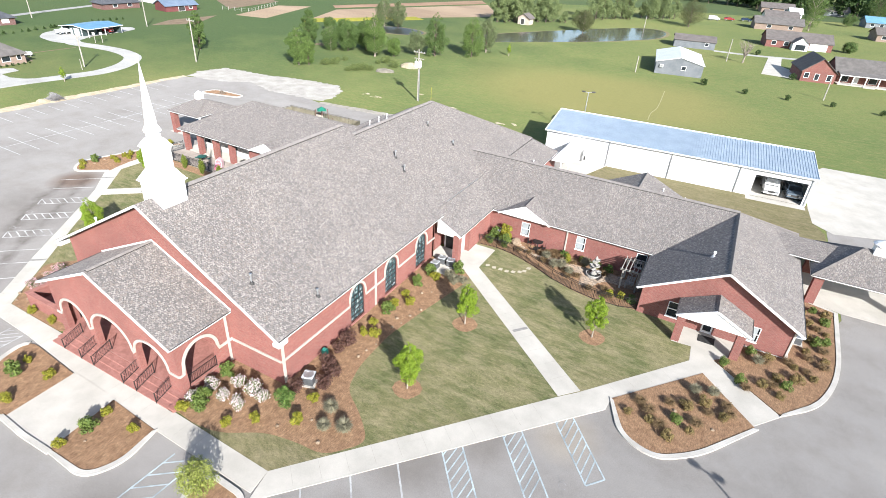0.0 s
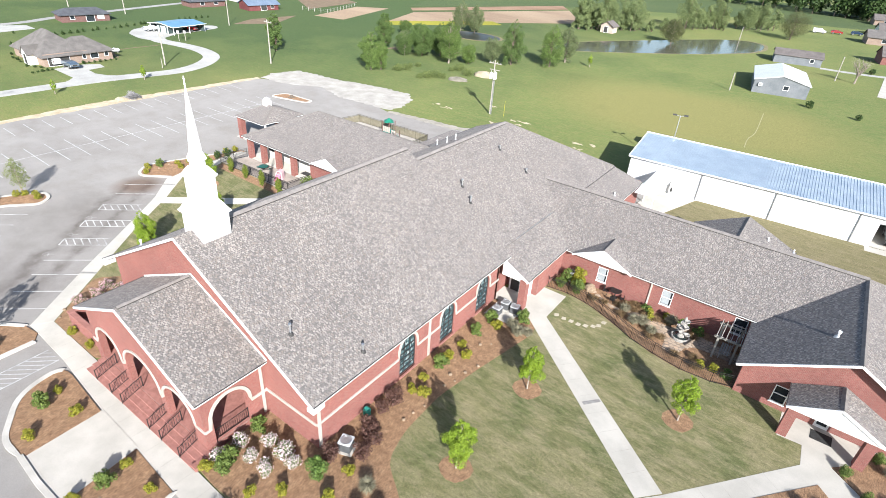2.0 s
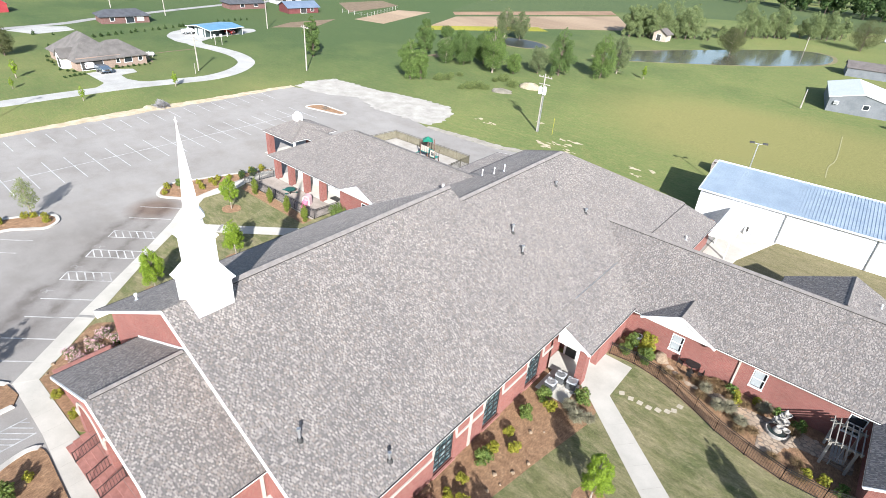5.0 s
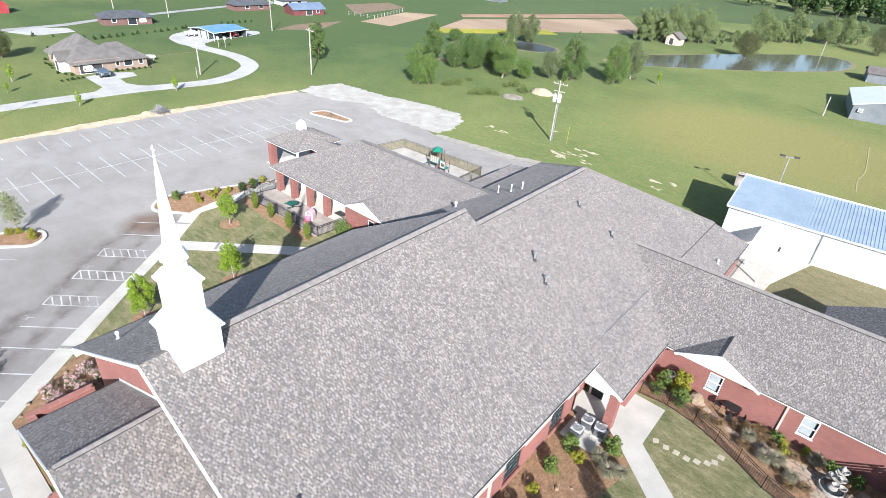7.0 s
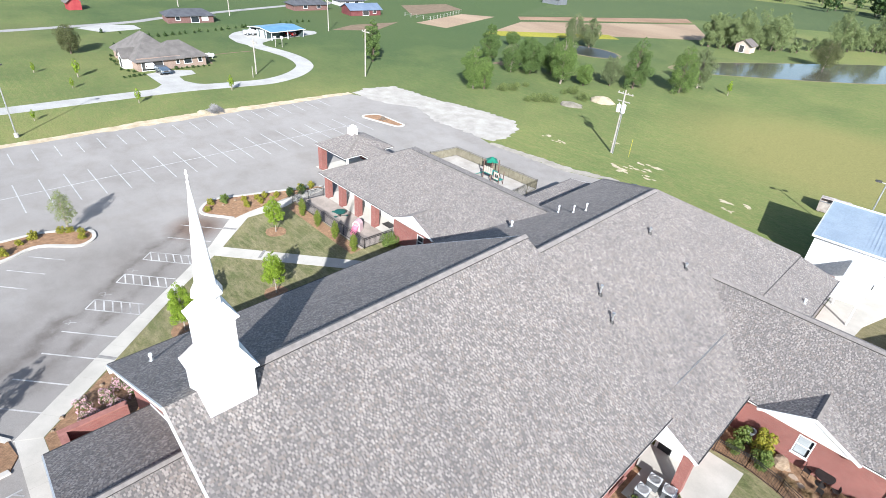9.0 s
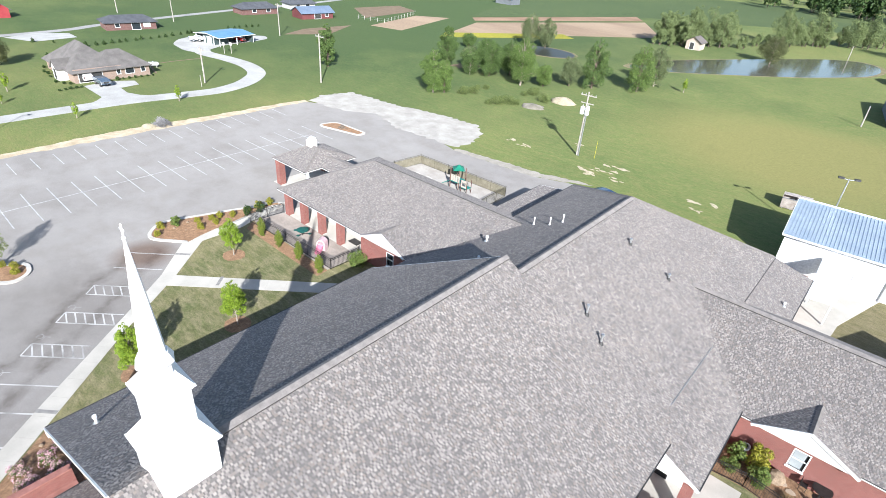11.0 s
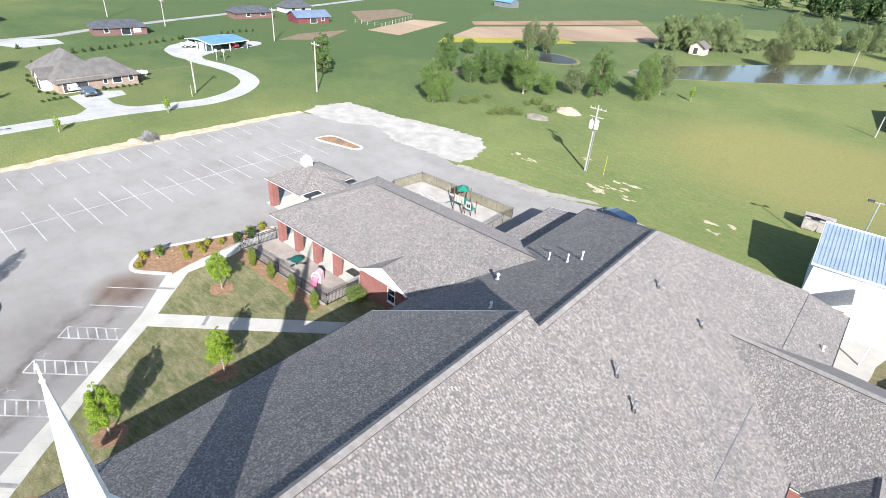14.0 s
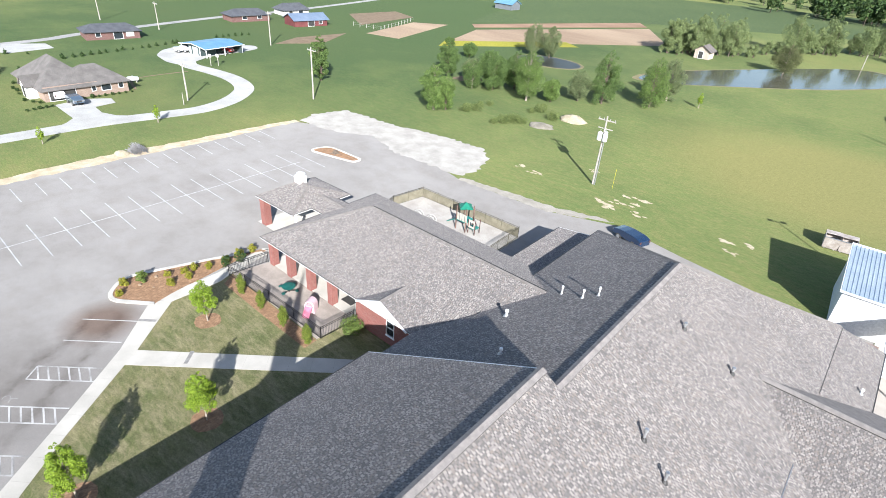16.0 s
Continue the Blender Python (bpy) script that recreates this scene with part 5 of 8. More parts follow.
def leaf(g, rng, p, out, size):
    """One folded leaf at p that faces roughly out."""
    d = (out + Vector((rng.uniform(-1, 1), rng.uniform(-1, 1), rng.uniform(-0.7, 1))) * 0.9).normalized()
    a = d.orthogonal().normalized()
    a = (a * math.cos(rng.uniform(0, 6.28)) + d.cross(a) * math.sin(rng.uniform(0, 6.28))).normalized()
    b = d.cross(a)
    s = size * rng.uniform(0.7, 1.3)
    g.add([p - a * s, p - b * s * 0.55 + d * s * 0.15, p + a * s, p + b * s * 0.55 + d * s * 0.15], [(0, 1, 2), (0, 2, 3)])


def crown(rng, lumps, n, size):
    """Leaves over a cloud of lumps (centre, radius), with gaps between them."""
    g = Geo()
    weights = [r * r for _, r in lumps]
    for _ in range(n):
        c, r = rng.choices(lumps, weights)[0]
        d = Vector((rng.gauss(0, 1), rng.gauss(0, 1), rng.gauss(0, 1) + 0.15)).normalized()
        leaf(g, rng, Vector(c) + d * r * rng.uniform(0.62, 1.05), d, size)
    return g


def lump_cloud(rng, radius, height, base, count, shape="egg", loose=False):
    out = []
    for i in range(count):
        t = (i + 0.5) / count
        z = base + height * t
        if shape == "cone":
            w = radius * (1.02 - t) ** 0.8
        elif shape == "round":
            w = radius * math.sqrt(max(0.05, 1 - (2 * t - 1) ** 2))
        elif shape == "drop":
            w = radius * math.sin(math.pi * (0.24 + 0.73 * t)) ** 0.8
        else:
            w = radius * math.sin(math.pi * min(1, 0.12 + t * 0.86)) ** 0.75
        a = i * 2.4 + rng.uniform(-0.5, 0.5)
        if loose:
            q, z = w * rng.uniform(0.4, 1.0), z + rng.uniform(-0.06, 0.06) * height
            out.append(((math.cos(a) * q, math.sin(a) * q, z), max(0.1 * radius, w * rng.uniform(0.22, 0.46))))
            continue
        q = w * rng.uniform(0.35, 0.75)
        out.append(((math.cos(a) * q, math.sin(a) * q, z), max(0.12 * radius, w * rng.uniform(0.42, 0.62))))
    return out


def tree(label, seed, height, radius, leaves, size, leaf_mat, clear=0.28, bark=BARK, lean=0.0, shape="egg", group="", name="tree", lumps=16, loose=False, girth=1.0):
    """A tapered trunk with limbs that reach into a crown of separate leaves."""
    rng = random.Random(seed)
    t = thing(name, label, "tree", group)
    cloud = lump_cloud(rng, radius, height * (1 - clear), height * clear, lumps, shape, loose)
    g = Geo()
    r0 = (0.018 * height + 0.02) * girth
    last = Vector((0, 0, -0.1))
    for k in range(1, 6):
        p = Vector((lean * k / 5 + rng.uniform(-1, 1) * 0.012 * height, rng.uniform(-1, 1) * 0.012 * height, height * 0.84 * k / 5))
        g.tube(last, p, r0 * (1.15 - 0.2 * k + 0.2), r0 * (1.15 - 0.2 * k), 7)
        last = p
    for c, r in cloud[::2]:
        root = Vector((lean * 0.3, 0, max(height * clear * 0.7, c[2] * 0.7)))
        g.tube(root, Vector(c), r0 * 0.42, r0 * 0.12, 5)
    part("trunk", g, bark, t)
    part("crown", crown(rng, cloud, leaves, size), leaf_mat, t)
    return t


def shrub(name, label, seed, radius, height, leaves, size, mat, shape="round", group="", stems=True, bloom=None, lumps=9):
    rng = random.Random(seed)
    s = thing(name, label, "shrub", group)
    cloud = lump_cloud(rng, radius, height * 0.92, height * 0.04, lumps, shape)
    if stems:
        g = Geo()
        for c, r in cloud[:6]:
            g.tube((0, 0, -0.05), c, 0.018, 0.008, 4)
        part("stem", g, BARK, s)
    part("foliage", crown(rng, cloud, leaves, size), mat, s)
    if bloom:
        part("blossom", crown(rng, [(c, r * 1.12) for c, r in cloud], int(leaves * 1.35), size * 0.9), bloom, s)
    return s


def tuft(name, label, seed, radius, height, blades, mat, group=""):
    """A clump of arching grass blades."""
    rng = random.Random(seed)
    s = thing(name, label, "ornamental grass", group)
    g = Geo()
    for _ in range(blades):
        a, reach = rng.uniform(0, 6.28), radius * rng.uniform(0.25, 1.0)
        h = height * rng.uniform(0.6, 1.0)
        d = Vector((math.cos(a), math.sin(a), 0))
        side = Vector((-d.y, d.x, 0)) * 0.013
        p0, p1, p2 = d * 0.06, d * reach * 0.45 + Vector((0, 0, h * 0.75)), d * reach + Vector((0, 0, h * rng.uniform(0.45, 1.0)))
        g.add([p0 - side, p0 + side, p1 + side, p1 - side, p2], [(0, 1, 2, 3), (3, 2, 4)])
    part("foliage", g, mat, s)
    return s


def scatter(proto, spots, rng, lo=0.85, hi=1.15, z=0.05):
    """The first thing goes to the first spot, copies to the others."""
    for i, (x, y) in enumerate(spots):
        m = pose(x, y, z, 0, 0, rng.uniform(0, 360)) @ Matrix.Scale(rng.uniform(lo, hi), 4)
        if i == 0:
            proto.matrix_basis = m
        else:
            copy_thing(proto, m)


rng = random.Random(4)
YELLOW_A = [(7.0, -3.95), (10.03, -3.5), (11.3, -2.35), (13.45, -1.2), (13.15, 0.62), (11.9, 7.46), (11.83, 8.87), (12.68, 7.77), (11.94, 11.55), (11.95, 13.24), (12.75, 12.46), (12.78, 16.66)]
YELLOW_B = [(-36.06, 0.7), (-35.5, 2.6), (-34.5, 3.9), (-35.2, -0.5), (-35.0, -2.6), (-33.4, 3.7), (-13.6, -9.0), (-12.0, -7.4), (-15.0, -8.2), (-9.64, -3.4), (-7.4, -3.3), (-4.62, -6.4), (-2.1, -6.5), (-2.2, -8.9), (3.6, -9.2), (3.6, -6.5), (6.0, -6.5), (-32.2, 14.1), (-33.4, 14.9), (-31.0, 17.5), (-32.4, 17.9), (-32.0, 19.1), (-31.9, 19.9), (-31.0, 19.0), (-31.3, 20.9), (-31.2, 22.4), (-31.4, 23.8), (-31.3, 25.0), (-35.2, 3.2), (-35.6, 0.5), (-34.0, -1.8)]
scatter(shrub("round_shrub", "clipped yellow-green round shrub in pine straw", 11, 0.42, 0.82, 1000, 0.05, LEAF_YELLOW, group="yellow shrubs"), YELLOW_A, rng)
scatter(shrub("round_shrub", "small golden mounded shrub in a kerbed bed", 12, 0.45, 0.8, 950, 0.05, LEAF_YELLOW, group="golden shrubs"), YELLOW_B, rng, 0.8, 1.15)
WHITE_AZ = [(7.03, -1.9), (8.3, -0.75), (8.3, -2.1), (9.5, -0.75), (10.4, -0.9), (9.6, -2.1), (7.0, -3.2)]
scatter(shrub("azalea", "white-flowering azalea covered in pale blossom", 21, 0.5, 0.8, 420, 0.055, LEAF_GREEN, group="white azaleas", bloom=PETAL), WHITE_AZ, rng)
scatter(shrub("azalea", "pale pink azalea in full flower beside the walk", 22, 0.6, 0.8, 420, 0.055, LEAF_GREEN, group="pink azaleas", bloom=PETAL_PINK), [(-13.4, 0.7), (-12.75, -0.25), (-11.7, -0.05), (-12.95, -1.5), (-11.85, -1.5), (-12.2, 1.15)], rng)
GREENS = [(7.0, -0.5), (7.6, -2.8), (7.8, -3.5), (12.0, 10.6), (11.9, 15.1), (12.0, 17.2), (13.9, 18.7), (-4.1, -7.5), (3.95, -7.7), (-33.0, 16.2), (-12.3, 2.6)]
scatter(shrub("shrub", "loose mid-green shrub in a pine-straw bed", 31, 0.52, 0.95, 850, 0.06, LEAF_BUSHY, group="green shrubs"), GREENS, rng)
part_spots = [(33.2, 11.1), (37.0, 21.0), (35.4, 18.6), (36.5, 17.2), (39.3, 18.2), (41.4, 29.8), (42.2, 28.3), (41.4, 24.8), (42.1, 25.4)]
scatter(shrub("shrub", "bright green shrub in the bed beside the wing", 32, 0.45, 0.7, 950, 0.052, LEAF_BUSHY, group="olive shrubs"), part_spots, rng)
tall = shrub("shrub", "tall dense green shrub at the corner of the nave", 33, 0.6, 1.75, 2000, 0.055, LEAF_GREEN, "egg")
tall.matrix_basis = pose(11.9, -0.6, 0.05)
scatter(shrub("shrub", "dark maroon shrub against the brick wall", 34, 0.56, 0.9, 800, 0.055, LEAF_MAROON, group="maroon shrubs"), [(11.6, 0.7), (12.9, 1.9), (12.7, 2.9), (12.0, 3.5), (11.5, 5.1), (11.6, 6.1)], rng)
scatter(tuft("grass_clump", "silvery ornamental grass clump in pine straw", 41, 0.68, 1.05, 1500, LEAF_SILVER, "silver grasses"),
        [(14.6, 0.5), (15.1, -0.8), (16.2, -0.3), (15.0, 17.4), (13.6, 17.5), (14.4, 16.9), (33.9, 14.4), (35.0, 14.8), (37.5, 20.0), (21.3, 24.6), (20.7, 24.3), (22.2, 24.0), (19.6, 25.4), (23.1, 26.2)], rng)
scatter(tuft("grass_clump", "dry reddish-brown grass tuft in the bed", 42, 0.55, 0.5, 420, LEAF_TAN, "brown tufts"),
        [(22.0, 25.9), (22.9, 26.1), (23.0, 23.9), (25.0, 25.6), (21.8, 24.2), (24.4, 22.6), (19.6, 24.7), (17.9, 25.4), (17.0, 25.3), (22.3, 23.4), (25.6, 23.2), (18.9, 25.9), (19.5, 26.4), (20.2, 26.0), (20.6, 26.7), (21.1, 25.9), (20.0, 26.9), (26.0, 22.2), (30.9, 11.5), (31.5, 11.0), (34.9, 12.8), (35.9, 14.1), (32.3, 10.1), (38.0, 20.3), (40.8, 22.5), (41.9, 24.0), (40.7, 20.8), (41.8, 21.9), (39.5, 21.2), (38.5, 17.9), (36.9, 16.6), (34.3, 11.4), (36.1, 13.3), (40.5, 26.0), (41.6, 27.0), (40.4, 28.0), (32.6, 12.4), (33.7, 13.0)], rng)
scatter(shrub("columnar_shrub", "slim columnar evergreen along the patio fence", 35, 0.42, 2.3, 3400, 0.045, LEAF_COLUMN, "egg", "columnar evergreens", lumps=30), [(-26.2, 20.9), (-23.5, 20.9), (-20.6, 20.9), (-17.7, 20.9)], rng)
scatter(shrub("shrub", "rounded green shrub at the end of the patio fence", 36, 0.95, 1.5, 1500, 0.07, LEAF_BUSHY), [(-16.5, 23.9)], rng)
scatter(shrub("columnar_shrub", "dark upright evergreen by the patio gate", 37, 0.4, 1.1, 380, 0.06, LEAF_DEEP, "egg", "gate evergreens"), [(-30.6, 22.0), (-30.4, 23.3)], rng)
# court planting
scatter(shrub("shrub", "tall leafy shrub in the corner of the court", 51, 0.6, 1.4, 1300, 0.06, LEAF_BUSHY, "egg", "court shrubs"), [(14.0, 26.4), (13.9, 25.3), (15.4, 25.4)], rng)
scatter(shrub("shrub", "golden-leaved shrub in the court", 52, 0.68, 1.75, 1900, 0.06, LEAF_YELLOW, "egg", "golden court shrubs"), [(15.05, 26.45)], rng)
scatter(shrub("shrub", "small yellow-green shrub in the court garden", 53, 0.38, 0.6, 300, 0.07, LEAF_YELLOW, group="small court shrubs"), [(21.3, 26.6), (22.6, 26.8), (26.2, 22.6), (27.1, 22.9), (21.5, 25.9)], rng)
scatter(shrub("shrub", "green shrub in the court garden", 54, 0.38, 0.65, 420, 0.06, LEAF_GREEN, group="green court shrubs"), [(20.9, 26.7), (23.9, 26.5), (25.2, 26.3), (28.0, 22.7)], rng)

# pale clods lying on the straw
q = random.Random(31)
clod = thing("garden_stone", "small pale stone lying on the pine straw", "stone", "bed stones")
g = Geo().lathe([(0.1, -0.03), (0.13, 0.03), (0.08, 0.09), (0.02, 0.11)], 7)
g.v = [(x * q.uniform(0.7, 1.3), y * q.uniform(0.7, 1.3), z) for x, y, z in g.v]
part("rock", g, STONE_PALE, clod)
CLODS = [(13.2, 9.3), (13.5, 10.1), (12.9, 10.4), (13.6, 11.2), (13.1, 6.2), (13.0, 5.4), (13.3, 7.1), (13.9, 12.3), (12.8, 14.3), (13.4, 14.9), (14.3, 0.9), (14.0, -0.6), (15.4, -1.7), (12.6, -2.0), (-12.9, -2.6), (-12.2, -3.2), (-11.6, -2.7), (-13.9, -1.2), (-14.2, -0.2), (-32.6, 15.8), (-31.6, 16.4), (-32.9, 17.2), (-31.2, 18.2), (4.4, -8.3), (-4.9, -7.2), (33.0, 12.0), (35.3, 11.6)]
scatter(clod, CLODS, q, 0.6, 1.3, 0.06)

# trees on the lawns
t = tree("young lime-green maple in a round mulch ring on the lawn", 61, 3.7, 0.85, 9500, 0.044, LEAF_LIME, 0.31, PALE_BARK, shape="drop", group="lawn trees", lumps=44, loose=True, girth=0.6)
LAWN_TREES = [((17.45, 4.65), 1.0), ((17.6, 12.65), 0.95), ((26.4, 16.45), 0.98), ((-24.9, 17.3), 0.95), ((-16.3, 12.6), 1.0), ((-16.2, 5.6), 1.05)]
for i, ((x, y), s) in enumerate(LAWN_TREES):
    m = pose(x, y, 0.05, 0, 0, 70 * i) @ Matrix.Scale(s, 4)
    if i == 0:
        t.matrix_basis = m
    else:
        copy_thing(t, m)
    ring = [(x + 0.95 * math.cos(a * 0.5236) * (1 + 0.08 * math.sin(a * 2.1)), y + 0.95 * math.sin(a * 0.5236)) for a in range(12)]
    flat("mulch_ring", ring, -0.2, 0.06, MULCH, "round ring of red mulch under a young tree", "mulch")
BED_RNG = random.Random(19)
scatter(shrub("shrub", "small bronze-green shrub among pine straw", 38, 0.36, 0.5, 560, 0.045, LEAF_BRONZE, group="bronze shrubs"),
        [(37.9, 17.6), (38.8, 18.9), (40.0, 19.4), (39.9, 20.9), (41.1, 20.2), (40.7, 23.4), (41.9, 22.8), (40.9, 25.2), (42.2, 26.6), (41.0, 27.6), (42.3, 29.6), (40.6, 29.0), (38.2, 21.0), (39.0, 17.0), (31.7, 10.2), (33.6, 12.6), (34.6, 13.6), (35.8, 12.9), (32.9, 9.4), (34.0, 10.6), (30.4, 10.2)], BED_RNG, 0.7, 1.2)
t = tree("slim young tree in the car park island", 62, 3.9, 1.0, 2200, 0.06, LEAF_PALE, 0.25, PALE_BARK)
t.matrix_basis = pose(-35.6, 3.2, 0.05)
t = tree("young tree in the island at the end of the walk", 64, 4.4, 1.0, 2600, 0.06, LEAF_PALE, 0.35, PALE_BARK, lumps=30, loose=True)
t.matrix_basis = pose(-12.5, -8.4, 0.08)
t = tree("young tree in the small kerbed bed beside the walk", 63, 2.5, 1.05, 4200, 0.05, LEAF_SPRING, 0.2, BARK)
t.matrix_basis = pose(12.5, -7.4, 0.05)

# ---- court ----
FLAG_PALE = worn("pale_paver", (0.36, 0.315, 0.24), (0.46, 0.41, 0.32), 2.0, 0.9, 14)
FLAG_WARM = worn("warm_flagstone", (0.36, 0.25, 0.17), (0.47, 0.35, 0.25), 1.4, 0.9, 12)
FLAG_JOINT = worn("path_joint", (0.20, 0.155, 0.115), (0.28, 0.22, 0.17), 2.0, 0.95, 14)
FLAG = worn("flagstone", (0.31, 0.235, 0.17), (0.44, 0.35, 0.265), 1.4, 0.9, 12)
PATH_EDGE = [(19.3, 25.8), (20.7, 26.1), (22.9, 25.9), (24.2, 26.3), (25.3, 26.3), (26.9, 26.0), (28.3, 26.0), (28.3, 24.6), (26.6, 24.8), (25.4, 24.7), (24.8, 24.2), (24.5, 22.9), (23.4, 23.0), (23.3, 24.1), (22.3, 24.85), (20.8, 25.3), (19.4, 25.3)]
path_ob = flat("garden_path", rounded(PATH_EDGE, 0.3), -0.1, 0.07, FLAG_JOINT, "winding tan flagstone path through the court garden", "path")
g_rng = random.Random(8)


def stone_piece(x, y, r, z, name, parent, mat):
    k = 7
    poly = [(x + r * g_rng.uniform(0.75, 1.1) * math.cos(2 * math.pi * i / k), y + r * g_rng.uniform(0.6, 0.9) * math.sin(2 * math.pi * i / k)) for i in range(k)]
    return part(name, Geo().prism(poly, z - 0.08, z), mat, parent)


def inside(x, y, poly):
    odd = False
    for (ax, ay), (bx, by) in zip(poly, poly[1:] + poly[:1]):
        if (ay > y) != (by > y) and x < (bx - ax) * (y - ay) / (by - ay) + ax:
            odd = not odd
    return odd


for i in range(27):
    for j in range(12):
        x = 19.3 + 0.34 * i + 0.17 * (j % 2) + g_rng.uniform(-0.05, 0.05)
        y = 22.8 + 0.3 * j + g_rng.uniform(-0.05, 0.05)
        if inside(x, y, PATH_EDGE):
            stone_piece(x, y, g_rng.uniform(0.16, 0.2), 0.083 + g_rng.uniform(0, 0.012), "flagstone", path_ob, FLAG if g_rng.random() < 0.6 else FLAG_WARM)
for x, y in ((16.5, 26.5), (17.0, 26.2), (17.5, 25.9), (18.0, 25.65), (18.5, 25.5), (18.95, 25.5)):
    stone_piece(x, y, 0.27, 0.085, "flagstone", path_ob, FLAG)
for x, y in ((15.5, 21.4), (16.15, 21.35), (16.75, 21.4), (17.35, 21.42), (17.88, 21.63), (18.38, 21.96), (18.68, 22.32), (18.85, 22.95)):
    turned = g_rng.uniform(-0.4, 0.4) - 0.5
    corner = [(x + 0.27 * math.cos(turned + 1.5708 * k) * (1.0 if k % 2 else 0.85), y + 0.27 * math.sin(turned + 1.5708 * k)) for k in range(4)]
    s = part("stepping_stone", Geo().prism(rounded(corner, 0.05), -0.02, 0.055), FLAG_PALE, None)
    tagged(s, "pale flat stepping stone set in the lawn", "stepping stone", "stepping stones")

urn = thing("garden_urn", "white weathered stone urn on a pedestal beside the wall", "urn", at=(14.2, 26.75, 0.05))
WHITE_STONE = worn("white_cast_stone", (0.55, 0.54, 0.51), (0.68, 0.67, 0.64), 3.0, 0.8, 24)
part("pedestal", Geo().lathe([(0.2, 0.0), (0.2, 0.08), (0.13, 0.14), (0.12, 0.5), (0.17, 0.56)], 12), WHITE_STONE, urn)
part("bowl", Geo().lathe([(0.08, 0.55), (0.1, 0.62), (0.24, 0.78), (0.29, 0.98), (0.24, 0.98), (0.18, 0.82), (0.04, 0.7)], 14), WHITE_STONE, urn, smooth=True)

fountain = thing("fountain", "tiered grey stone garden fountain with scalloped bowls", "fountain", at=(24.15, 25.1, 0.06))
DARK_STONE = worn("weathered_stone", (0.23, 0.215, 0.195), (0.44, 0.42, 0.39), 5.0, 0.9, 30, relief=0.6)
part("basin", Geo().lathe([(0.66, 0), (0.7, 0.22), (0.66, 0.27), (0.6, 0.25), (0.58, 0.1)], 24), DARK_STONE, fountain)
for i in range(9):
    a, z = 2.4 * i, 0.45 + 0.14 * i
    r = 0.42 - 0.03 * i
    part("shell", Geo().lathe([(0.04, -0.1), (0.16, -0.04), (0.24 - 0.01 * i, 0.08), (0.2, 0.09), (0.06, -0.02)], 9, (r * math.cos(a), r * math.sin(a), z)), DARK_STONE, fountain)
part("water", Geo().lathe([(0.59, 0.16), (0.59, 0.2)], 24), glass_material("dark_water", (0.02, 0.03, 0.03)), fountain)
part("pedestal", Geo().lathe([(0.3, 0.1), (0.26, 0.3), (0.14, 0.5), (0.12, 0.8), (0.2, 0.9)], 14), DARK_STONE, fountain, smooth=True)
part("bowl", Geo().lathe([(0.1, 0.85), (0.34, 0.98), (0.42, 1.08), (0.37, 1.08), (0.28, 1.02), (0.1, 1.0)], 18), DARK_STONE, fountain, smooth=True)
part("stem", Geo().lathe([(0.12, 1.0), (0.09, 1.25), (0.14, 1.4)], 12), DARK_STONE, fountain)
part("bowl", Geo().lathe([(0.08, 1.36), (0.2, 1.44), (0.25, 1.52), (0.2, 1.52), (0.08, 1.48)], 16), DARK_STONE, fountain, smooth=True)
part("finial", Geo().lathe([(0.07, 1.48), (0.06, 1.62), (0.14, 1.72), (0.1, 1.86), (0.02, 2.0)], 10), DARK_STONE, fountain, smooth=True)

GREY_WOOD = worn("weathered_wood", (0.26, 0.24, 0.21), (0.38, 0.36, 0.32), 3.0, 0.85, 20, stretch=(1, 1, 0.2))
pergola = thing("pergola", "weathered grey wooden pergola over a swing bench", "pergola", at=(-0.3, 0.15, 0))
for x, y in ((26.9, 24.3), (26.9, 26.2), (28.2, 24.3), (28.2, 26.2)):
    part("post", Geo().box(x - 0.07, x + 0.07, y - 0.07, y + 0.07, 0.05, 2.0), GREY_WOOD, pergola)
for y in (24.3, 26.2):
    part("beam", Geo().box(26.6, 28.5, y - 0.04, y + 0.04, 1.84, 2.0), GREY_WOOD, pergola)
for i in range(6):
    x = 26.75 + 0.32 * i
    part("rafter", Geo().box(x - 0.025, x + 0.025, 23.95, 26.5, 2.0, 2.11), GREY_WOOD, pergola)
bench = thing("swing_bench", "grey slatted bench hung under the pergola", "bench", at=(27.3, 25.35, 0.5))
for i in range(4):
    part("slat", Geo().box(-0.35 + 0.17 * i, -0.22 + 0.17 * i, -0.75, 0.75, 0, 0.035), GREY_WOOD, bench)
for i in range(3):
    part("back_slat", Geo().box(0.33, 0.37, -0.75, 0.75, 0.12 + 0.16 * i, 0.23 + 0.16 * i), GREY_WOOD, bench)
for y in (-0.7, 0.7):
    part("chain", Geo().tube((0, y, 0.0), (0, y, 1.5), 0.015, n=5), STEEL, bench)
    part("arm", Geo().box(-0.35, 0.36, y - 0.03, y + 0.03, 0.28, 0.32), GREY_WOOD, bench)
    part("leg", Geo().box(-0.3, -0.24, y - 0.03, y + 0.03, -0.45, 0.0), GREY_WOOD, bench)
table = thing("patio_table", "dark metal patio table in the court", "table", at=(18.2, 26.9, 0.05))
part("tabletop", Geo().lathe([(0.5, 0.7), (0.5, 0.73)], 18), IRON, table)
part("pedestal", Geo().tube((0, 0, 0), (0, 0, 0.7), 0.05).lathe([(0.3, 0), (0.06, 0.08)], 12), IRON, table)


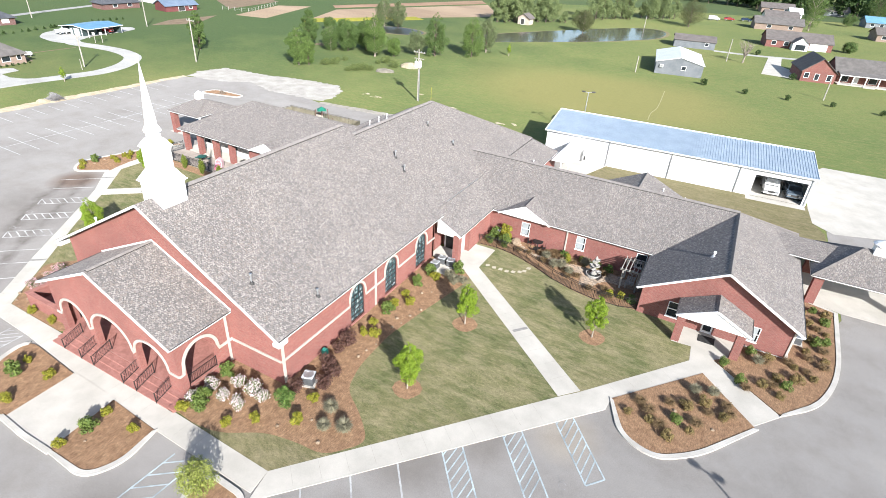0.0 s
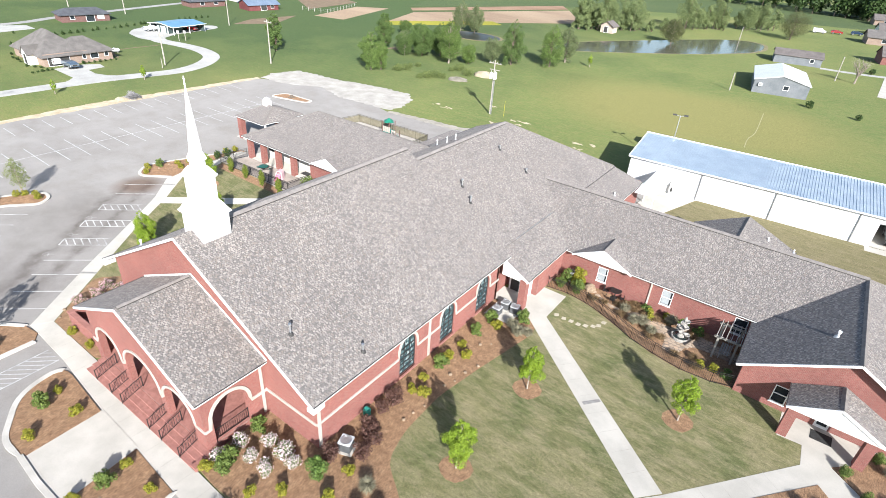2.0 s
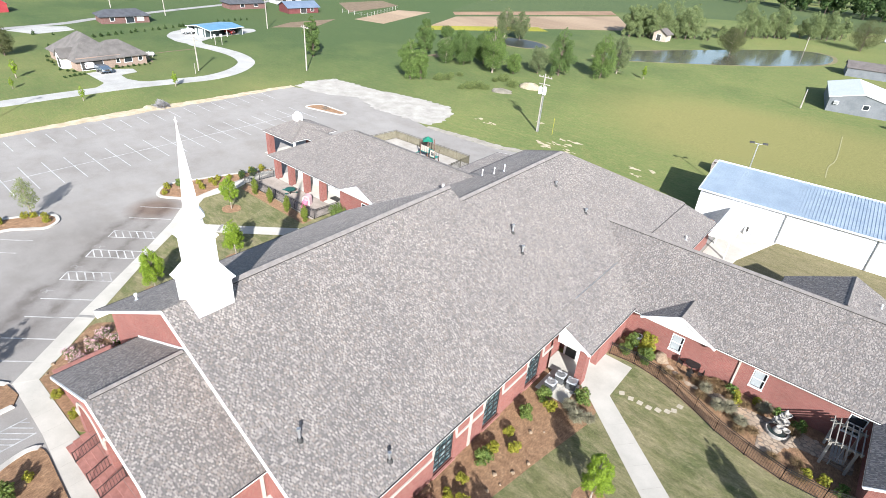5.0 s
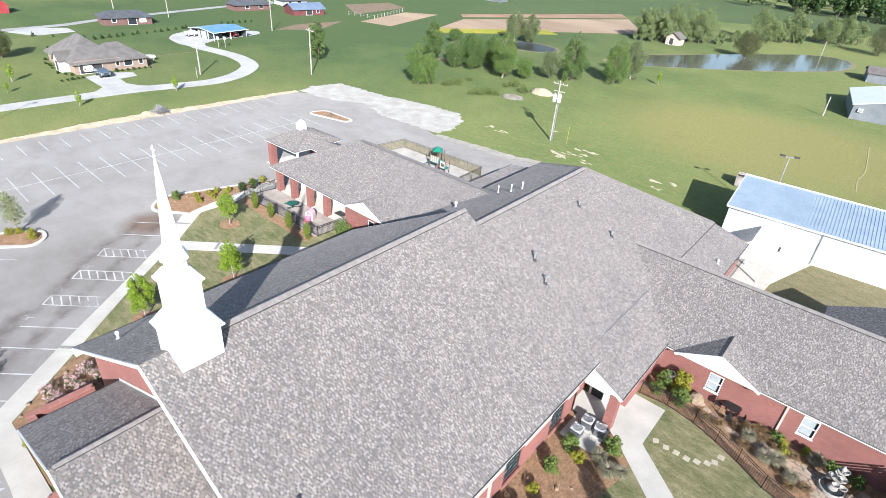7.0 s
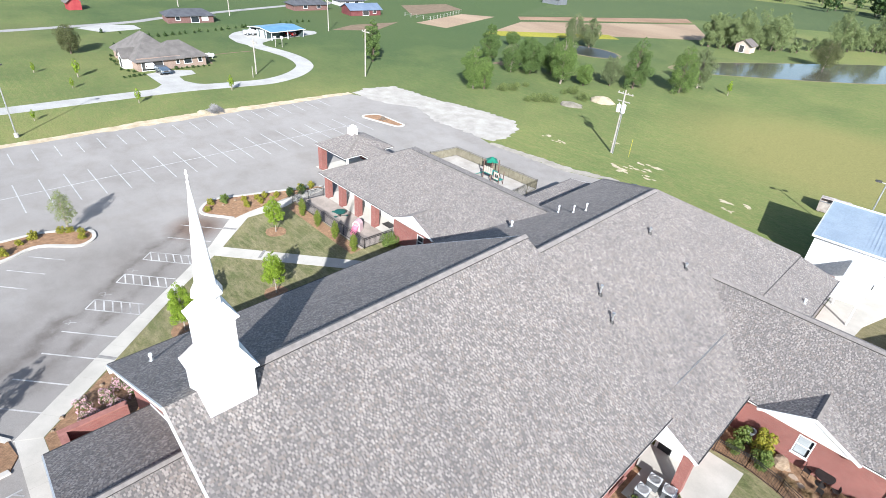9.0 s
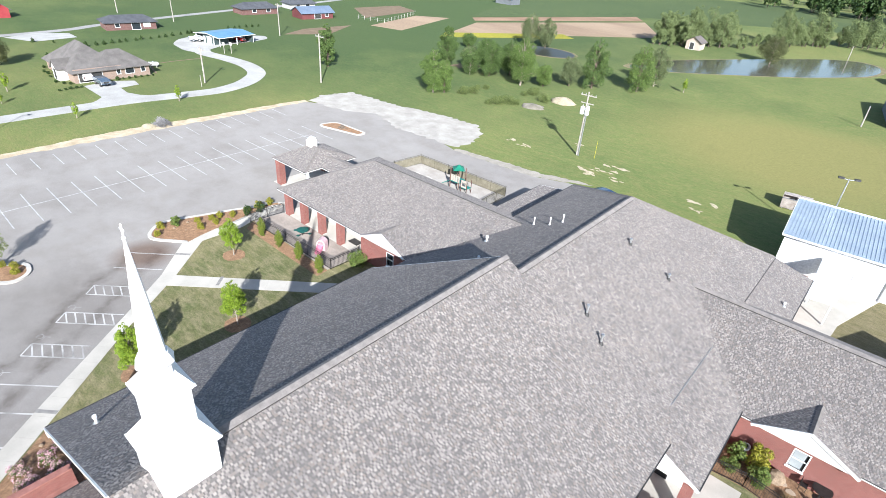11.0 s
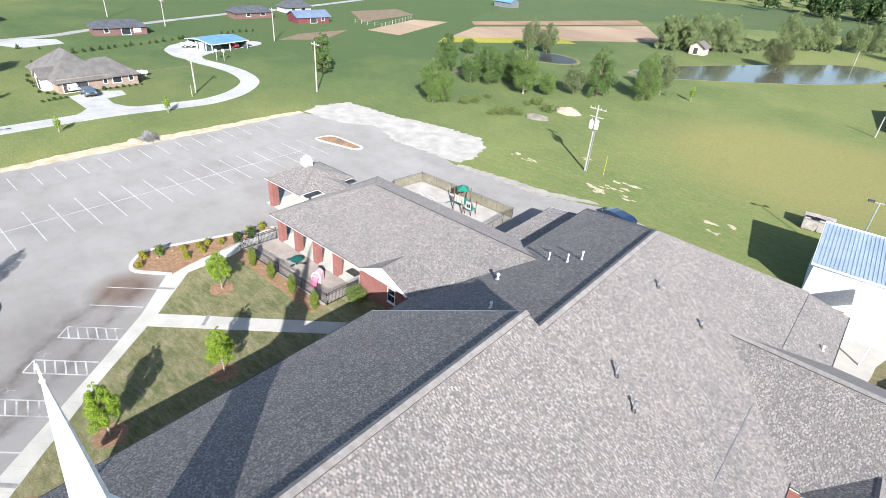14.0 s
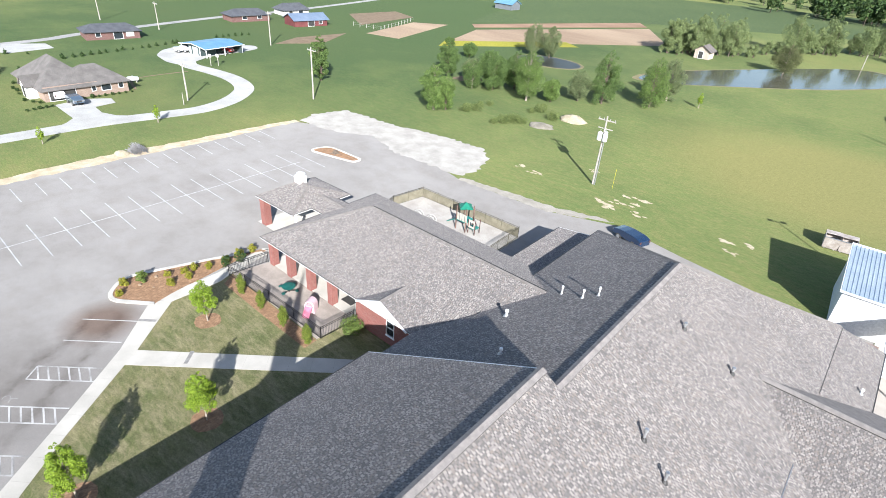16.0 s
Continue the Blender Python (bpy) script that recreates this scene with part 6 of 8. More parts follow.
def patio_chair():
    c = thing("patio_chair", "dark metal patio chair beside the table", "chair", "patio chairs")
    part("seat", Geo().box(-0.22, 0.22, -0.22, 0.22, 0.42, 0.45), IRON, c)
    part("backrest", Geo().box(-0.22, 0.22, 0.19, 0.22, 0.48, 0.9), IRON, c)
    for x in (-0.2, 0.2):
        for y in (-0.2, 0.2):
            part("leg", Geo().box(x - 0.015, x + 0.015, y - 0.015, y + 0.015, 0, 0.42), IRON, c)
    return c


RUST = worn("dark_red_metal", (0.07, 0.025, 0.02), (0.12, 0.05, 0.04), 4.0, 0.6)
ch = patio_chair()
ch.matrix_basis = pose(17.4, 26.9, 0.05, 0, 0, 90) @ Matrix.Scale(0.85, 4)
copy_thing(ch, pose(18.9, 26.7, 0.05, 0, 0, -70) @ Matrix.Scale(0.85, 4))
copy_thing(ch, pose(18.3, 26.0, 0.05, 0, 0, 170) @ Matrix.Scale(0.85, 4))
boulder = thing("boulder", "grey rounded garden boulder in the court", "boulder", at=(16.15, 26.5, 0.05))
boulder.matrix_basis = boulder.matrix_basis @ Matrix.Scale(1.4, 4)
part("rock", Geo().lathe([(0.3, -0.05), (0.36, 0.16), (0.27, 0.34), (0.08, 0.42)], 7), STONE_PALE, boulder)


def fence_run(label, points, height=1.15, spacing=0.13, post_every=2.2, category="fence"):
    """Black iron fence panels along a line: posts, two rails, upright bars."""
    f = thing("iron_fence", label, category)
    for (x0, y0), (x1, y1) in zip(points, points[1:]):
        a, b = Vector((x0, y0, 0)), Vector((x1, y1, 0))
        length = (b - a).length
        d = (b - a) / length
        for z in (0.15, height - 0.2, height - 0.05):
            part("rail", Geo().beam(a + Vector((0, 0, z)), b + Vector((0, 0, z)), 0.028, 0.03), IRON, f)
        n = max(1, round(length / post_every))
        for i in range(n + 1):
            p = a + d * (length * i / n)
            part("post", Geo().box(p.x - 0.019, p.x + 0.019, p.y - 0.019, p.y + 0.019, 0, height + 0.05), IRON, f)
        g = Geo()
        m = int(length / spacing)
        for i in range(1, m):
            p = a + d * (length * i / m)
            g.box(p.x - 0.008, p.x + 0.008, p.y - 0.008, p.y + 0.008, 0.08, height)
        tagged(part("picket_infill", g, IRON, f), kind="stuff")
    return f


fence_run("black iron picket fence that curves round the court garden", [(13.15, 24.46), (14.9, 24.68), (16.7, 24.4), (18.2, 23.87), (19.6, 23.25), (21.16, 22.4), (23.06, 21.8), (25.12, 21.4), (27.2, 21.5), (28.6, 22.0)])
fence_run("black iron fence round the tan patio", [(-29.2, 21.55), (-26.95, 21.7), (-23.8, 21.82), (-20.7, 21.88), (-17.5, 21.92), (-17.4, 24.9)])
fence_run("black iron fence by the patio gate", [(-29.2, 21.55), (-28.9, 25.05)])
IRON_BLACK, IRON = IRON, worn("olive_bronze", (0.07, 0.064, 0.042), (0.13, 0.118, 0.08), 3.0, 0.6)
yard_fence = fence_run("bronze metal fence round the rear play yard", [(-28.7, 38.2), (-29.6, 41.0), (-29.1, 45.15), (-22.5, 45.3), (-16.3, 45.4), (-16.1, 41.6), (-15.9, 38.0)], 1.3)
IRON = IRON_BLACK
SCREEN = worn("tan_fence_mesh", (0.17, 0.155, 0.11), (0.26, 0.235, 0.17), 1.2, 0.9, 20)
for (x0, y0), (x1, y1) in (((-29.6, 41.0), (-29.1, 45.15)), ((-29.1, 45.15), (-22.5, 45.3)), ((-22.5, 45.3), (-16.3, 45.4))):
    part("screen", Geo().beam((x0, y0, 0.63), (x1, y1, 0.63), 0.012, 1.0), SCREEN, yard_fence)


# air conditioning units
CASE_TOP = worn("pale_casing_top", (0.52, 0.54, 0.55), (0.62, 0.64, 0.65), 2.0, 0.5)
def condenser(label, group="air conditioners"):
    c = thing("air_conditioner", label, "air conditioner", group)
    part("casing", Geo().prism(rounded(rect(-0.36, 0.36, -0.36, 0.36), 0.06), 0.06, 0.68), GREY_METAL, c)
    part("pad", Geo().box(-0.5, 0.5, -0.5, 0.5, 0, 0.06), CONCRETE, c)
    part("top_panel", Geo().prism(rounded(rect(-0.38, 0.38, -0.38, 0.38), 0.07), 0.66, 0.685), CASE_TOP, c)
    part("fan_guard", Geo().lathe([(0.33, 0.681), (0.33, 0.72), (0.28, 0.73), (0.28, 0.7)], 20), STEEL, c)
    part("fan", Geo().lathe([(0.27, 0.684), (0.27, 0.692)], 20), FLASHING, c)
    for i in range(4):
        a = math.pi * i / 4
        part("guard_wire", Geo().beam((-0.3 * math.cos(a), -0.3 * math.sin(a), 0.725), (0.3 * math.cos(a), 0.3 * math.sin(a), 0.725), 0.008, 0.008), STEEL, c)
    return c


GREY_METAL = worn("grey_casing", (0.065, 0.07, 0.075), (0.12, 0.125, 0.13), 2.0, 0.5)
ac = condenser("grey air-conditioning condenser beside the brick wall")
ac.matrix_basis = pose(11.8, 1.75, 0.05, 0, 0, 20)
for x, y, a in ((11.75, 18.35, 0), (11.9, 19.4, 5), (12.75, 19.4, 10), (40.1, 24.5, 0)):
    copy_thing(ac, pose(x, y, 0.065, 0, 0, a) @ Matrix.Scale(0.9, 4))
reel = thing("hose_reel", "teal green garden hose reel by the wall", "hose reel", at=(11.0, 4.3, 0.05))
reel.matrix_basis = reel.matrix_basis @ Matrix.Scale(0.8, 4)
TEAL = worn("teal_plastic", (0.02, 0.20, 0.16), (0.04, 0.28, 0.22), 4.0, 0.4)
part("drum", Geo().tube((-0.16, 0, 0.55), (0.16, 0, 0.55), 0.24, n=16), TEAL, reel)
part("stand", Geo().box(-0.2, -0.16, -0.2, 0.2, 0, 0.6).box(0.16, 0.2, -0.2, 0.2, 0, 0.6), TEAL, reel)

# patio things
DARK_TEAL = worn("dark_teal_plastic", (0.012, 0.10, 0.085), (0.02, 0.15, 0.125), 4.0, 0.4)
umb = thing("picnic_table", "round green picnic table with attached seats on the patio", "picnic table", at=(-23.9, 23.7, 0.06))
part("tabletop", Geo().lathe([(0.68, 0.68), (0.7, 0.74), (0.1, 0.76)], 20), DARK_TEAL, umb)
part("pedestal", Geo().tube((0, 0, 0), (0, 0, 0.7), 0.06), IRON, umb)
for i in range(4):
    a = math.pi / 2 * i + 0.4
    part("seat", Geo().lathe([(0.2, 0.42), (0.2, 0.46)], 12, (math.cos(a), math.sin(a), 0)), DARK_TEAL, umb)
    part("seat_arm", Geo().beam((0, 0, 0.2), (math.cos(a), math.sin(a), 0.42), 0.05, 0.05), IRON, umb)
PINK = worn("pink_plastic", (0.55, 0.16, 0.24), (0.68, 0.26, 0.34), 3.0, 0.4)
LIGHT_PINK = worn("pale_pink_plastic", (0.62, 0.42, 0.46), (0.72, 0.52, 0.55), 3.0, 0.4)
ph = thing("play_slide", "pink plastic toddler climber and slide on the patio", "play slide", at=(-20.7, 23.5, 0.06), turn=30)
part("tower", Geo().box(-0.5, 0.5, -0.45, 0.45, 0, 0.75), LIGHT_PINK, ph)
part("arch", Geo().wall((-0.5, -0.45, 0.75), X, [(0, 0), (1, 0)] + arc(0.5, 0.0, 0.5, 0, 180, 10, 0.6)[1:-1], [arch_hole(0.5, 0.3, 0.02, 0.2, 0.25, 8)], 0.9), LIGHT_PINK, ph)
part("slide", Geo().slab([(-0.3, -0.45, 0.72), (0.3, -0.45, 0.72), (0.3, -1.4, 0.1), (-0.3, -1.4, 0.1)], 0.06), PINK, ph)
for x in (-0.33, 0.33):
    part("slide_side", Geo().beam((x, -0.45, 0.82), (x, -1.4, 0.18), 0.05, 0.14), PINK, ph)
umb.matrix_basis = umb.matrix_basis @ Matrix.Scale(0.78, 4)
ph.matrix_basis = ph.matrix_basis @ Matrix.Scale(0.8, 4)
mat_ob = thing("doormat", "dark rubber mat on the covered walk", "mat", at=(-19.6, 26.4, 0.122))
part("mat", Geo().box(-0.6, 0.6, -0.4, 0.4, 0, 0.02), FLASHING, mat_ob)

# play structure
GREEN_ROOF = worn("green_metal_roof", (0.01, 0.16, 0.10), (0.02, 0.22, 0.14), 2.0, 0.45)
TAN_PLASTIC = worn("tan_plastic", (0.50, 0.45, 0.38), (0.60, 0.55, 0.47), 2.0, 0.5)
BROWN_POST = worn("brown_post", (0.13, 0.075, 0.06), (0.20, 0.12, 0.095), 3.0, 0.6)
SHEET_TAN = worn("pale_tube_paint", (0.52, 0.49, 0.44), (0.62, 0.59, 0.54), 2.0, 0.5)
ps = thing("play_structure", "playground tower with a green pyramid roof and slides", "playground", at=(-21.2, 42.85, 0.06))
for x in (-0.75, 0.75):
    for y in (-0.75, 0.75):
        part("post", Geo().tube((x, y, 0), (x, y, 2.7), 0.075), BROWN_POST, ps)
part("deck", Geo().box(-0.8, 0.8, -0.8, 0.8, 1.1, 1.18), TEAL, ps)
part("roof", Geo().lathe([(1.1, 2.55), (1.1, 2.6), (0.05, 3.1)], 4), GREEN_ROOF, ps)
for i in range(4):
    x = -0.6 + 0.4 * i
    part("panel", Geo().box(x, x + 0.3, -0.82, -0.76, 1.2, 2.0), TAN_PLASTIC, ps)
part("slide", Geo().slab([(-0.8, -0.3, 1.1), (-0.8, 0.3, 1.1), (-2.6, 0.3, 0.15), (-2.6, -0.3, 0.15)], 0.08), TEAL, ps)
part("platform", Geo().box(1.0, 2.0, -0.5, 0.5, 0.6, 0.66), TEAL, ps)
part("wall_panel", Geo().wall((1.0, -0.52, 0), X, rect(0, 1.0, 0.7, 1.6), [rect(0.2, 0.8, 0.9, 1.35)], 0.05), TAN_PLASTIC, ps)
for x in (1.0, 2.0):
    for y in (-0.5, 0.5):
        part("post", Geo().tube((x, y, 0), (x, y, 1.6), 0.05), RUST, ps)

ps.matrix_basis = ps.matrix_basis @ Matrix.Diagonal((0.82, 0.82, 0.95, 1.0))

for x, y in ((-26.0, 41.1), (-24.3, 41.2)):
    hoop = thing("arch_climber", "low pale metal arch climber in the play yard", "climber", "arch climbers", at=(x, y, 0.06), turn=15)
    curve = [Vector((0.62 * math.cos(a * 0.2618), 0, 0.85 * math.sin(a * 0.2618))) for a in range(13)]
    for off in (-0.22, 0.22):
        side = Vector((0, off, 0))
        g = Geo()
        for a, b in zip(curve, curve[1:]):
            g.tube(a + side, b + side, 0.028, n=6)
        part("hoop", g, SHEET_TAN, hoop)
    for k in (2, 4, 6, 8, 10):
        part("rung", Geo().tube(curve[k] - Vector((0, 0.22, 0)), curve[k] + Vector((0, 0.22, 0)), 0.02, n=6), SHEET_TAN, hoop)

# ---- metal shed ----
PALE_ROOF = worn("pale_blue_metal", (0.42, 0.50, 0.575), (0.52, 0.60, 0.665), 0.6, 0.35, metallic=0.35, relief=0.02)
SHEET = worn("white_sheet_metal", (0.74, 0.75, 0.75), (0.80, 0.81, 0.81), 0.5, 0.45, relief=0.03)
mb = thing("metal_shed", "long white metal shed with a pale blue ribbed roof", "shed", at=(9.8, 52.6, 0), turn=3.9)
SL, SD = 32.0, 7.6
part("wall", Geo().wall((0, 0, 0), X, rect(0, SL, 0, 3.5), [rect(25.9, 31.5, 0.02, 2.75)], 0.15), SHEET, mb)
part("wall", Geo().wall((0, SD - 0.15, 0), (0, -1, 0), [(0, 0), (SD - 0.3, 0), (SD - 0.3, 3.5), (0, 4.35)], [], 0.15), SHEET, mb)
part("wall", Geo().wall((SL, 0.15, 0), Y, [(0, 0), (SD - 0.3, 0), (SD - 0.3, 4.35), (0, 3.5)], [], 0.15), SHEET, mb)
part("wall", Geo().wall((SL, SD, 0), (-1, 0, 0), rect(0, SL, 0, 4.35), [], 0.15), SHEET, mb)
part("inner_wall", Geo().box(25.4, 25.55, 0.2, SD - 0.2, 0, 3.4), SHEET, mb)
part("floor", Geo().box(25.6, SL - 0.2, 0.16, SD - 0.2, -0.05, 0.05), CONCRETE, mb)
roof_s = part("roof", Geo().slab([(-0.25, -0.3, 3.6), (SL + 0.25, -0.3, 3.6), (SL + 0.25, SD + 0.1, 4.5), (-0.25, SD + 0.1, 4.5)], 0.05), PALE_ROOF, mb)
for i in range(107):
    x = -0.15 + 0.303 * i
    part("rib", Geo().beam((x, -0.3, 3.615), (x, SD + 0.05, 4.512), 0.035, 0.04), PALE_ROOF, roof_s)
part("apron", Geo().box(25.5, 31.9, -1.3, 0.0, -0.1, 0.045), CONCRETE, mb)
part("gutter", Geo().beam((-0.25, -0.38, 3.53), (SL + 0.25, -0.38, 3.53), 0.14, 0.14), SHEET, mb)
part("ridge_trim", Geo().beam((-0.25, SD + 0.15, 4.5), (SL + 0.25, SD + 0.15, 4.5), 0.16, 0.16), SHEET, mb)
for x in (-0.25, SL + 0.25):
    part("gable_trim", Geo().beam((x, -0.3, 3.6), (x, SD + 0.1, 4.5), 0.05, 0.16), SHEET, mb)
for a in (8.4, 16.2, 24.1, 31.8):
    part("downspout", Geo().beam((a, -0.07, 0.05), (a, -0.07, 3.45), 0.1, 0.08), STEEL, mb)
part("trim", Geo().wall((0, -0.02, 0), X, rect(25.75, 31.65, 0.02, 2.9), [rect(25.9, 31.5, 0, 2.75)], 0.03), SHEET, mb)
sd = part("side_door", Geo().wall((5.2, -0.05, 0), X, rect(0, 0.85, 0.05, 1.85), [rect(0.08, 0.77, 0.13, 1.77)], 0.06), STEEL, mb)
part("panel", Geo().box(5.28, 5.97, -0.09, -0.05, 0.13, 1.77), SHEET, sd)
# Small dark rectangle added low on the door panel.
part("door_dark_patch", Geo().box(5.4, 5.65, -0.11, -0.091, 0.3, 0.85), FLASHING, sd)
awning = thing("covered_walkway", "white metal canopy between the church and the shed", "canopy")
part("canopy", Geo().slab([(13.45, 43.8, 2.72), (15.4, 44.6, 2.5), (15.4, 52.75, 2.35), (13.2, 52.65, 2.45)], 0.12), SHEET, awning)
for x, y in ((15.2, 45.4), (15.2, 52.6), (13.6, 48.0)):
    part("post", Geo().box(x - 0.06, x + 0.06, y - 0.06, y + 0.06, 0, 2.3), SHEET, awning)


def skip_bin(at, turn):
    """An open sheet-metal bin on skids, walls thin and flared."""
    c = thing("skip_bin", "open rust-stained grey metal bin behind the shed", "bin", "metal bins", at=at, turn=turn)
    part("skid", Geo().box(-0.5, -0.38, -0.7, 0.7, 0, 0.12), STEEL, c)
    part("skid", Geo().box(0.38, 0.5, -0.7, 0.7, 0, 0.12), STEEL, c)
    lo = [(-0.68, -0.8), (0.68, -0.8), (0.68, 0.8), (-0.68, 0.8)]
    hi = [(-0.75, -1.0), (0.75, -1.0), (0.75, 1.0), (-0.75, 1.0)]
    vs = [(x, y, 0.12) for x, y in lo] + [(x, y, 1.4) for x, y in hi] + [(x * 0.9, y * 0.9, 0.2) for x, y in lo] + [(x * 0.94, y * 0.94, 1.4) for x, y in hi]
    fs = [(3, 2, 1, 0)]
    for i in range(4):
        j = (i + 1) % 4
        fs += [(i, j, 4 + j, 4 + i), (4 + i, 4 + j, 12 + j, 12 + i), (12 + i, 12 + j, 8 + j, 8 + i)]
    part("bin_body", Geo().add(vs, fs), worn("stained_bin", (0.30, 0.25, 0.215), (0.50, 0.45, 0.41), 1.5, 0.7, 8), c)
    # Dark slab stands in for the shade inside the open bin.
    part("dark_fill", Geo().slab([(-0.6, -0.72, 0.75), (0.6, -0.72, 0.68), (0.6, 0.72, 0.62), (-0.6, 0.72, 0.72)], 0.5), FLASHING, c)
    part("lid", Geo().slab([(-0.74, 0.1, 1.42), (0.74, 0.1, 1.46), (0.74, 1.0, 1.48), (-0.74, 1.0, 1.44)], 0.04), worn("bin_lid", (0.36, 0.30, 0.26), (0.55, 0.49, 0.45), 1.5, 0.7, 8), c)
    part("rim", Geo().beam((-0.75, -1.02, 1.38), (0.75, -1.02, 1.38), 0.05, 0.08), STEEL, c)


skip_bin((7.5, 69.1, 0), 6)
skip_bin((8.95, 69.25, 0), 6)


# ---- vehicles ----
def car(name, label, at, turn, paint, length=4.7, width=1.85, height=1.65, kind="suv"):
    """A body lofted from a side profile, with glass, wheels and lamps; the nose points to +x."""
    c = thing(name, label, "car", at=at, turn=turn)
    h, w = length / 2, width / 2
    if kind == "pickup":
        prof = [(-h, 0.45), (-h, 1.05), (-0.35, 1.08), (-0.2, height), (0.9, height), (1.35, 1.12), (h - 0.1, 1.0), (h, 0.5)]
        glass = [(-0.28, 1.12), (-0.16, height - 0.08), (0.86, height - 0.08), (1.25, 1.14)]
    elif kind == "van":
        prof = [(-h, 0.4), (-h, height), (h - 1.6, height), (h - 0.95, 1.2), (h - 0.1, 1.05), (h, 0.45)]
        glass = [(h - 2.4, 1.2), (h - 2.4, height - 0.15), (h - 1.65, height - 0.15), (h - 1.1, 1.2)]
    else:
        prof = [(-h, 0.45), (-h + 0.02, 1.0), (-h + 0.45, height - 0.05), (-h + 0.9, height), (0.35, height - 0.02), (1.15, 1.08), (h - 0.15, 0.95), (h, 0.5)]
        glass = [(-h + 0.35, 1.05), (-h + 0.62, height - 0.12), (0.3, height - 0.12), (0.98, 1.08)]
    n = len(prof)
    g = Geo()
    rows = []
    for y, s in ((-w, 0.93), (-w * 0.93, 1.0), (w * 0.93, 1.0), (w, 0.93)):
        rows.append([(x * (0.985 if s < 1 else 1), y * (0.86 if z > 1.2 else 1.0), 0.3 + (z - 0.3) * (0.985 if s < 1 else 1)) for x, z in prof])
    vs = [p for row in rows for p in row]
    fs = []
    for k in range(3):
        fs += [(k * n + i, k * n + (i + 1) % n, (k + 1) * n + (i + 1) % n, (k + 1) * n + i) for i in range(n)]
    fs += [tuple(range(n))[::-1], tuple(range(3 * n, 4 * n))]
    part("body", g.add(vs, fs), paint, c)
    for sgn in (-1, 1):
        y = sgn * (w * 0.865)
        vs = [(x, y + sgn * (0.02 if z > 1.2 else w * 0.13), z) for x, z in glass]
        part("side_window", Geo().add(vs + [(x, yy - sgn * 0.05, z) for x, yy, z in vs], [(0, 1, 2, 3), (7, 6, 5, 4), (0, 4, 5, 1), (1, 5, 6, 2), (2, 6, 7, 3), (3, 7, 4, 0)]), GLASS, c)
    a, b = Vector((glass[3][0] + 0.16, 0, glass[3][1])), Vector((glass[2][0] + 0.12, 0, glass[2][1]))
    part("windscreen", Geo().add([(a.x, -w * 0.8, a.z), (a.x, w * 0.8, a.z), (b.x, w * 0.72, b.z), (b.x, -w * 0.72, b.z), (a.x - 0.1, -w * 0.8, a.z), (a.x - 0.1, w * 0.8, a.z), (b.x - 0.1, w * 0.72, b.z), (b.x - 0.1, -w * 0.72, b.z)],
                                 [(0, 1, 2, 3), (7, 6, 5, 4), (0, 4, 5, 1), (1, 5, 6, 2), (2, 6, 7, 3), (3, 7, 4, 0)]), GLASS, c)
    for x in (-h + 0.85, h - 0.9):
        for sgn in (-1, 1):
            wh = part("wheel", Geo().tube((x, sgn * (w - 0.2), 0.34), (x, sgn * (w + 0.01), 0.34), 0.34, n=16), FLASHING, c)
            part("rim", Geo().tube((x, sgn * (w + 0.005), 0.34), (x, sgn * (w + 0.025), 0.34), 0.2, n=12), STEEL, wh)
    for sgn in (-1, 1):
        part("headlight", Geo().box(h - 0.06, h + 0.02, sgn * w * 0.72 - 0.18, sgn * w * 0.72 + 0.18, 0.68, 0.84), STEEL, c)
        part("tail_light", Geo().box(-h - 0.015, -h + 0.05, sgn * w * 0.85 - 0.09, sgn * w * 0.85 + 0.09, 0.75, 1.0), RUST, c)
    part("grille", Geo().box(h - 0.03, h + 0.015, -w * 0.45, w * 0.45, 0.6, 0.85), FLASHING, c)
    return c


def paint(name, c):
    m, nt, b = material(name, 0.25)
    nt.links.new(ramp(nt, noise_tex(nt, 3.0), [(0.3, c), (0.7, tuple(v * 1.1 for v in c))]), b.inputs["Base Color"])
    b.inputs["Coat Weight"].default_value = 0.6
    return m


PAINT_NAVY, PAINT_WHITE, PAINT_RED, PAINT_BLUEGREY = paint("navy_paint", (0.012, 0.03, 0.07)), paint("white_car_paint", (0.7, 0.7, 0.7)), paint("red_paint", (0.3, 0.03, 0.03)), paint("blue_grey_paint", (0.085, 0.115, 0.15))
car("van", "white van parked in the open bay of the shed", (37.75, 57.4, 0.05), -86, PAINT_WHITE, 4.6, 1.7, 1.85, "van")
car("pickup_truck", "blue-grey pickup parked in the open bay of the shed", (40.25, 57.6, 0.05), -86, PAINT_BLUEGREY, 4.7, 1.7, 1.6, "pickup")
car("car", "dark blue car parked behind the church", (-8.0, 53.5, 0.012), 160, PAINT_NAVY, 3.7, 1.5, 1.2)
# ---- poles ----
WOOD_POLE = worn("pole_wood", (0.31, 0.285, 0.25), (0.43, 0.40, 0.36), 2.0, 0.9)


def lamp_post(label, x, y, h, heads=2, turn=0.0):
    p = thing("lamp_post", label, "lamp post", at=(x, y, 0), turn=turn)
    part("pole", Geo().tube((0, 0, 0), (0, 0, h), 0.09, 0.06, 10), STEEL, p)
    part("base", Geo().tube((0, 0, 0), (0, 0, 0.5), 0.25, n=12), CONCRETE, p)
    for s in ((-1, 1) if heads == 2 else (1,)):
        part("arm", Geo().beam((0, 0, h - 0.1), (s * 0.6, 0, h), 0.06, 0.06), STEEL, p)
        part("lamp_head", Geo().box(min(s * 0.45, s * 0.95), max(s * 0.45, s * 0.95), -0.17, 0.17, h - 0.05, h + 0.1), FLASHING, p)
    return p


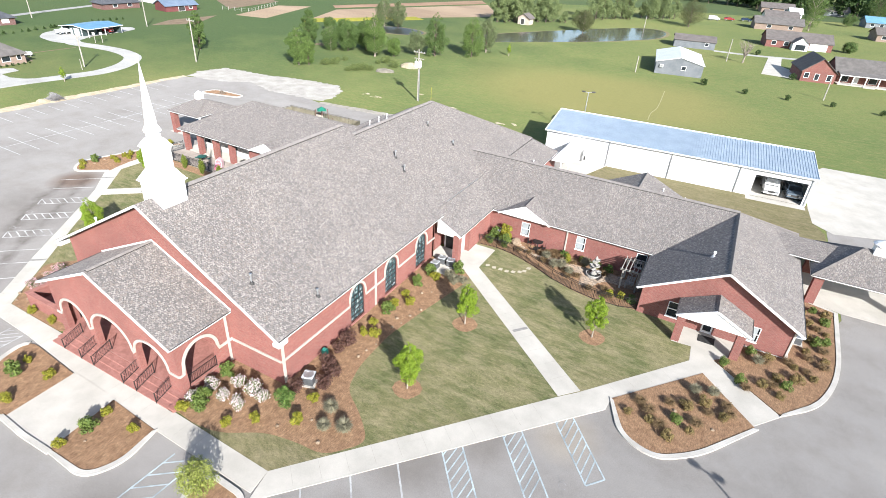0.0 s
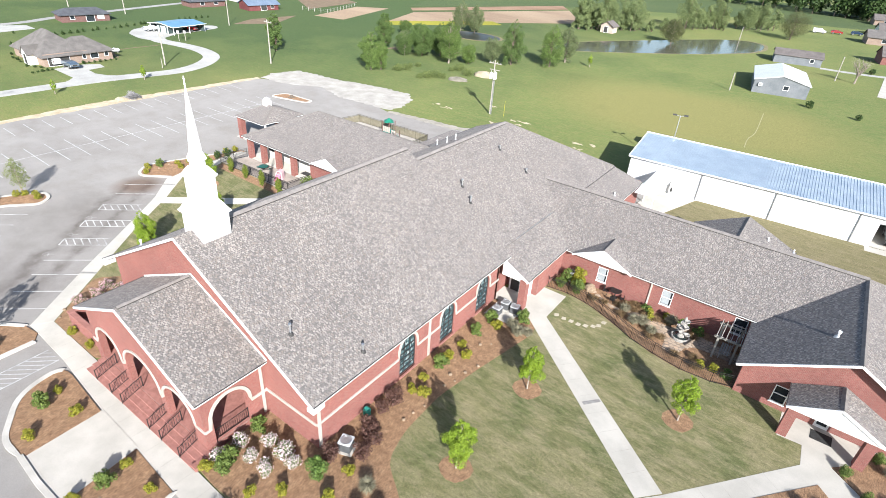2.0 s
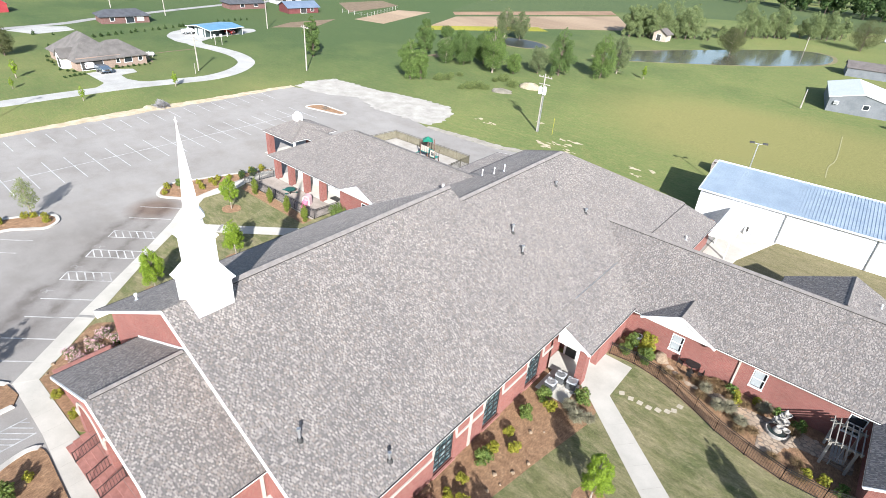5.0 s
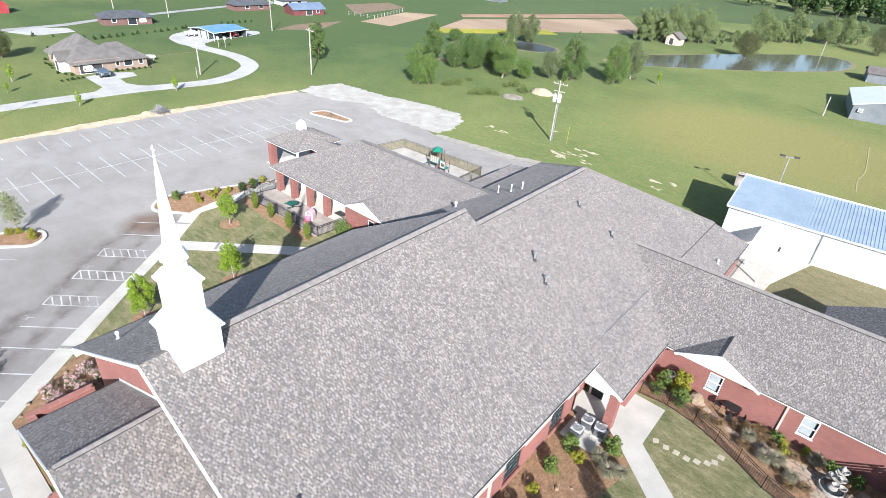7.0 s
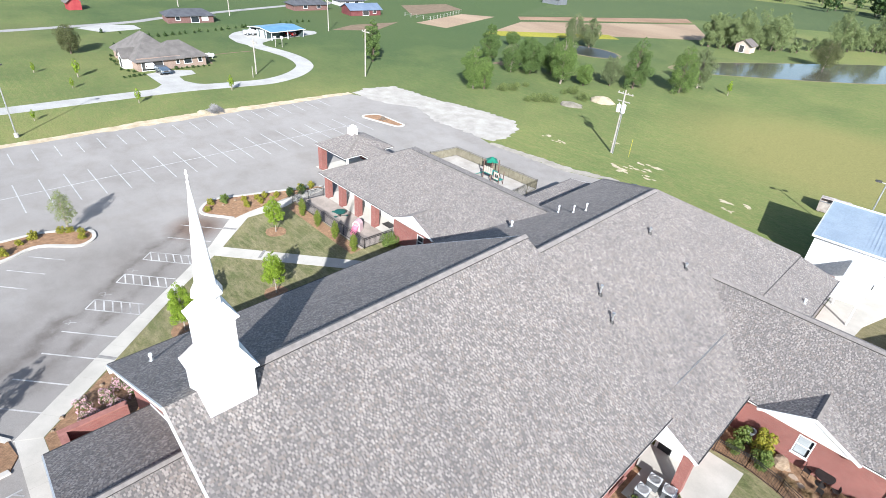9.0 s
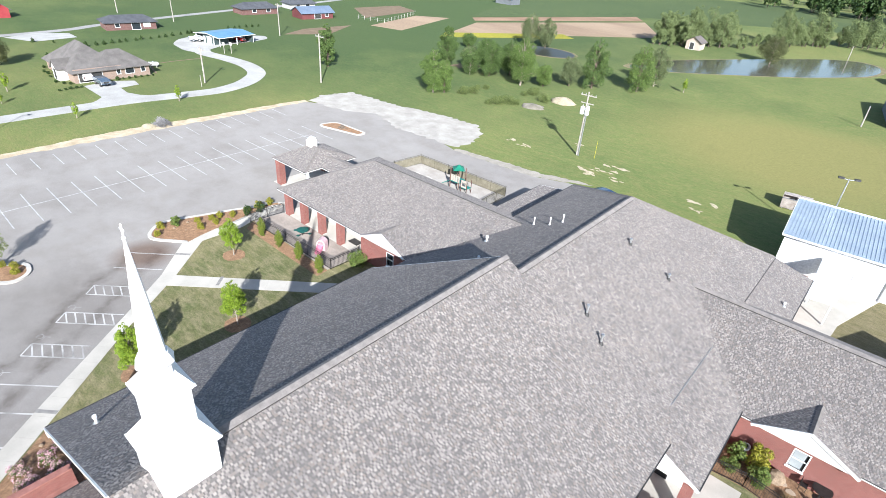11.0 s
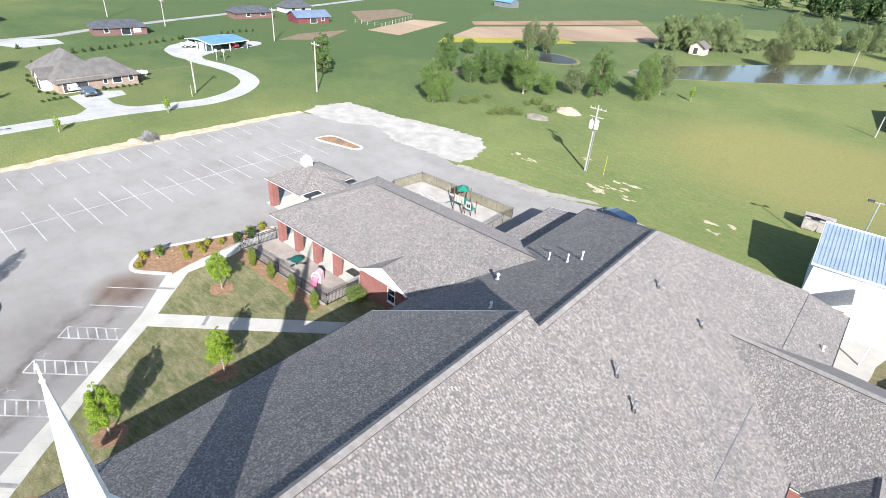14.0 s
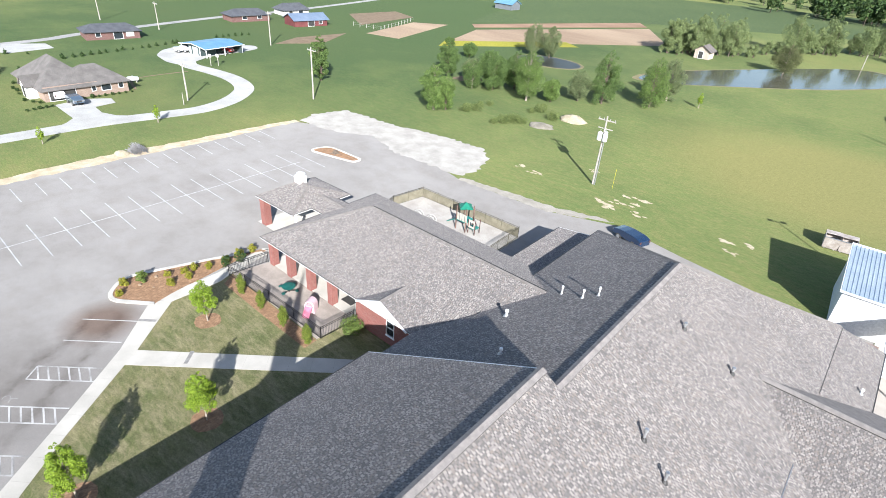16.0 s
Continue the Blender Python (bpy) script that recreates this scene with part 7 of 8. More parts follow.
lamp_post("tall car park lamp post with two heads", 46.8, -2.4, 8.0, 2, -14)
lamp_post("field floodlight post with two lamps behind the shed", 12.15, 61.9, 7.1, 2, 20)
lamp_post("white lamp post on the verge of the car park", -63.6, 4.4, 8.5, 1, 60)


def utility_pole(label, x, y, h, cans=0, arms=True):
    p = thing("utility_pole", label, "utility pole", at=(x, y, 0))
    part("pole", Geo().tube((0, 0, 0), (0, 0, h), 0.135, 0.095, 10), WOOD_POLE, p)
    if not arms:
        part("cap", Geo().tube((0, 0, h), (0, 0, h + 0.06), 0.11, 0.08, 10), STEEL, p)
        return p
    part("crossarm", Geo().beam((-1.1, 0.12, h - 0.5), (1.1, 0.12, h - 0.5), 0.12, 0.12), WOOD_POLE, p)
    for i in (-1.0, -0.4, 0.4, 1.0):
        part("insulator", Geo().tube((i, 0.12, h - 0.44), (i, 0.12, h - 0.25), 0.05, 0.04, 8), STEEL, p)
    if cans:
        part("crossarm", Geo().beam((-0.9, 0.12, h - 1.5), (0.9, 0.12, h - 1.5), 0.1, 0.1), WOOD_POLE, p)
    for k in range(cans):
        a = 2.1 * k - 0.6
        c = part("transformer", Geo().lathe([(0.26, h - 2.9), (0.28, h - 2.8), (0.28, h - 2.0), (0.2, h - 1.9), (0.05, h - 1.85)], 14, (0.42 * math.cos(a), 0.42 * math.sin(a), 0)), SHEET, p)
        part("bushing", Geo().tube((0.42 * math.cos(a), 0.42 * math.sin(a), h - 1.9), (0.42 * math.cos(a), 0.42 * math.sin(a), h - 1.6), 0.04), STEEL, c)
    return p


up = utility_pole("utility pole with three pale transformer cans in the field", -17.8, 64.3, 8.6, 3)
part("conduit", Geo().tube((0.28, -0.1, 0), (0.28, -0.1, 5.5), 0.07), STEEL, up)
utility_pole("wooden utility pole on the grass beyond the car park", -67.9, 59.5, 8.4, 0)
utility_pole("wooden utility pole beside the curved drive", -78.5, 43.0, 6.0, 0)
utility_pole("plain white post near the grey shed", 8.7, 119.4, 3.6, 0, False)
utility_pole("distant utility pole by the road", -158.4, 60.0, 9, 0)
utility_pole("distant utility pole by the road", -139.4, 66.5, 6.5, 0)
utility_pole("pale utility pole beyond the barn", -110.3, 79.3, 7.5, 0)
utility_pole("plain pole beside the red brick house", 47.2, 120.5, 5.0, 0, False)
guy = thing("marker_post", "short wooden stake beside the drive pole", "marker post", at=(-76.6, 41.4, 0))
part("stake", Geo().tube((0, 0, -0.05), (0, 0, 1.9), 0.06, 0.05, 7), WOOD_POLE, guy)
SIGN_FACE = worn("weathered_sign", (0.50, 0.49, 0.46), (0.60, 0.59, 0.56), 2.0, 0.7)
for x, y in ((-98.2, 57.7), (-97.5, 58.9)):
    sign = thing("sign_post", "small pale board on a wooden post by the drive", "sign", "drive signs", at=(x, y, 0), turn=30)
    part("post", Geo().box(-0.05, 0.05, -0.05, 0.05, -0.05, 2.1), WOOD_POLE, sign)
    part("board", Geo().prism(rect(-0.3, 0.3, -0.09, -0.052), 1.65, 2.25), SIGN_FACE, sign)
mk = thing("marker_post", "thin yellow guy marker beside the utility pole", "marker post", at=(-15.4, 64.8, 0))
part("rod", Geo().tube((0, 0, 0), (0, 0, 2.6), 0.02, n=6), paint("yellow_paint", (0.55, 0.5, 0.05)), mk)

# ---- drives, roads, ponds, fields ----
def ribbon(points, width, steps=8):
    """The outline of a band of some width along a smooth line."""
    pts = [Vector(p) for p in points]
    line = []
    for i in range(len(pts) - 1):
        p0, p1, p2, p3 = pts[max(0, i - 1)], pts[i], pts[i + 1], pts[min(len(pts) - 1, i + 2)]
        for k in range(steps):
            t = k / steps
            line.append(0.5 * (2 * p1 + (p2 - p0) * t + (2 * p0 - 5 * p1 + 4 * p2 - p3) * t * t + (3 * p1 - p0 - 3 * p2 + p3) * t ** 3))
    line.append(pts[-1])
    g = Geo()
    left, right = [], []
    for i, p in enumerate(line):
        d = (line[min(len(line) - 1, i + 1)] - line[max(0, i - 1)]).normalized()
        n = Vector((-d.y, d.x)) * (width / 2)
        left.append(p + n)
        right.append(p - n)
    z = 0.03
    for i in range(len(line) - 1):
        q = [right[i], right[i + 1], left[i + 1], left[i]]
        g.add([(p.x, p.y, z) for p in q] + [(p.x, p.y, -0.1) for p in q], [(0, 1, 2, 3), (4, 5, 1, 0), (6, 7, 3, 2)])
    return g


SOIL_EARTH = worn("bare_earth", (0.13, 0.092, 0.058), (0.19, 0.138, 0.088), 0.6, 0.95, 6)
PALE = worn("pale_drive", (0.31, 0.305, 0.29), (0.40, 0.395, 0.375), 0.3, 0.9, 8)
setting("drive", ribbon([(-76.5, -70), (-75.6, -20), (-75.3, 5), (-75.2, 20), (-74.9, 29), (-73.6, 37), (-73.0, 42.5), (-74.8, 48.0), (-78.6, 52.8), (-82.5, 55.0), (-88, 56.0), (-94, 55.6), (-101, 54.6), (-106, 57)], 3.3), PALE, "pale concrete drive that curves to the barn", "drive")
flat("drive", rounded([(-112.2, 53.3), (-116.4, 56.5), (-118.5, 61), (-117.0, 68), (-111.5, 76), (-108.1, 74.6), (-107.0, 70.0), (-105.9, 61.6), (-103.0, 56.9), (-100.7, 53.6), (-105.4, 52.3)], 1.6), -0.2, 0.045, PALE, "pale gravel apron in front of the barn", "drive")
flat("drive", [(-75.4, 22.8), (-77.4, 25.4), (-78.9, 26.7), (-86.6, 26.9), (-87.6, 31.3), (-85.9, 34.4), (-83.3, 34.0), (-82.7, 30.9), (-79.4, 30.6), (-77.0, 31.6), (-75.4, 33.4)], -0.2, 0.04, PALE, "pale concrete drive to the neighbouring garage", "drive")
flat("drive", [(-126.5, 31.3), (-127.9, 39.8), (-133.1, 39.9), (-136.1, 33.8), (-133.3, 27.9)], -0.2, 0.035, PALE, "pale gravel patch beside the road", "drive")
flat("bare_patch", ragged([(-64.8, 91.2), (-61.2, 92.2), (-58.6, 95.9), (-60.7, 98.4), (-64.3, 95.9)], 0.5, 0.8, 9), -0.2, 0.02, SOIL_EARTH, "bare brown earth among the field trees", "bare ground")
ROAD = worn("country_road", (0.24, 0.235, 0.23), (0.31, 0.30, 0.29), 0.2, 0.9)
setting("road", ribbon([(-131.2, -123.5), (-132.8, -20.5), (-136.4, 34.1), (-142, 51.6), (-152.3, 89.7), (-161.1, 134), (-211.6, 309.1)], 2.6), ROAD, "grey country road across the distance", "road")
setting("road", ribbon([(90, 190), (60, 180), (42, 173.6), (31, 170.2), (21.6, 169.6)], 2.6), PALE, "pale farm track past the houses", "road")
flat("drive", [(35.0, 141.8), (41.9, 141.0), (42.2, 152.0), (39.4, 157.4), (39.6, 172.6), (36.2, 171.2)], -0.2, 0.04, CONCRETE, "glaring concrete apron beside the red brick house", "drive")


def water_material():
    m, nt, b = material("pond_water", 0.1)
    nt.links.new(ramp(nt, noise_tex(nt, 0.08), [(0.3, (0.085, 0.082, 0.06)), (0.7, (0.12, 0.115, 0.085))]), b.inputs["Base Color"])
    bump(nt, b, noise_tex(nt, 1.2, 3, 0.5), 0.04, 0.05)
    return m


WATER = water_material()
# Trees mirrored in the small pond are put into a dark, dull colour.
MIRROR_DARK = worn("mirror_dark_water", (0.035, 0.036, 0.026), (0.06, 0.06, 0.045), 0.15, 0.45, 2.0, relief=0.02)
BANK = worn("muddy_bank", (0.14, 0.12, 0.06), (0.22, 0.19, 0.10), 0.4, 0.95)
pond = rounded([(-40.5, 128.6), (-34.6, 129.4), (-28.2, 136.0), (-16.9, 148.4), (-7.1, 160.4), (3.0, 177.2), (5.0, 188), (3.2, 199), (-2.4, 203), (-9.7, 196.8), (-17.9, 183.4), (-28.2, 164.9), (-37.4, 147.3), (-41.0, 135)], 5.0)
cx, cy = -17.9, 164.9
flat("pond_bank", [(cx + (x - cx) * 1.05, cy + (y - cy) * 1.03) for x, y in pond], -0.2, 0.03, BANK, "muddy rim of the long pond", "bank")
flat("pond", pond, -0.3, 0.05, WATER, "long still pond that mirrors the sky", "water")
pond2 = [(-62.2 + 8.5 * math.cos(a * 0.4488), 126.2 + 6 * math.sin(a * 0.4488)) for a in range(14)]
flat("pond_bank", [(-62.2 + 9.3 * math.cos(a * 0.4488), 126.2 + 6.8 * math.sin(a * 0.4488)) for a in range(14)], -0.2, 0.03, BANK, "muddy rim of the small pond", "bank")
flat("pond", pond2, -0.3, 0.05, MIRROR_DARK, "small dark farm pond", "water")
SOIL = worn("bare_field", (0.23, 0.16, 0.105), (0.33, 0.245, 0.165), 0.06, 0.95, 1.5, stretch=(0.3, 1, 1), turn=25)
SOIL_RED = worn("ploughed_soil", (0.20, 0.12, 0.075), (0.29, 0.185, 0.12), 0.06, 0.95, 1.5)
YELLOW_CROP = grass_material("yellow_crop", ((0.20, 0.20, 0.03), (0.27, 0.26, 0.035), (0.30, 0.27, 0.05)), (0.28, 0.24, 0.07), 0.1, 20)
flat("bare_field", [(-112.8, 111.7), (-121.4, 139.5), (-113.0, 147.0), (-102.4, 114.0)], -0.2, 0.03, SOIL, "bare tan field strip in the distance", "field")
flat("bare_field", [(-93.1, 123.7), (-102.4, 148.4), (-73.5, 215.3), (-54, 183.4)], -0.2, 0.03, SOIL, "long bare tan field behind the ponds", "field")
flat("bare_field", [(-105.5, 151.5), (-110.6, 156.6), (-82.8, 228.7), (-75.6, 218.4)], -0.2, 0.03, SOIL_RED, "reddish ploughed strip beyond the tan field", "field")
flat("crop_strip", [(-90, 116.5), (-94.2, 123.7), (-74.6, 156.6), (-68.4, 152.5)], -0.2, 0.035, YELLOW_CROP, "yellow flowering strip in front of the bare field", "field")
flat("bare_field", [(-111.5, 81.3), (-116.0, 90.6), (-115.2, 106.4), (-106.6, 91.7)], -0.2, 0.03, SOIL_EARTH, "ploughed garden plot beside the hedge", "field")
flat("bare_field", [(-143.8, 131.7), (-142.4, 152.2), (-129.5, 147.9), (-124.5, 120.0)], -0.2, 0.03, SOIL_EARTH, "ploughed plot near the far houses", "field")
# Cloud shade over the far field is put into the grass colour.
CLOUD_DARK_FIELD = grass_material("cloud_dark_field", ((0.055, 0.084, 0.042), (0.07, 0.10, 0.048), (0.09, 0.116, 0.055)), (0.115, 0.135, 0.058), 0.05, 60, 0.02)
flat("far_field", [(-113.7, 159.7), (-185.8, 340), (164.4, 473.9), (123.2, 340), (40.8, 298.8), (-21, 278.2), (-77.7, 231.8)], -0.2, 0.02, CLOUD_DARK_FIELD, "far field below the woods, coloured dark for cloud shade", "field")
SAND = worn("pale_sand", (0.33, 0.28, 0.19), (0.46, 0.40, 0.29), 1.0, 0.95, 8)


def mound(name, label, x, y, r, h, mat, seed):
    q = random.Random(seed)
    g = Geo().lathe([(r, -0.05), (r * 0.85, h * 0.3), (r * 0.5, h * 0.8), (r * 0.15, h)], 14, (0, 0, 0), (1.0, 0.75))
    g.v = [(a + q.uniform(-0.12, 0.12) * r, b + q.uniform(-0.12, 0.12) * r, c) for a, b, c in g.v]
    m = thing(name, label, "mound", at=(x, y, 0))
    part("heap", g, mat, m, smooth=True)


mound("sand_pile", "pale heap of sand in the field", -33.1, 86.6, 2.6, 0.9, SAND, 1)
mound("gravel_pile", "low grey gravel heap in the field", -35, 79.4, 2.3, 0.5, worn("heap_gravel", (0.17, 0.155, 0.12), (0.27, 0.245, 0.20), 0.8, 0.95, 7), 2)
brush = thing("brush_pile", "grey heap of cut branches at the edge of the car park", "brush pile", at=(-61.5, 27.9, 0))
q = random.Random(3)
g = Geo()
for _ in range(420):
    a, l, w = q.gauss(-0.25, 0.3), q.uniform(0.35, 0.95), q.random() ** 0.7
    c = Vector((q.gauss(0, 0.4), q.uniform(-0.85, 0.85), 0.0))
    c.z = max(0.05, (0.85 - abs(c.y) * 0.55 - abs(c.x) * 0.5) * w)
    d = Vector((math.cos(a), math.sin(a) * 0.6, -0.3)) * l
    if c.z - d.length * 0.6 < 0:
        d.z = c.z * 0.6
    g.tube(c - d, c + d, 0.035, 0.014, 4)
part("branch_mass", g, worn("grey_branch", (0.17, 0.165, 0.165), (0.33, 0.32, 0.315), 3.0, 0.9), brush)
mound("dirt_pile", "sandy dirt heap beside the brush pile", -61.7, 26.2, 1.15, 0.35, SAND, 4)
q = random.Random(77)
bare = Geo()
for x, y, r in ((-14.0, 60.4, 0.9), (-12.8, 61.6, 0.8), (-11.9, 64.4, 1.0), (-10.2, 60.2, 0.7), (-13.4, 59.2, 0.6), (-0.8, 61.5, 0.8), (1.4, 62.0, 0.6), (0.2, 59.5, 0.6), (-24.5, 61.5, 0.7), (-27.0, 62.2, 0.5), (-19.6, 68.5, 0.5)):
    for _ in range(7):
        px, py, pr = x + q.gauss(0, 0.75) * r, y + q.gauss(0, 0.55) * r, r * q.uniform(0.14, 0.55)
        ring = [(px + pr * q.uniform(0.4, 1.3) * math.cos(k * 0.5236) * 1.5, py + pr * q.uniform(0.3, 1.0) * math.sin(k * 0.5236)) for k in range(12)]
        bare.prism(ring, -0.1, 0.012 + 0.0008 * (len(bare.f) % 7))
setting("bare_patch", bare, SAND, "bare sandy patches worn in the grass", "bare ground")



# ---- neighbouring buildings ----
BROWN_ROOF = worn("brown_shingle", (0.115, 0.1, 0.094), (0.165, 0.147, 0.138), 0.8, 0.9, 8)
GREY_ROOF = worn("grey_house_shingle", (0.115, 0.106, 0.10), (0.165, 0.153, 0.144), 0.8, 0.9, 8)
BLUE_ROOF = worn("blue_metal_roof", (0.12, 0.27, 0.42), (0.18, 0.35, 0.50), 0.5, 0.4)
TAN_BRICK = brick_material("tan_brick", (0.25, 0.175, 0.135), (0.33, 0.24, 0.19), (0.29, 0.25, 0.21))
# Far brick: distance haze is put into a duller red.
FAR_BRICK = brick_material("haze_dulled_brick", (0.125, 0.058, 0.05), (0.175, 0.088, 0.077), (0.19, 0.15, 0.135))
GREY_SIDING = worn("grey_siding", (0.135, 0.15, 0.165), (0.185, 0.20, 0.215), 0.7, 0.7)


def gable_house(name, label, category, x0, x1, y0, y1, wall_h, rise, roof_mat, wall_mat, along="x", hip=0.0, windows=(), door=None, over=0.5, turn=0.0):
    """A plain building: walls, a gable or hipped roof, windows (side, position, width, sill, head) and a door."""
    cx, cy = (x0 + x1) / 2, (y0 + y1) / 2
    hh = thing(name, label, category, at=(cx, cy, 0), turn=turn)
    a, b = (x1 - x0) / 2, (y1 - y0) / 2
    if along == "y":
        turn_local = lambda x, y, z: (-y, x, z)
        a, b = b, a
    else:
        turn_local = lambda x, y, z: (x, y, z)
    g = Geo().box(-a, a, -b, b, 0, wall_h)
    g.v = [turn_local(*v) for v in g.v]
    part("wall", g, wall_mat, hh)
    top = wall_h + rise
    drop = rise * over / b
    hx = hip * a
    for s in (-1, 1):
        poly = [(-a - over, s * (b + over), wall_h - drop), (a + over, s * (b + over), wall_h - drop), (a + (over if not hip else 0) - hx, 0, top), (-a - (over if not hip else 0) + hx, 0, top)]
        part("roof", Geo().slab([turn_local(*p) for p in poly], 0.12), roof_mat, hh)
    for s in (-1, 1):
        if hip:
            poly = [(s * (a + over), -b - over, wall_h - drop), (s * (a + over), b + over, wall_h - drop), (s * (a - hx), 0, top)]
            part("roof", Geo().slab([turn_local(*p) for p in poly], 0.12), roof_mat, hh)
        else:
            tri = [(s * a, -b, wall_h), (s * a, b, wall_h), (s * a, 0, top - 0.12)]
            inn = [(p[0] - s * 0.15, p[1], p[2]) for p in tri]
            part("gable", Geo().add([turn_local(*p) for p in tri + inn], [(0, 1, 2), (5, 4, 3), (0, 3, 4, 1), (1, 4, 5, 2), (2, 5, 3, 0)]), wall_mat, hh)
    X0, X1, Y0 = -(x1 - x0) / 2, (x1 - x0) / 2, -(y1 - y0) / 2
    for side, pos, wd, z0, z1, kind in windows:
        if side == "s":
            fr, gl = Geo().box(pos - wd / 2 - 0.1, pos + wd / 2 + 0.1, Y0 - 0.05, Y0 - 0.003, z0 - 0.1, z1 + 0.1), Geo().box(pos - wd / 2, pos + wd / 2, Y0 - 0.07, Y0 - 0.052, z0, z1)
        elif side == "e":
            fr, gl = Geo().box(X1 + 0.003, X1 + 0.05, pos - wd / 2 - 0.1, pos + wd / 2 + 0.1, z0 - 0.1, z1 + 0.1), Geo().box(X1 + 0.052, X1 + 0.07, pos - wd / 2, pos + wd / 2, z0, z1)
        else:
            fr, gl = Geo().box(X0 - 0.05, X0 - 0.003, pos - wd / 2 - 0.1, pos + wd / 2 + 0.1, z0 - 0.1, z1 + 0.1), Geo().box(X0 - 0.07, X0 - 0.052, pos - wd / 2, pos + wd / 2, z0, z1)
        w = part("door" if kind == "door" else "window", fr, WHITE, hh)
        # Kind "dark": a dark sheet stands in for the shade inside an opening.
        part("panel" if kind == "door" else "pane", gl, {"door": WHITE, "dark": FLASHING}.get(kind, GLASS), w)
    return hh


DARK_ROOF = worn("slate_grey_shingle", (0.058, 0.062, 0.072), (0.09, 0.095, 0.107), 0.8, 0.9, 8)
gable_house("house", "tan brick house with a big grey hipped roof", "house", -101.67, -88.69, 26.43, 33.84, 2.15, 3.2, GREY_ROOF, TAN_BRICK, "x", 0.82,
                 (("e", -1.3, 3.5, 0.1, 1.8, "dark"), ("s", -3.0, 1.2, 0.7, 1.7, "glass")))
gable_house("house_wing", "tan brick house wing with a grey roof and shrubs along it", "house", -95.18, -88.71, 29.93, 38.27, 2.1, 2.1, GREY_ROOF, TAN_BRICK, "y", 0.75,
            (("e", 0.9, 1.3, 0.7, 1.65, "glass"), ("e", -0.9, 0.5, 0.8, 1.6, "glass"), ("e", 3.1, 0.6, 0.8, 1.65, "glass")))
gable_house("porch_gable", "white front gable of the tan brick house", "porch", -94.15, -91.68, 25.09, 27.46, 2.1, 1.2, GREY_ROOF, WHITE, "y", 0.0, (("s", 0.0, 0.9, 0.1, 1.8, "dark"),), over=0.25)
scatter(shrub("shrub", "low dark shrub along the tan brick house", 71, 0.55, 0.75, 220, 0.12, LEAF_DEEP, group="house shrubs"),
        [(-87.7, 32.4 + 0.98 * i) for i in range(7)] + [(-88.6, 25.7), (-89.6, 25), (-91.1, 24.4), (-95.2, 24.8), (-97.2, 25.1), (-98.9, 25), (-85.5, 23.1), (-85.6, 24), (-85.7, 24.8), (-85.8, 25.6), (-85.9, 26.4), (-102.3, 26), (-103, 27.9)], rng, 0.5, 0.8)
car("car", "blue-grey sedan parked on the drive of the tan house", (-85.8, 29.4, 0.04), 0, PAINT_BLUEGREY, 3.7, 1.5, 1.2)
car("van", "white van inside the garage mouth of the tan house", (-89.75, 28.3, 0.03), 180, PAINT_WHITE, 3.4, 1.5, 1.4, "suv")
setting("worn_path", ribbon([(-89, 39.4), (-95.8, 42.3), (-96.3, 52)], 0.35), SOIL_EARTH, "thin worn path from the house to the drive", "path")

tank = thing("gas_tank", "white horizontal gas tank beside the tan house", "gas tank", at=(-93.6, 41.0, 0), turn=60)
part("shell", Geo().tube((-0.75, 0, 0.62), (0.75, 0, 0.62), 0.36, n=14).tube((0.75, 0, 0.62), (0.95, 0, 0.62), 0.36, 0.16, 14).tube((-0.75, 0, 0.62), (-0.95, 0, 0.62), 0.36, 0.16, 14), WHITE, tank, smooth=True)
part("valve_cover", Geo().tube((0, 0, 0.95), (0, 0, 1.12), 0.12, 0.1, 10), STEEL, tank)
for x in (-0.55, 0.55):
    part("foot", Geo().box(x - 0.06, x + 0.06, -0.25, 0.25, 0, 0.3), CONCRETE, tank)
stump = thing("stump", "grey weathered stump with cut roots in the kerbed island", "stump", at=(-45.6, 46.1, 0.09), turn=25)
part("butt", Geo().tube((0, 0, -0.05), (0, 0, 0.42), 0.34, 0.26, 9), BARK, stump)
for k in range(5):
    a = 1.25 * k
    part("root", Geo().tube((0.2 * math.cos(a), 0.2 * math.sin(a), 0.16), (0.75 * math.cos(a), 0.75 * math.sin(a), 0.0), 0.12, 0.04, 6), BARK, stump)

barn = thing("barn", "open-sided barn with a bright blue metal roof", "barn", at=(-109.3, 64.2, 0), turn=8)
part("roof", Geo().slab([(-4.5, -4.9, 1.85), (-4.5, 4.9, 1.85), (0, 4.9, 2.35), (0, -4.9, 2.35)], 0.08), BLUE_ROOF, barn)
part("roof", Geo().slab([(4.5, -4.9, 1.8), (4.5, 4.9, 1.8), (0, 4.9, 2.35), (0, -4.9, 2.35)], 0.08), BLUE_ROOF, barn)
DARK_SIDING = worn("dark_teal_siding", (0.05, 0.075, 0.075), (0.08, 0.11, 0.11), 0.8, 0.6)
part("wall", Geo().box(-2.2, 1.9, -4.2, -0.6, 0, 1.9), DARK_SIDING, barn)
part("wall", Geo().box(-4.2, -4.08, -4.4, 4.4, 0, 1.85), DARK_SIDING, barn)
part("wall", Geo().box(-4.0, 4.2, 4.28, 4.4, 0, 1.8), DARK_SIDING, barn)
part("door", Geo().box(-0.7, 0.9, -4.26, -4.21, 0, 1.6), WHITE, barn)
part("door", Geo().box(-1.9, -1.3, -4.26, -4.21, 0, 1.5), WHITE, barn)
for x, y in ((4.1, -4.5), (4.1, 0.0), (4.1, 4.5), (2.0, -4.5), (-4.1, -4.5)):
    part("post", Geo().box(x - 0.07, x + 0.07, y - 0.07, y + 0.07, 0, 1.85), WHITE, barn)
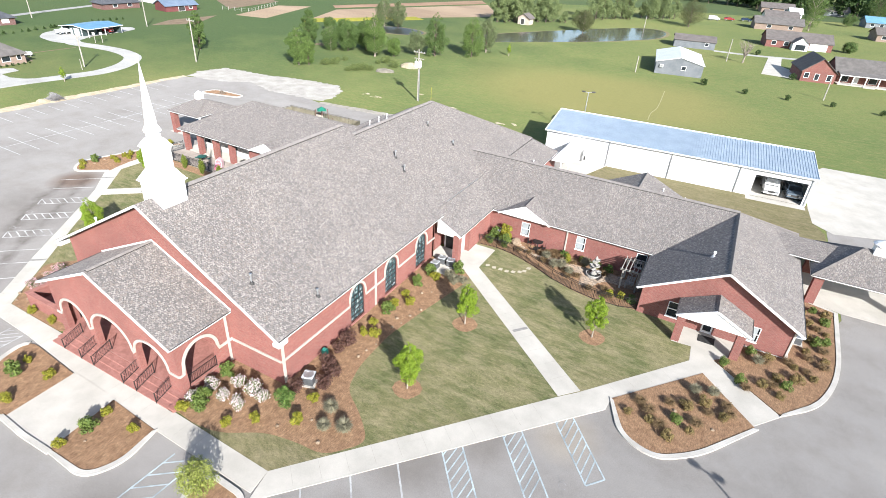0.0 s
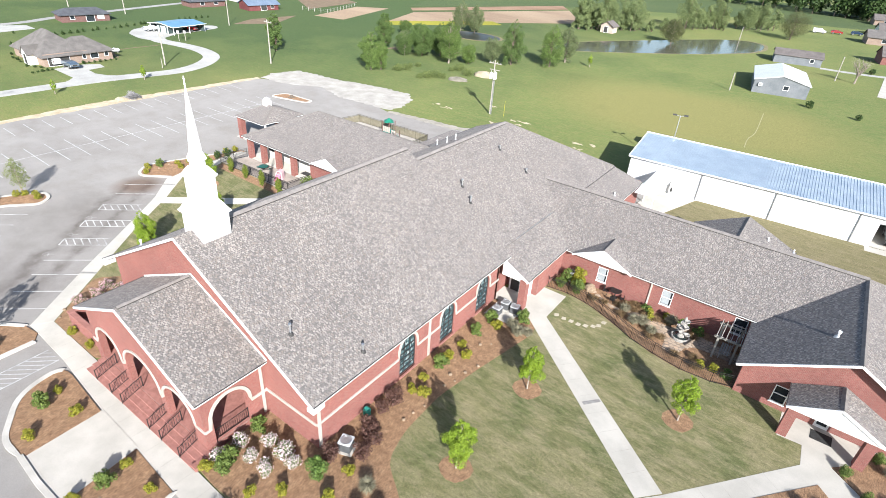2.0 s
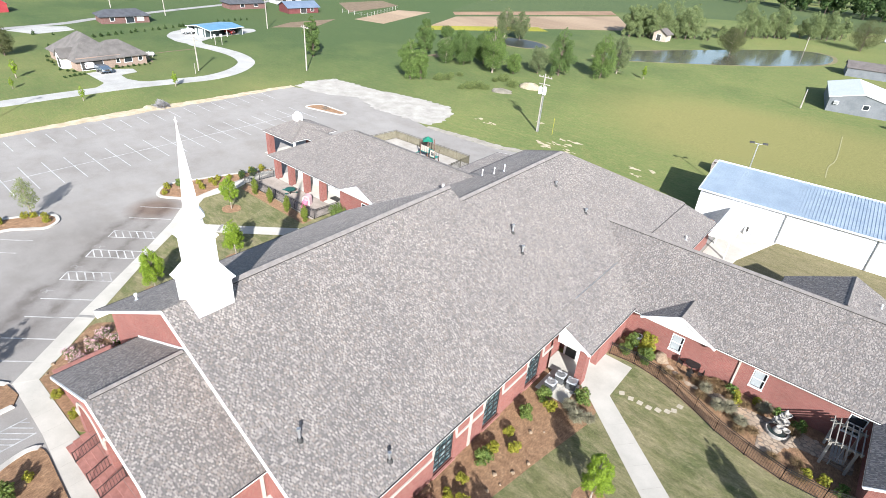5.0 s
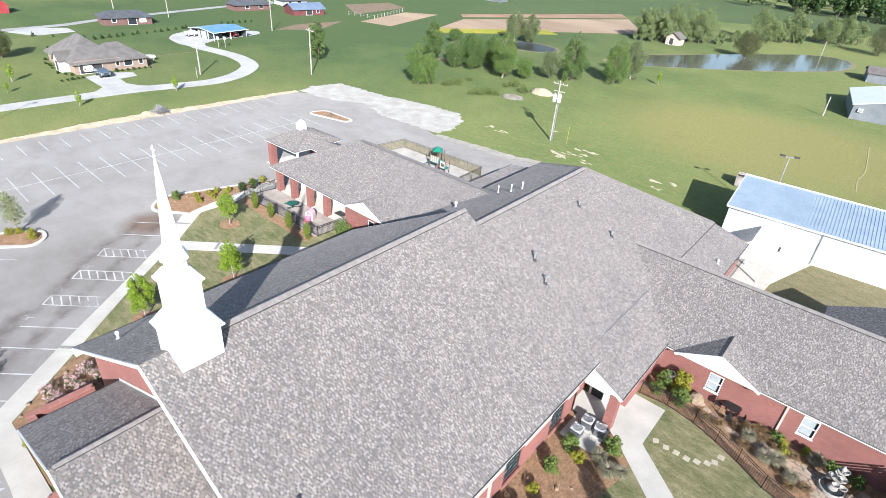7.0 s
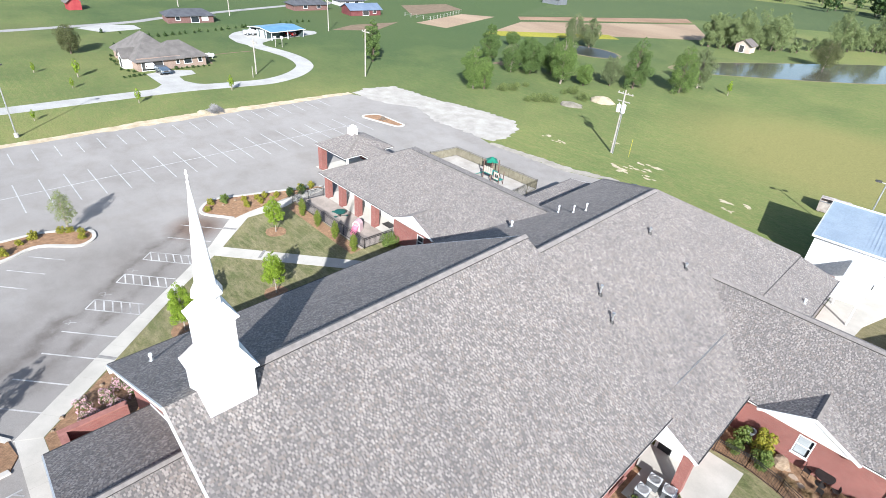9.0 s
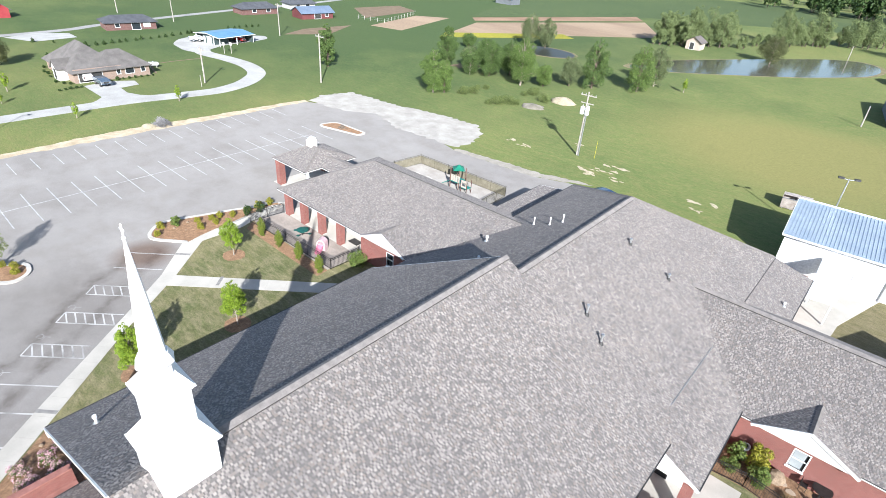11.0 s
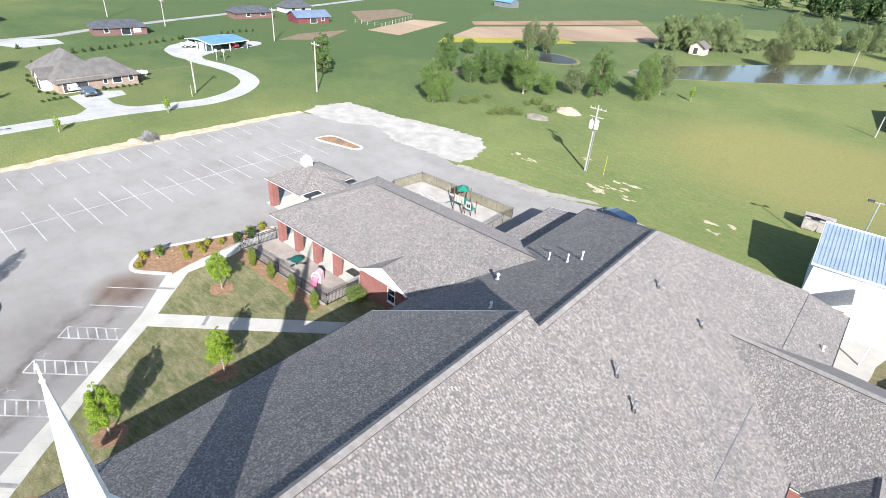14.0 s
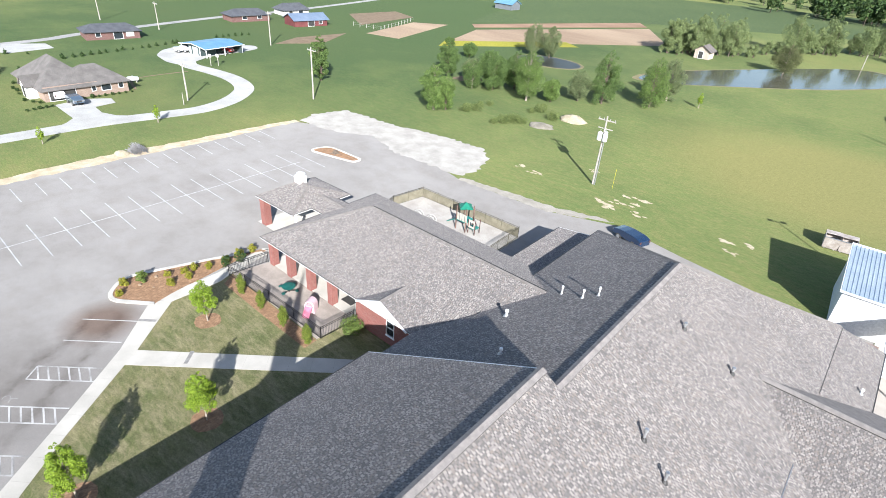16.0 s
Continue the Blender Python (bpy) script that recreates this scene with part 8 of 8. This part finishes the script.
part("fascia", Geo().beam((-4.5, -4.95, 1.84), (0, -4.95, 2.34), 0.04, 0.14), WHITE, barn)
part("fascia", Geo().beam((4.5, -4.95, 1.79), (0, -4.95, 2.34), 0.04, 0.14), WHITE, barn)
part("fascia", Geo().beam((4.55, -4.9, 1.79), (4.55, 4.9, 1.79), 0.04, 0.12), WHITE, barn)
car("tractor", "dark red tractor under the barn roof", (-107.1, 66.6, 0.03), 20, PAINT_RED, 2.3, 1.1, 1.2, "pickup")
car("car", "white van parked beside the barn", (-112.3, 58.8, 0.05), 70, PAINT_WHITE, 3.0, 1.4, 1.3, "pickup")

gable_house("grey_shed", "grey metal outbuilding with a white roof", "outbuilding", 11.1, 21.5, 123.0, 140.0, 2.75, 1.3, SHEET, GREY_SIDING, "y", 0.0, (("s", 1.0, 0.9, 1.3, 2.1, "glass"),), over=0.25, turn=9)
ac_box = thing("air_conditioner", "white window air conditioner on the grey outbuilding", "air conditioner", at=(13.75, 122.55, 1.5), turn=9)
part("casing", Geo().prism(rounded(rect(-0.4, 0.4, -0.45, 0.0), 0.05), 0.0, 0.6), SHEET, ac_box)
part("grille", Geo().box(-0.32, 0.32, -0.462, -0.451, 0.08, 0.52), STEEL, ac_box)
gable_house("long_shed", "long blue-grey shed with a brown roof", "outbuilding", 9.5, 21.0, 169.0, 177.0, 2.25, 1.15, BROWN_ROOF, GREY_SIDING, "x", 0.0, (("s", 3.4, 0.9, 1.0, 1.8, "glass"),), over=0.3, turn=9)
gable_house("brick_house", "red brick house with a dark front gable", "house", 42.2, 49.4, 140.4, 151.5, 2.6, 2.9, BROWN_ROOF, BRICK, "y", 0.0, (("s", -2.5, 0.9, 0.9, 2.0, "glass"), ("s", -0.3, 0.8, 0.6, 1.9, "glass"), ("s", 2.3, 0.8, 0.6, 1.9, "glass")), over=0.35, turn=10)
gable_house("brick_house_wing", "red brick house wing with a long grey-brown roof", "house", 49.6, 75.6, 146.6, 155.6, 2.6, 2.6, GREY_ROOF, BRICK, "x", 0.0, (("s", -11, 1.6, 0.5, 2.0, "glass"), ("s", -8.5, 0.9, 0.1, 2.0, "door"), ("s", -5, 1.6, 0.5, 2.0, "glass"), ("s", -1, 1.6, 0.5, 2.0, "glass"), ("s", 4, 1.6, 0.5, 2.0, "glass")), over=0.3, turn=9)
porch = thing("house_porch", "white-posted porch along the brick house", "porch", at=(50.9, 144.6, 0), turn=9)
part("roof", Geo().slab([(-0.2, -2.7, 2.3), (24.5, -2.7, 2.3), (24.5, -0.05, 2.75), (-0.2, -0.05, 2.75)], 0.12), GREY_ROOF, porch)
for i in range(10):
    part("post", Geo().box(0.1 + 2.65 * i - 0.1, 0.1 + 2.65 * i + 0.1, -2.6, -2.4, 0, 2.25), WHITE, porch)
part("fascia", Geo().beam((-0.2, -2.74, 2.24), (24.5, -2.74, 2.24), 0.05, 0.18), WHITE, porch)
part("floor", Geo().box(-0.2, 24.5, -2.7, -0.1, 0, 0.22), CONCRETE, porch)
part("step", Geo().box(5.0, 7.4, -3.5, -2.72, 0, 0.12), CONCRETE, porch)
gable_house("ranch_house", "long red brick house with a brown roof and white garage door", "house", 33.8, 52.8, 196.2, 205.2, 2.4, 2.3, BROWN_ROOF, BRICK, "x", 0.0, (("s", -7.2, 1.2, 0.8, 1.9, "glass"), ("s", -3.6, 1.2, 0.8, 1.9, "glass"), ("s", 5.6, 4.8, 0.1, 2.0, "door")), over=0.3, turn=10)
gable_house("porch_gable", "white porch gable on the brick house", "porch", 42.0, 46.4, 193.0, 196.3, 2.2, 1.7, BROWN_ROOF, WHITE, "y", 0.0, (("s", 0.0, 2.8, 0.2, 1.8, "glass"),), over=0.25, turn=10)
for x, y, w, roof_m, wall_m, lab in ((37.5, 244, 17, GREY_ROOF, TAN_BRICK, "low tan house with a grey roof"), (38.5, 277, 13, BROWN_ROOF, WHITE, "pale house with a brown roof"), (37, 326, 15, BROWN_ROOF, TAN_BRICK, "distant tan house with a brown roof"), (64, 343, 11, GREY_ROOF, GREY_SIDING, "distant grey house with a grey roof"), (74, 247, 8, BROWN_ROOF, TAN_BRICK, "distant brick house under trees"), (76, 298, 8, BLUE_ROOF, GREY_SIDING, "distant shed with a blue roof"), (44.7, 303, 5, SHEET, WHITE, "small white outbuilding among distant houses")):
    gable_house("far_house", lab, "house", x - w / 2, x + w / 2, y, y + 9, 2.6, 2.0, roof_m, wall_m, "x", 0.0, (("s", -w / 5, 1.4, 0.9, 2.0, "glass"), ("s", w / 4, 1.4, 0.9, 2.0, "glass")), turn=10)
gable_house("far_house", "brick house with a slate-grey roof by the road", "house", -148.22, -141.94, 88.64, 99.97, 1.9, 1.25, DARK_ROOF, FAR_BRICK, "y", 0.35, (("e", -2, 1.2, 0.7, 1.5, "glass"), ("e", 2.5, 1.2, 0.7, 1.5, "glass")), turn=-5)
gable_house("far_house", "low brick house with a slate-grey roof by the road", "house", -138.03, -131.95, 48.06, 58.98, 1.9, 1.1, DARK_ROOF, FAR_BRICK, "y", 0.35, (("e", 1.0, 1.8, 0.1, 1.5, "glass"), ("e", -3, 0.9, 0.7, 1.5, "glass"), ("e", 3.4, 1.4, 0.6, 1.5, "door")), turn=-9)
gable_house("red_barn", "red barn with a blue-grey metal roof", "barn", -134.53, -128.35, 99.97, 110.27, 1.9, 1.3, worn("barn_roof", (0.14, 0.19, 0.27), (0.2, 0.25, 0.33), 0.4, 0.5), worn("red_barn_paint", (0.13, 0.035, 0.037), (0.18, 0.058, 0.056), 0.8, 0.7), "y", 0.0, (("e", 0, 2.0, 0.1, 1.6, "dark"), ("e", 3, 1.0, 0.6, 1.5, "dark")), turn=-8)
gable_house("far_house", "white house with a slate-grey roof beyond the barn", "house", -152.86, -146.68, 108.73, 117.48, 1.9, 1.5, DARK_ROOF, worn("dull_white_siding", (0.38, 0.38, 0.37), (0.46, 0.46, 0.45), 0.6, 0.8), "y", 0.3, (("e", -2, 1.2, 0.1, 1.5, "dark"), ("e", 1.5, 1.4, 0.6, 1.5, "glass")), turn=-5)
gable_house("far_house", "blue-grey farm building on the far field", "barn", -135.35, -127.11, 202.97, 209.15, 2.4, 1.4, BLUE_ROOF, GREY_SIDING, "x", 0.0, ())
gable_house("red_shed", "small red shed beside the road", "shed", -162.0, -158.9, 32.6, 35.7, 2.2, 1.2, GREY_ROOF, worn("red_shed_paint", (0.3, 0.03, 0.04), (0.36, 0.06, 0.06), 0.8, 0.7), "x", 0.0, ())
gable_house("pond_hut", "small tan hut with a dark doorway beside the pond", "hut", -42.14, -38.02, 171.56, 175.68, 2.3, 1.3, BROWN_ROOF, worn("tan_boards", (0.42, 0.34, 0.28), (0.52, 0.44, 0.37), 1.0, 0.8), "y", 0.0, (("s", -0.3, 1.2, 0.1, 1.9, "dark"),))
car("car", "white van parked by the distant houses", (13.8, 258.1, 0), 10, PAINT_WHITE, 4.6, 1.7, 1.8, "van")
car("car", "dark red car parked by the distant houses", (19.5, 262.9, 0), 5, PAINT_RED, 4.2, 1.6, 1.4)
car("car", "dark car parked by the distant houses", (26.0, 268.0, 0), 5, PAINT_NAVY, 4.2, 1.6, 1.4)

FENCE_WOOD = worn("bleached_post", (0.36, 0.34, 0.31), (0.48, 0.46, 0.42), 2.0, 0.9)
farm_fence = thing("farm_fence", "weathered post-and-wire fence round the garden plots", "fence")
run = [Vector((x, y, 0)) for x, y in ((-124.4, 117.0), (-119.6, 117.8), (-114.7, 119.0), (-118.8, 130.2), (-123.8, 142.0))]
for a, b in zip(run, run[1:]):
    k = max(2, int((b - a).length / 2.2))
    for i in range(k):
        p = a + (b - a) * (i / k)
        part("post", Geo().tube((p.x, p.y, -0.1), (p.x, p.y, 1.15), 0.07, 0.06, 6), FENCE_WOOD, farm_fence)
    for z in (0.5, 1.0):
        part("wire", Geo().beam(a + Vector((0, 0, z)), b + Vector((0, 0, z)), 0.02, 0.02), STEEL, farm_fence)

# ---- trees of the fields ----
LEAF_FIELD = leaf_material("field_tree_leaf", (0.05, 0.09, 0.02), (0.165, 0.24, 0.062))
LEAF_BUSH = leaf_material("bush_leaf", (0.07, 0.10, 0.03), (0.18, 0.22, 0.07))
LEAF_FIELD_DARK = leaf_material("field_tree_dark_leaf", (0.04, 0.075, 0.02), (0.13, 0.195, 0.055))
LEAF_FIELD_PALE = leaf_material("field_tree_grey_leaf", (0.07, 0.10, 0.042), (0.185, 0.22, 0.10))
LEAF_WOOD = leaf_material("wood_edge_leaf", (0.075, 0.105, 0.04), (0.21, 0.26, 0.105))
FIELD_TREES = [
    ((-51.6, 71.9), 7.4, 2.5, "egg", LEAF_FIELD), ((-50.2, 73.4), 5.6, 1.7, "egg", LEAF_FIELD), ((-65.0, 91.0), 8.2, 2.3, "egg", LEAF_FIELD_DARK),
    ((-45.2, 90.4), 9.0, 3.1, "egg", LEAF_FIELD), ((-35.2, 101.1), 9.2, 2.9, "drop", LEAF_FIELD_DARK), ((-28.3, 106.9), 8.8, 3.2, "drop", LEAF_FIELD), ((-28.0, 114.8), 8.0, 2.6, "egg", LEAF_FIELD_PALE),
    ((-39.0, 98.7), 5.6, 2.4, "round", LEAF_FIELD_PALE), ((-41.8, 93.4), 4.2, 1.8, "round", LEAF_FIELD), ((-56.8, 88.9), 4.8, 2.3, "round", LEAF_FIELD_DARK), ((-53.6, 91.2), 6.6, 2.9, "egg", LEAF_FIELD_DARK), ((-51.4, 95.5), 7.0, 2.7, "egg", LEAF_FIELD_DARK), ((-57.5, 95.0), 6.2, 2.6, "round", LEAF_FIELD_DARK), ((-49.0, 96.5), 6.2, 2.4, "round", LEAF_FIELD), ((-60.6, 93.6), 4.6, 2.0, "round", LEAF_FIELD_PALE),
    ((-69.4, 130), 8.0, 2.8, "egg", LEAF_FIELD_PALE), ((-64.9, 130.8), 7.6, 2.8, "egg", LEAF_FIELD_PALE), ((-76.0, 112.0), 3.4, 1.8, "round", LEAF_FIELD_DARK), ((-18.8, 170.8), 6.8, 3.4, "round", LEAF_OLIVE), ((-77.5, 68.5), 8.0, 2.0, "egg", LEAF_FIELD_DARK), ((-107.5, 20.7), 5.0, 2.2, "round", LEAF_OLIVE),
    ((49.3, 257.4), 13, 5.5, "round", LEAF_FIELD), ((80, 331), 12, 6, "round", LEAF_FIELD_DARK), ((65.5, 292.8), 5.2, 3.2, "round", LEAF_FIELD_DARK), ((58.4, 201.8), 3.2, 2.2, "round", LEAF_FIELD_DARK), ((7.8, 222.5), 9, 5.0, "round", LEAF_OLIVE),
]
for i, ((x, y), h, r, shape, mat) in enumerate(FIELD_TREES):
    t = tree("leafy broad tree standing in the field" if h > 5 else "small young tree in the field", 100 + i, h, r * 0.88, 13000 if h > 6 else 7500, 0.1 if h > 3 else 0.07, mat, 0.09, PALE_BARK if i % 3 == 0 else BARK, shape=shape, lumps=64, loose=True)
    t.matrix_basis = pose(x, y, 0)
bare_tree = thing("bare_tree", "leafless pale tree beside the farm track", "tree", at=(30.1, 154.3, 0))
q = random.Random(51)
g = Geo().tube((0, 0, -0.1), (0.1, 0, 2.2), 0.22, 0.16, 8)
for i in range(16):
    a, z = 2.4 * i, q.uniform(1.6, 2.6)
    mid = Vector((math.cos(a) * q.uniform(0.8, 1.6), math.sin(a) * q.uniform(0.8, 1.6), z + q.uniform(1.2, 2.2)))
    g.tube((0.1, 0, z * 0.85), mid, 0.09, 0.05, 5)
    for k in range(4):
        tip = mid + Vector((q.gauss(0, 0.7), q.gauss(0, 0.7), q.uniform(0.6, 1.7)))
        g.tube(mid, tip, 0.045, 0.012, 4)
part("trunk", g, PALE_BARK, bare_tree)
utility_pole("thin wooden pole beside the farm track", 26.1, 153.3, 5.6, 0, False)
utility_pole("thin pole beyond the pond", -5.0, 202.7, 4.0, 0, False)
setting("worn_track", ribbon([(18.9, 79.5), (18.5, 85), (18.8, 90), (17.8, 104.3)], 0.14), worn("worn_turf", (0.26, 0.25, 0.12), (0.34, 0.32, 0.17), 1.0, 0.95), "thin pale worn line across the field", "track")
sm = tree("slim sapling with bright leaves on the verge of the drive", 140, 2.5, 0.45, 420, 0.1, LEAF_LIME, 0.25, PALE_BARK, group="verge saplings")
for i, (x, y, s) in enumerate(((-70.7, 34.7, 1.0), (-70.6, 20.5, 0.9), (-89.3, 17.3, 1.2), (-95.2, 12.4, 0.7), (-82.8, 15, 0.7), (-69.2, 7.3, 0.6), (-21.7, 114.9, 1.15))):
    m = pose(x, y, 0, 0, 0, 50 * i) @ Matrix.Scale(s, 4)
    if i == 0:
        sm.matrix_basis = m
    else:
        copy_thing(sm, m)
scatter(shrub("shrub", "small dark evergreen on the neighbouring lawn", 143, 0.85, 1.7, 700, 0.11, LEAF_DEEP, "egg", "lawn evergreens"), [(24.1, 116.8), (32.5, 114.2), (40.4, 114.7), (48.4, 115.0), (56.7, 113.9), (41.6, 139.6), (33.2, 172.9)], rng, 0.7, 1.05, 0)
con = shrub("conifer", "small dark conifer in the hedge row", 141, 0.75, 1.6, 260, 0.16, LEAF_DEEP, "cone", "hedge conifers")
scatter(con, [(-117.4 - 0.31 * i + rng.uniform(-0.4, 0.4), 37.7 + 1.8 * i + rng.uniform(-0.5, 0.5)) for i in range(15)] + [(-124.3 + rng.uniform(-0.5, 0.5), 73.2 + 1.75 * i) for i in range(6)] + [(-124, 34.1), (-126.1, 31), (-112.2, 29.4), (-111.1, 32)], rng, 0.5, 0.85, 0)
scatter(shrub("bush", "wide loose bush in the rough grass", 142, 2.0, 2.0, 1500, 0.12, LEAF_BUSH, group="field bushes"), [(-47.6, 75.9), (-46.9, 77.6), (-48.2, 80.6), (-47.4, 82.2), (-40.6, 74.4), (-39.6, 75.8), (-39.0, 77.4), (-37.6, 77.9), (-40.2, 84.6), (-39.2, 86.4), (-35.6, 83.9)], rng, 0.6, 1.1, 0)


def wood_belt(label, seed, points, height, depth, clumps, leaves, size, mat):
    """A far wood: one mass of trunks and leafy crowns of uneven height."""
    q = random.Random(seed)
    trunks, leafy = Geo(), Geo()
    for _ in range(clumps):
        i = q.randrange(len(points) - 1)
        t = q.random()
        x = points[i][0] * (1 - t) + points[i + 1][0] * t + q.uniform(-depth, depth)
        y = points[i][1] * (1 - t) + points[i + 1][1] * t + q.uniform(-depth, depth)
        h = height * q.uniform(0.55, 1.1)
        trunks.tube((x, y, 0), (x + q.uniform(-0.5, 0.5), y, h * 0.8), 0.2, 0.06, 5)
        cloud = [((x + a, y + b, c), r) for (a, b, c), r in lump_cloud(q, h * q.uniform(0.25, 0.36), h * 0.85, h * 0.12, 9, "egg")]
        g = crown(q, cloud, leaves, size)
        leafy.add(g.v, g.f)
    w = thing("woods", label, "woods")
    w["kind"] = "stuff"
    tagged(part("trunks", trunks, BARK, w), kind="stuff")
    tagged(part("crowns", leafy, mat, w), kind="stuff")


wood_belt("row of leafy trees behind the pond", 201, [(-51.9, 168), (-43.7, 180.3), (-31.3, 194.7)], 11.5, 3.0, 16, 3200, 0.17, LEAF_WOOD)
wood_belt("row of loose leafy trees along the far bank", 202, [(-26.2, 212.2), (-12.8, 228.7), (1.6, 245.2)], 12, 3.5, 15, 2600, 0.18, LEAF_WOOD)
wood_belt("scrubby undergrowth below the row of trees", 203, [(-51.9, 166.9), (-31.3, 192.7), (-26.2, 210.2), (-0.4, 242.1)], 4, 2.0, 30, 700, 0.18, LEAF_WOOD)
wood_belt("distant dark woods along the horizon", 204, [(-62.2, 370.9), (-0.4, 355.4), (61.4, 350.3), (133.5, 340), (226.2, 329.7)], 17, 14.0, 120, 260, 0.8, LEAF_DEEP)
wood_belt("distant woods beyond the far fields", 205, [(-433, 288.5), (-309.4, 340), (-185.8, 391.5), (-62.2, 412.1), (61.4, 432.7), (267.4, 412.1), (432.2, 340)], 18, 22.0, 170, 200, 1.0, LEAF_DEEP)
wood_belt("clump of trees among the distant houses", 206, [(14.3, 345), (61.4, 372), (97.4, 360)], 11, 7, 14, 420, 0.5, LEAF_DEEP)
# ---- shingles, last ----
leave = (3.0, 5.7, 2.4, 2.4 + 18 * ROW)
seed = 0
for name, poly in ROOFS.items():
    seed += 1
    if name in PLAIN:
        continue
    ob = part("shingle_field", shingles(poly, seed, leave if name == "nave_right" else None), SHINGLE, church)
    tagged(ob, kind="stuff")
o, along, up, n = slope_frame(ROOFS["nave_right"])
g = Geo().add([(0, 0, 0.028), (TAB, 0, 0.028), (TAB, ROW, 0.006), (0, ROW, 0.006), (0, 0, 0.001), (TAB, 0, 0.001)], [(0, 1, 2, 3), (4, 5, 1, 0), (4, 0, 3), (1, 5, 2)])
g.m = [0, 1, 1, 1]
tab_mesh = mesh_of("shingle", g, SHINGLE_PIECE)
turn = Matrix((along, up, n)).transposed().to_4x4()
pieces = random.Random(9)
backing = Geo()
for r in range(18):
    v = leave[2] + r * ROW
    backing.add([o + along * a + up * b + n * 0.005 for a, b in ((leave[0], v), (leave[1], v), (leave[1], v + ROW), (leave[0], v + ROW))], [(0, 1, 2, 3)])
    u = leave[0] + pieces.uniform(0, 0.06)
    while u < leave[1] - 0.12:
        w = TAB * pieces.choice((0.7, 0.8, 1.0, 1.25))
        ob = new("shingle", tab_mesh)
        ob.parent = DECKS["nave_right"]
        ob.matrix_basis = Matrix.Translation(o + along * u + up * v) @ turn @ Matrix.Diagonal((w / TAB, 1.0, pieces.uniform(0.7, 1.0), 1.0))
        u += w + TAB * pieces.choice((0.3, 0.45, 0.6, 0.8))
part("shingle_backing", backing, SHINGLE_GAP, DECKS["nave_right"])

# ---- to true size ----
for me in bpy.data.meshes:
    me.transform(Matrix.Scale(TRUE, 4))
for ob in scene.objects:
    if ob.type in ("MESH", "EMPTY"):
        ob.location = ob.location * TRUE
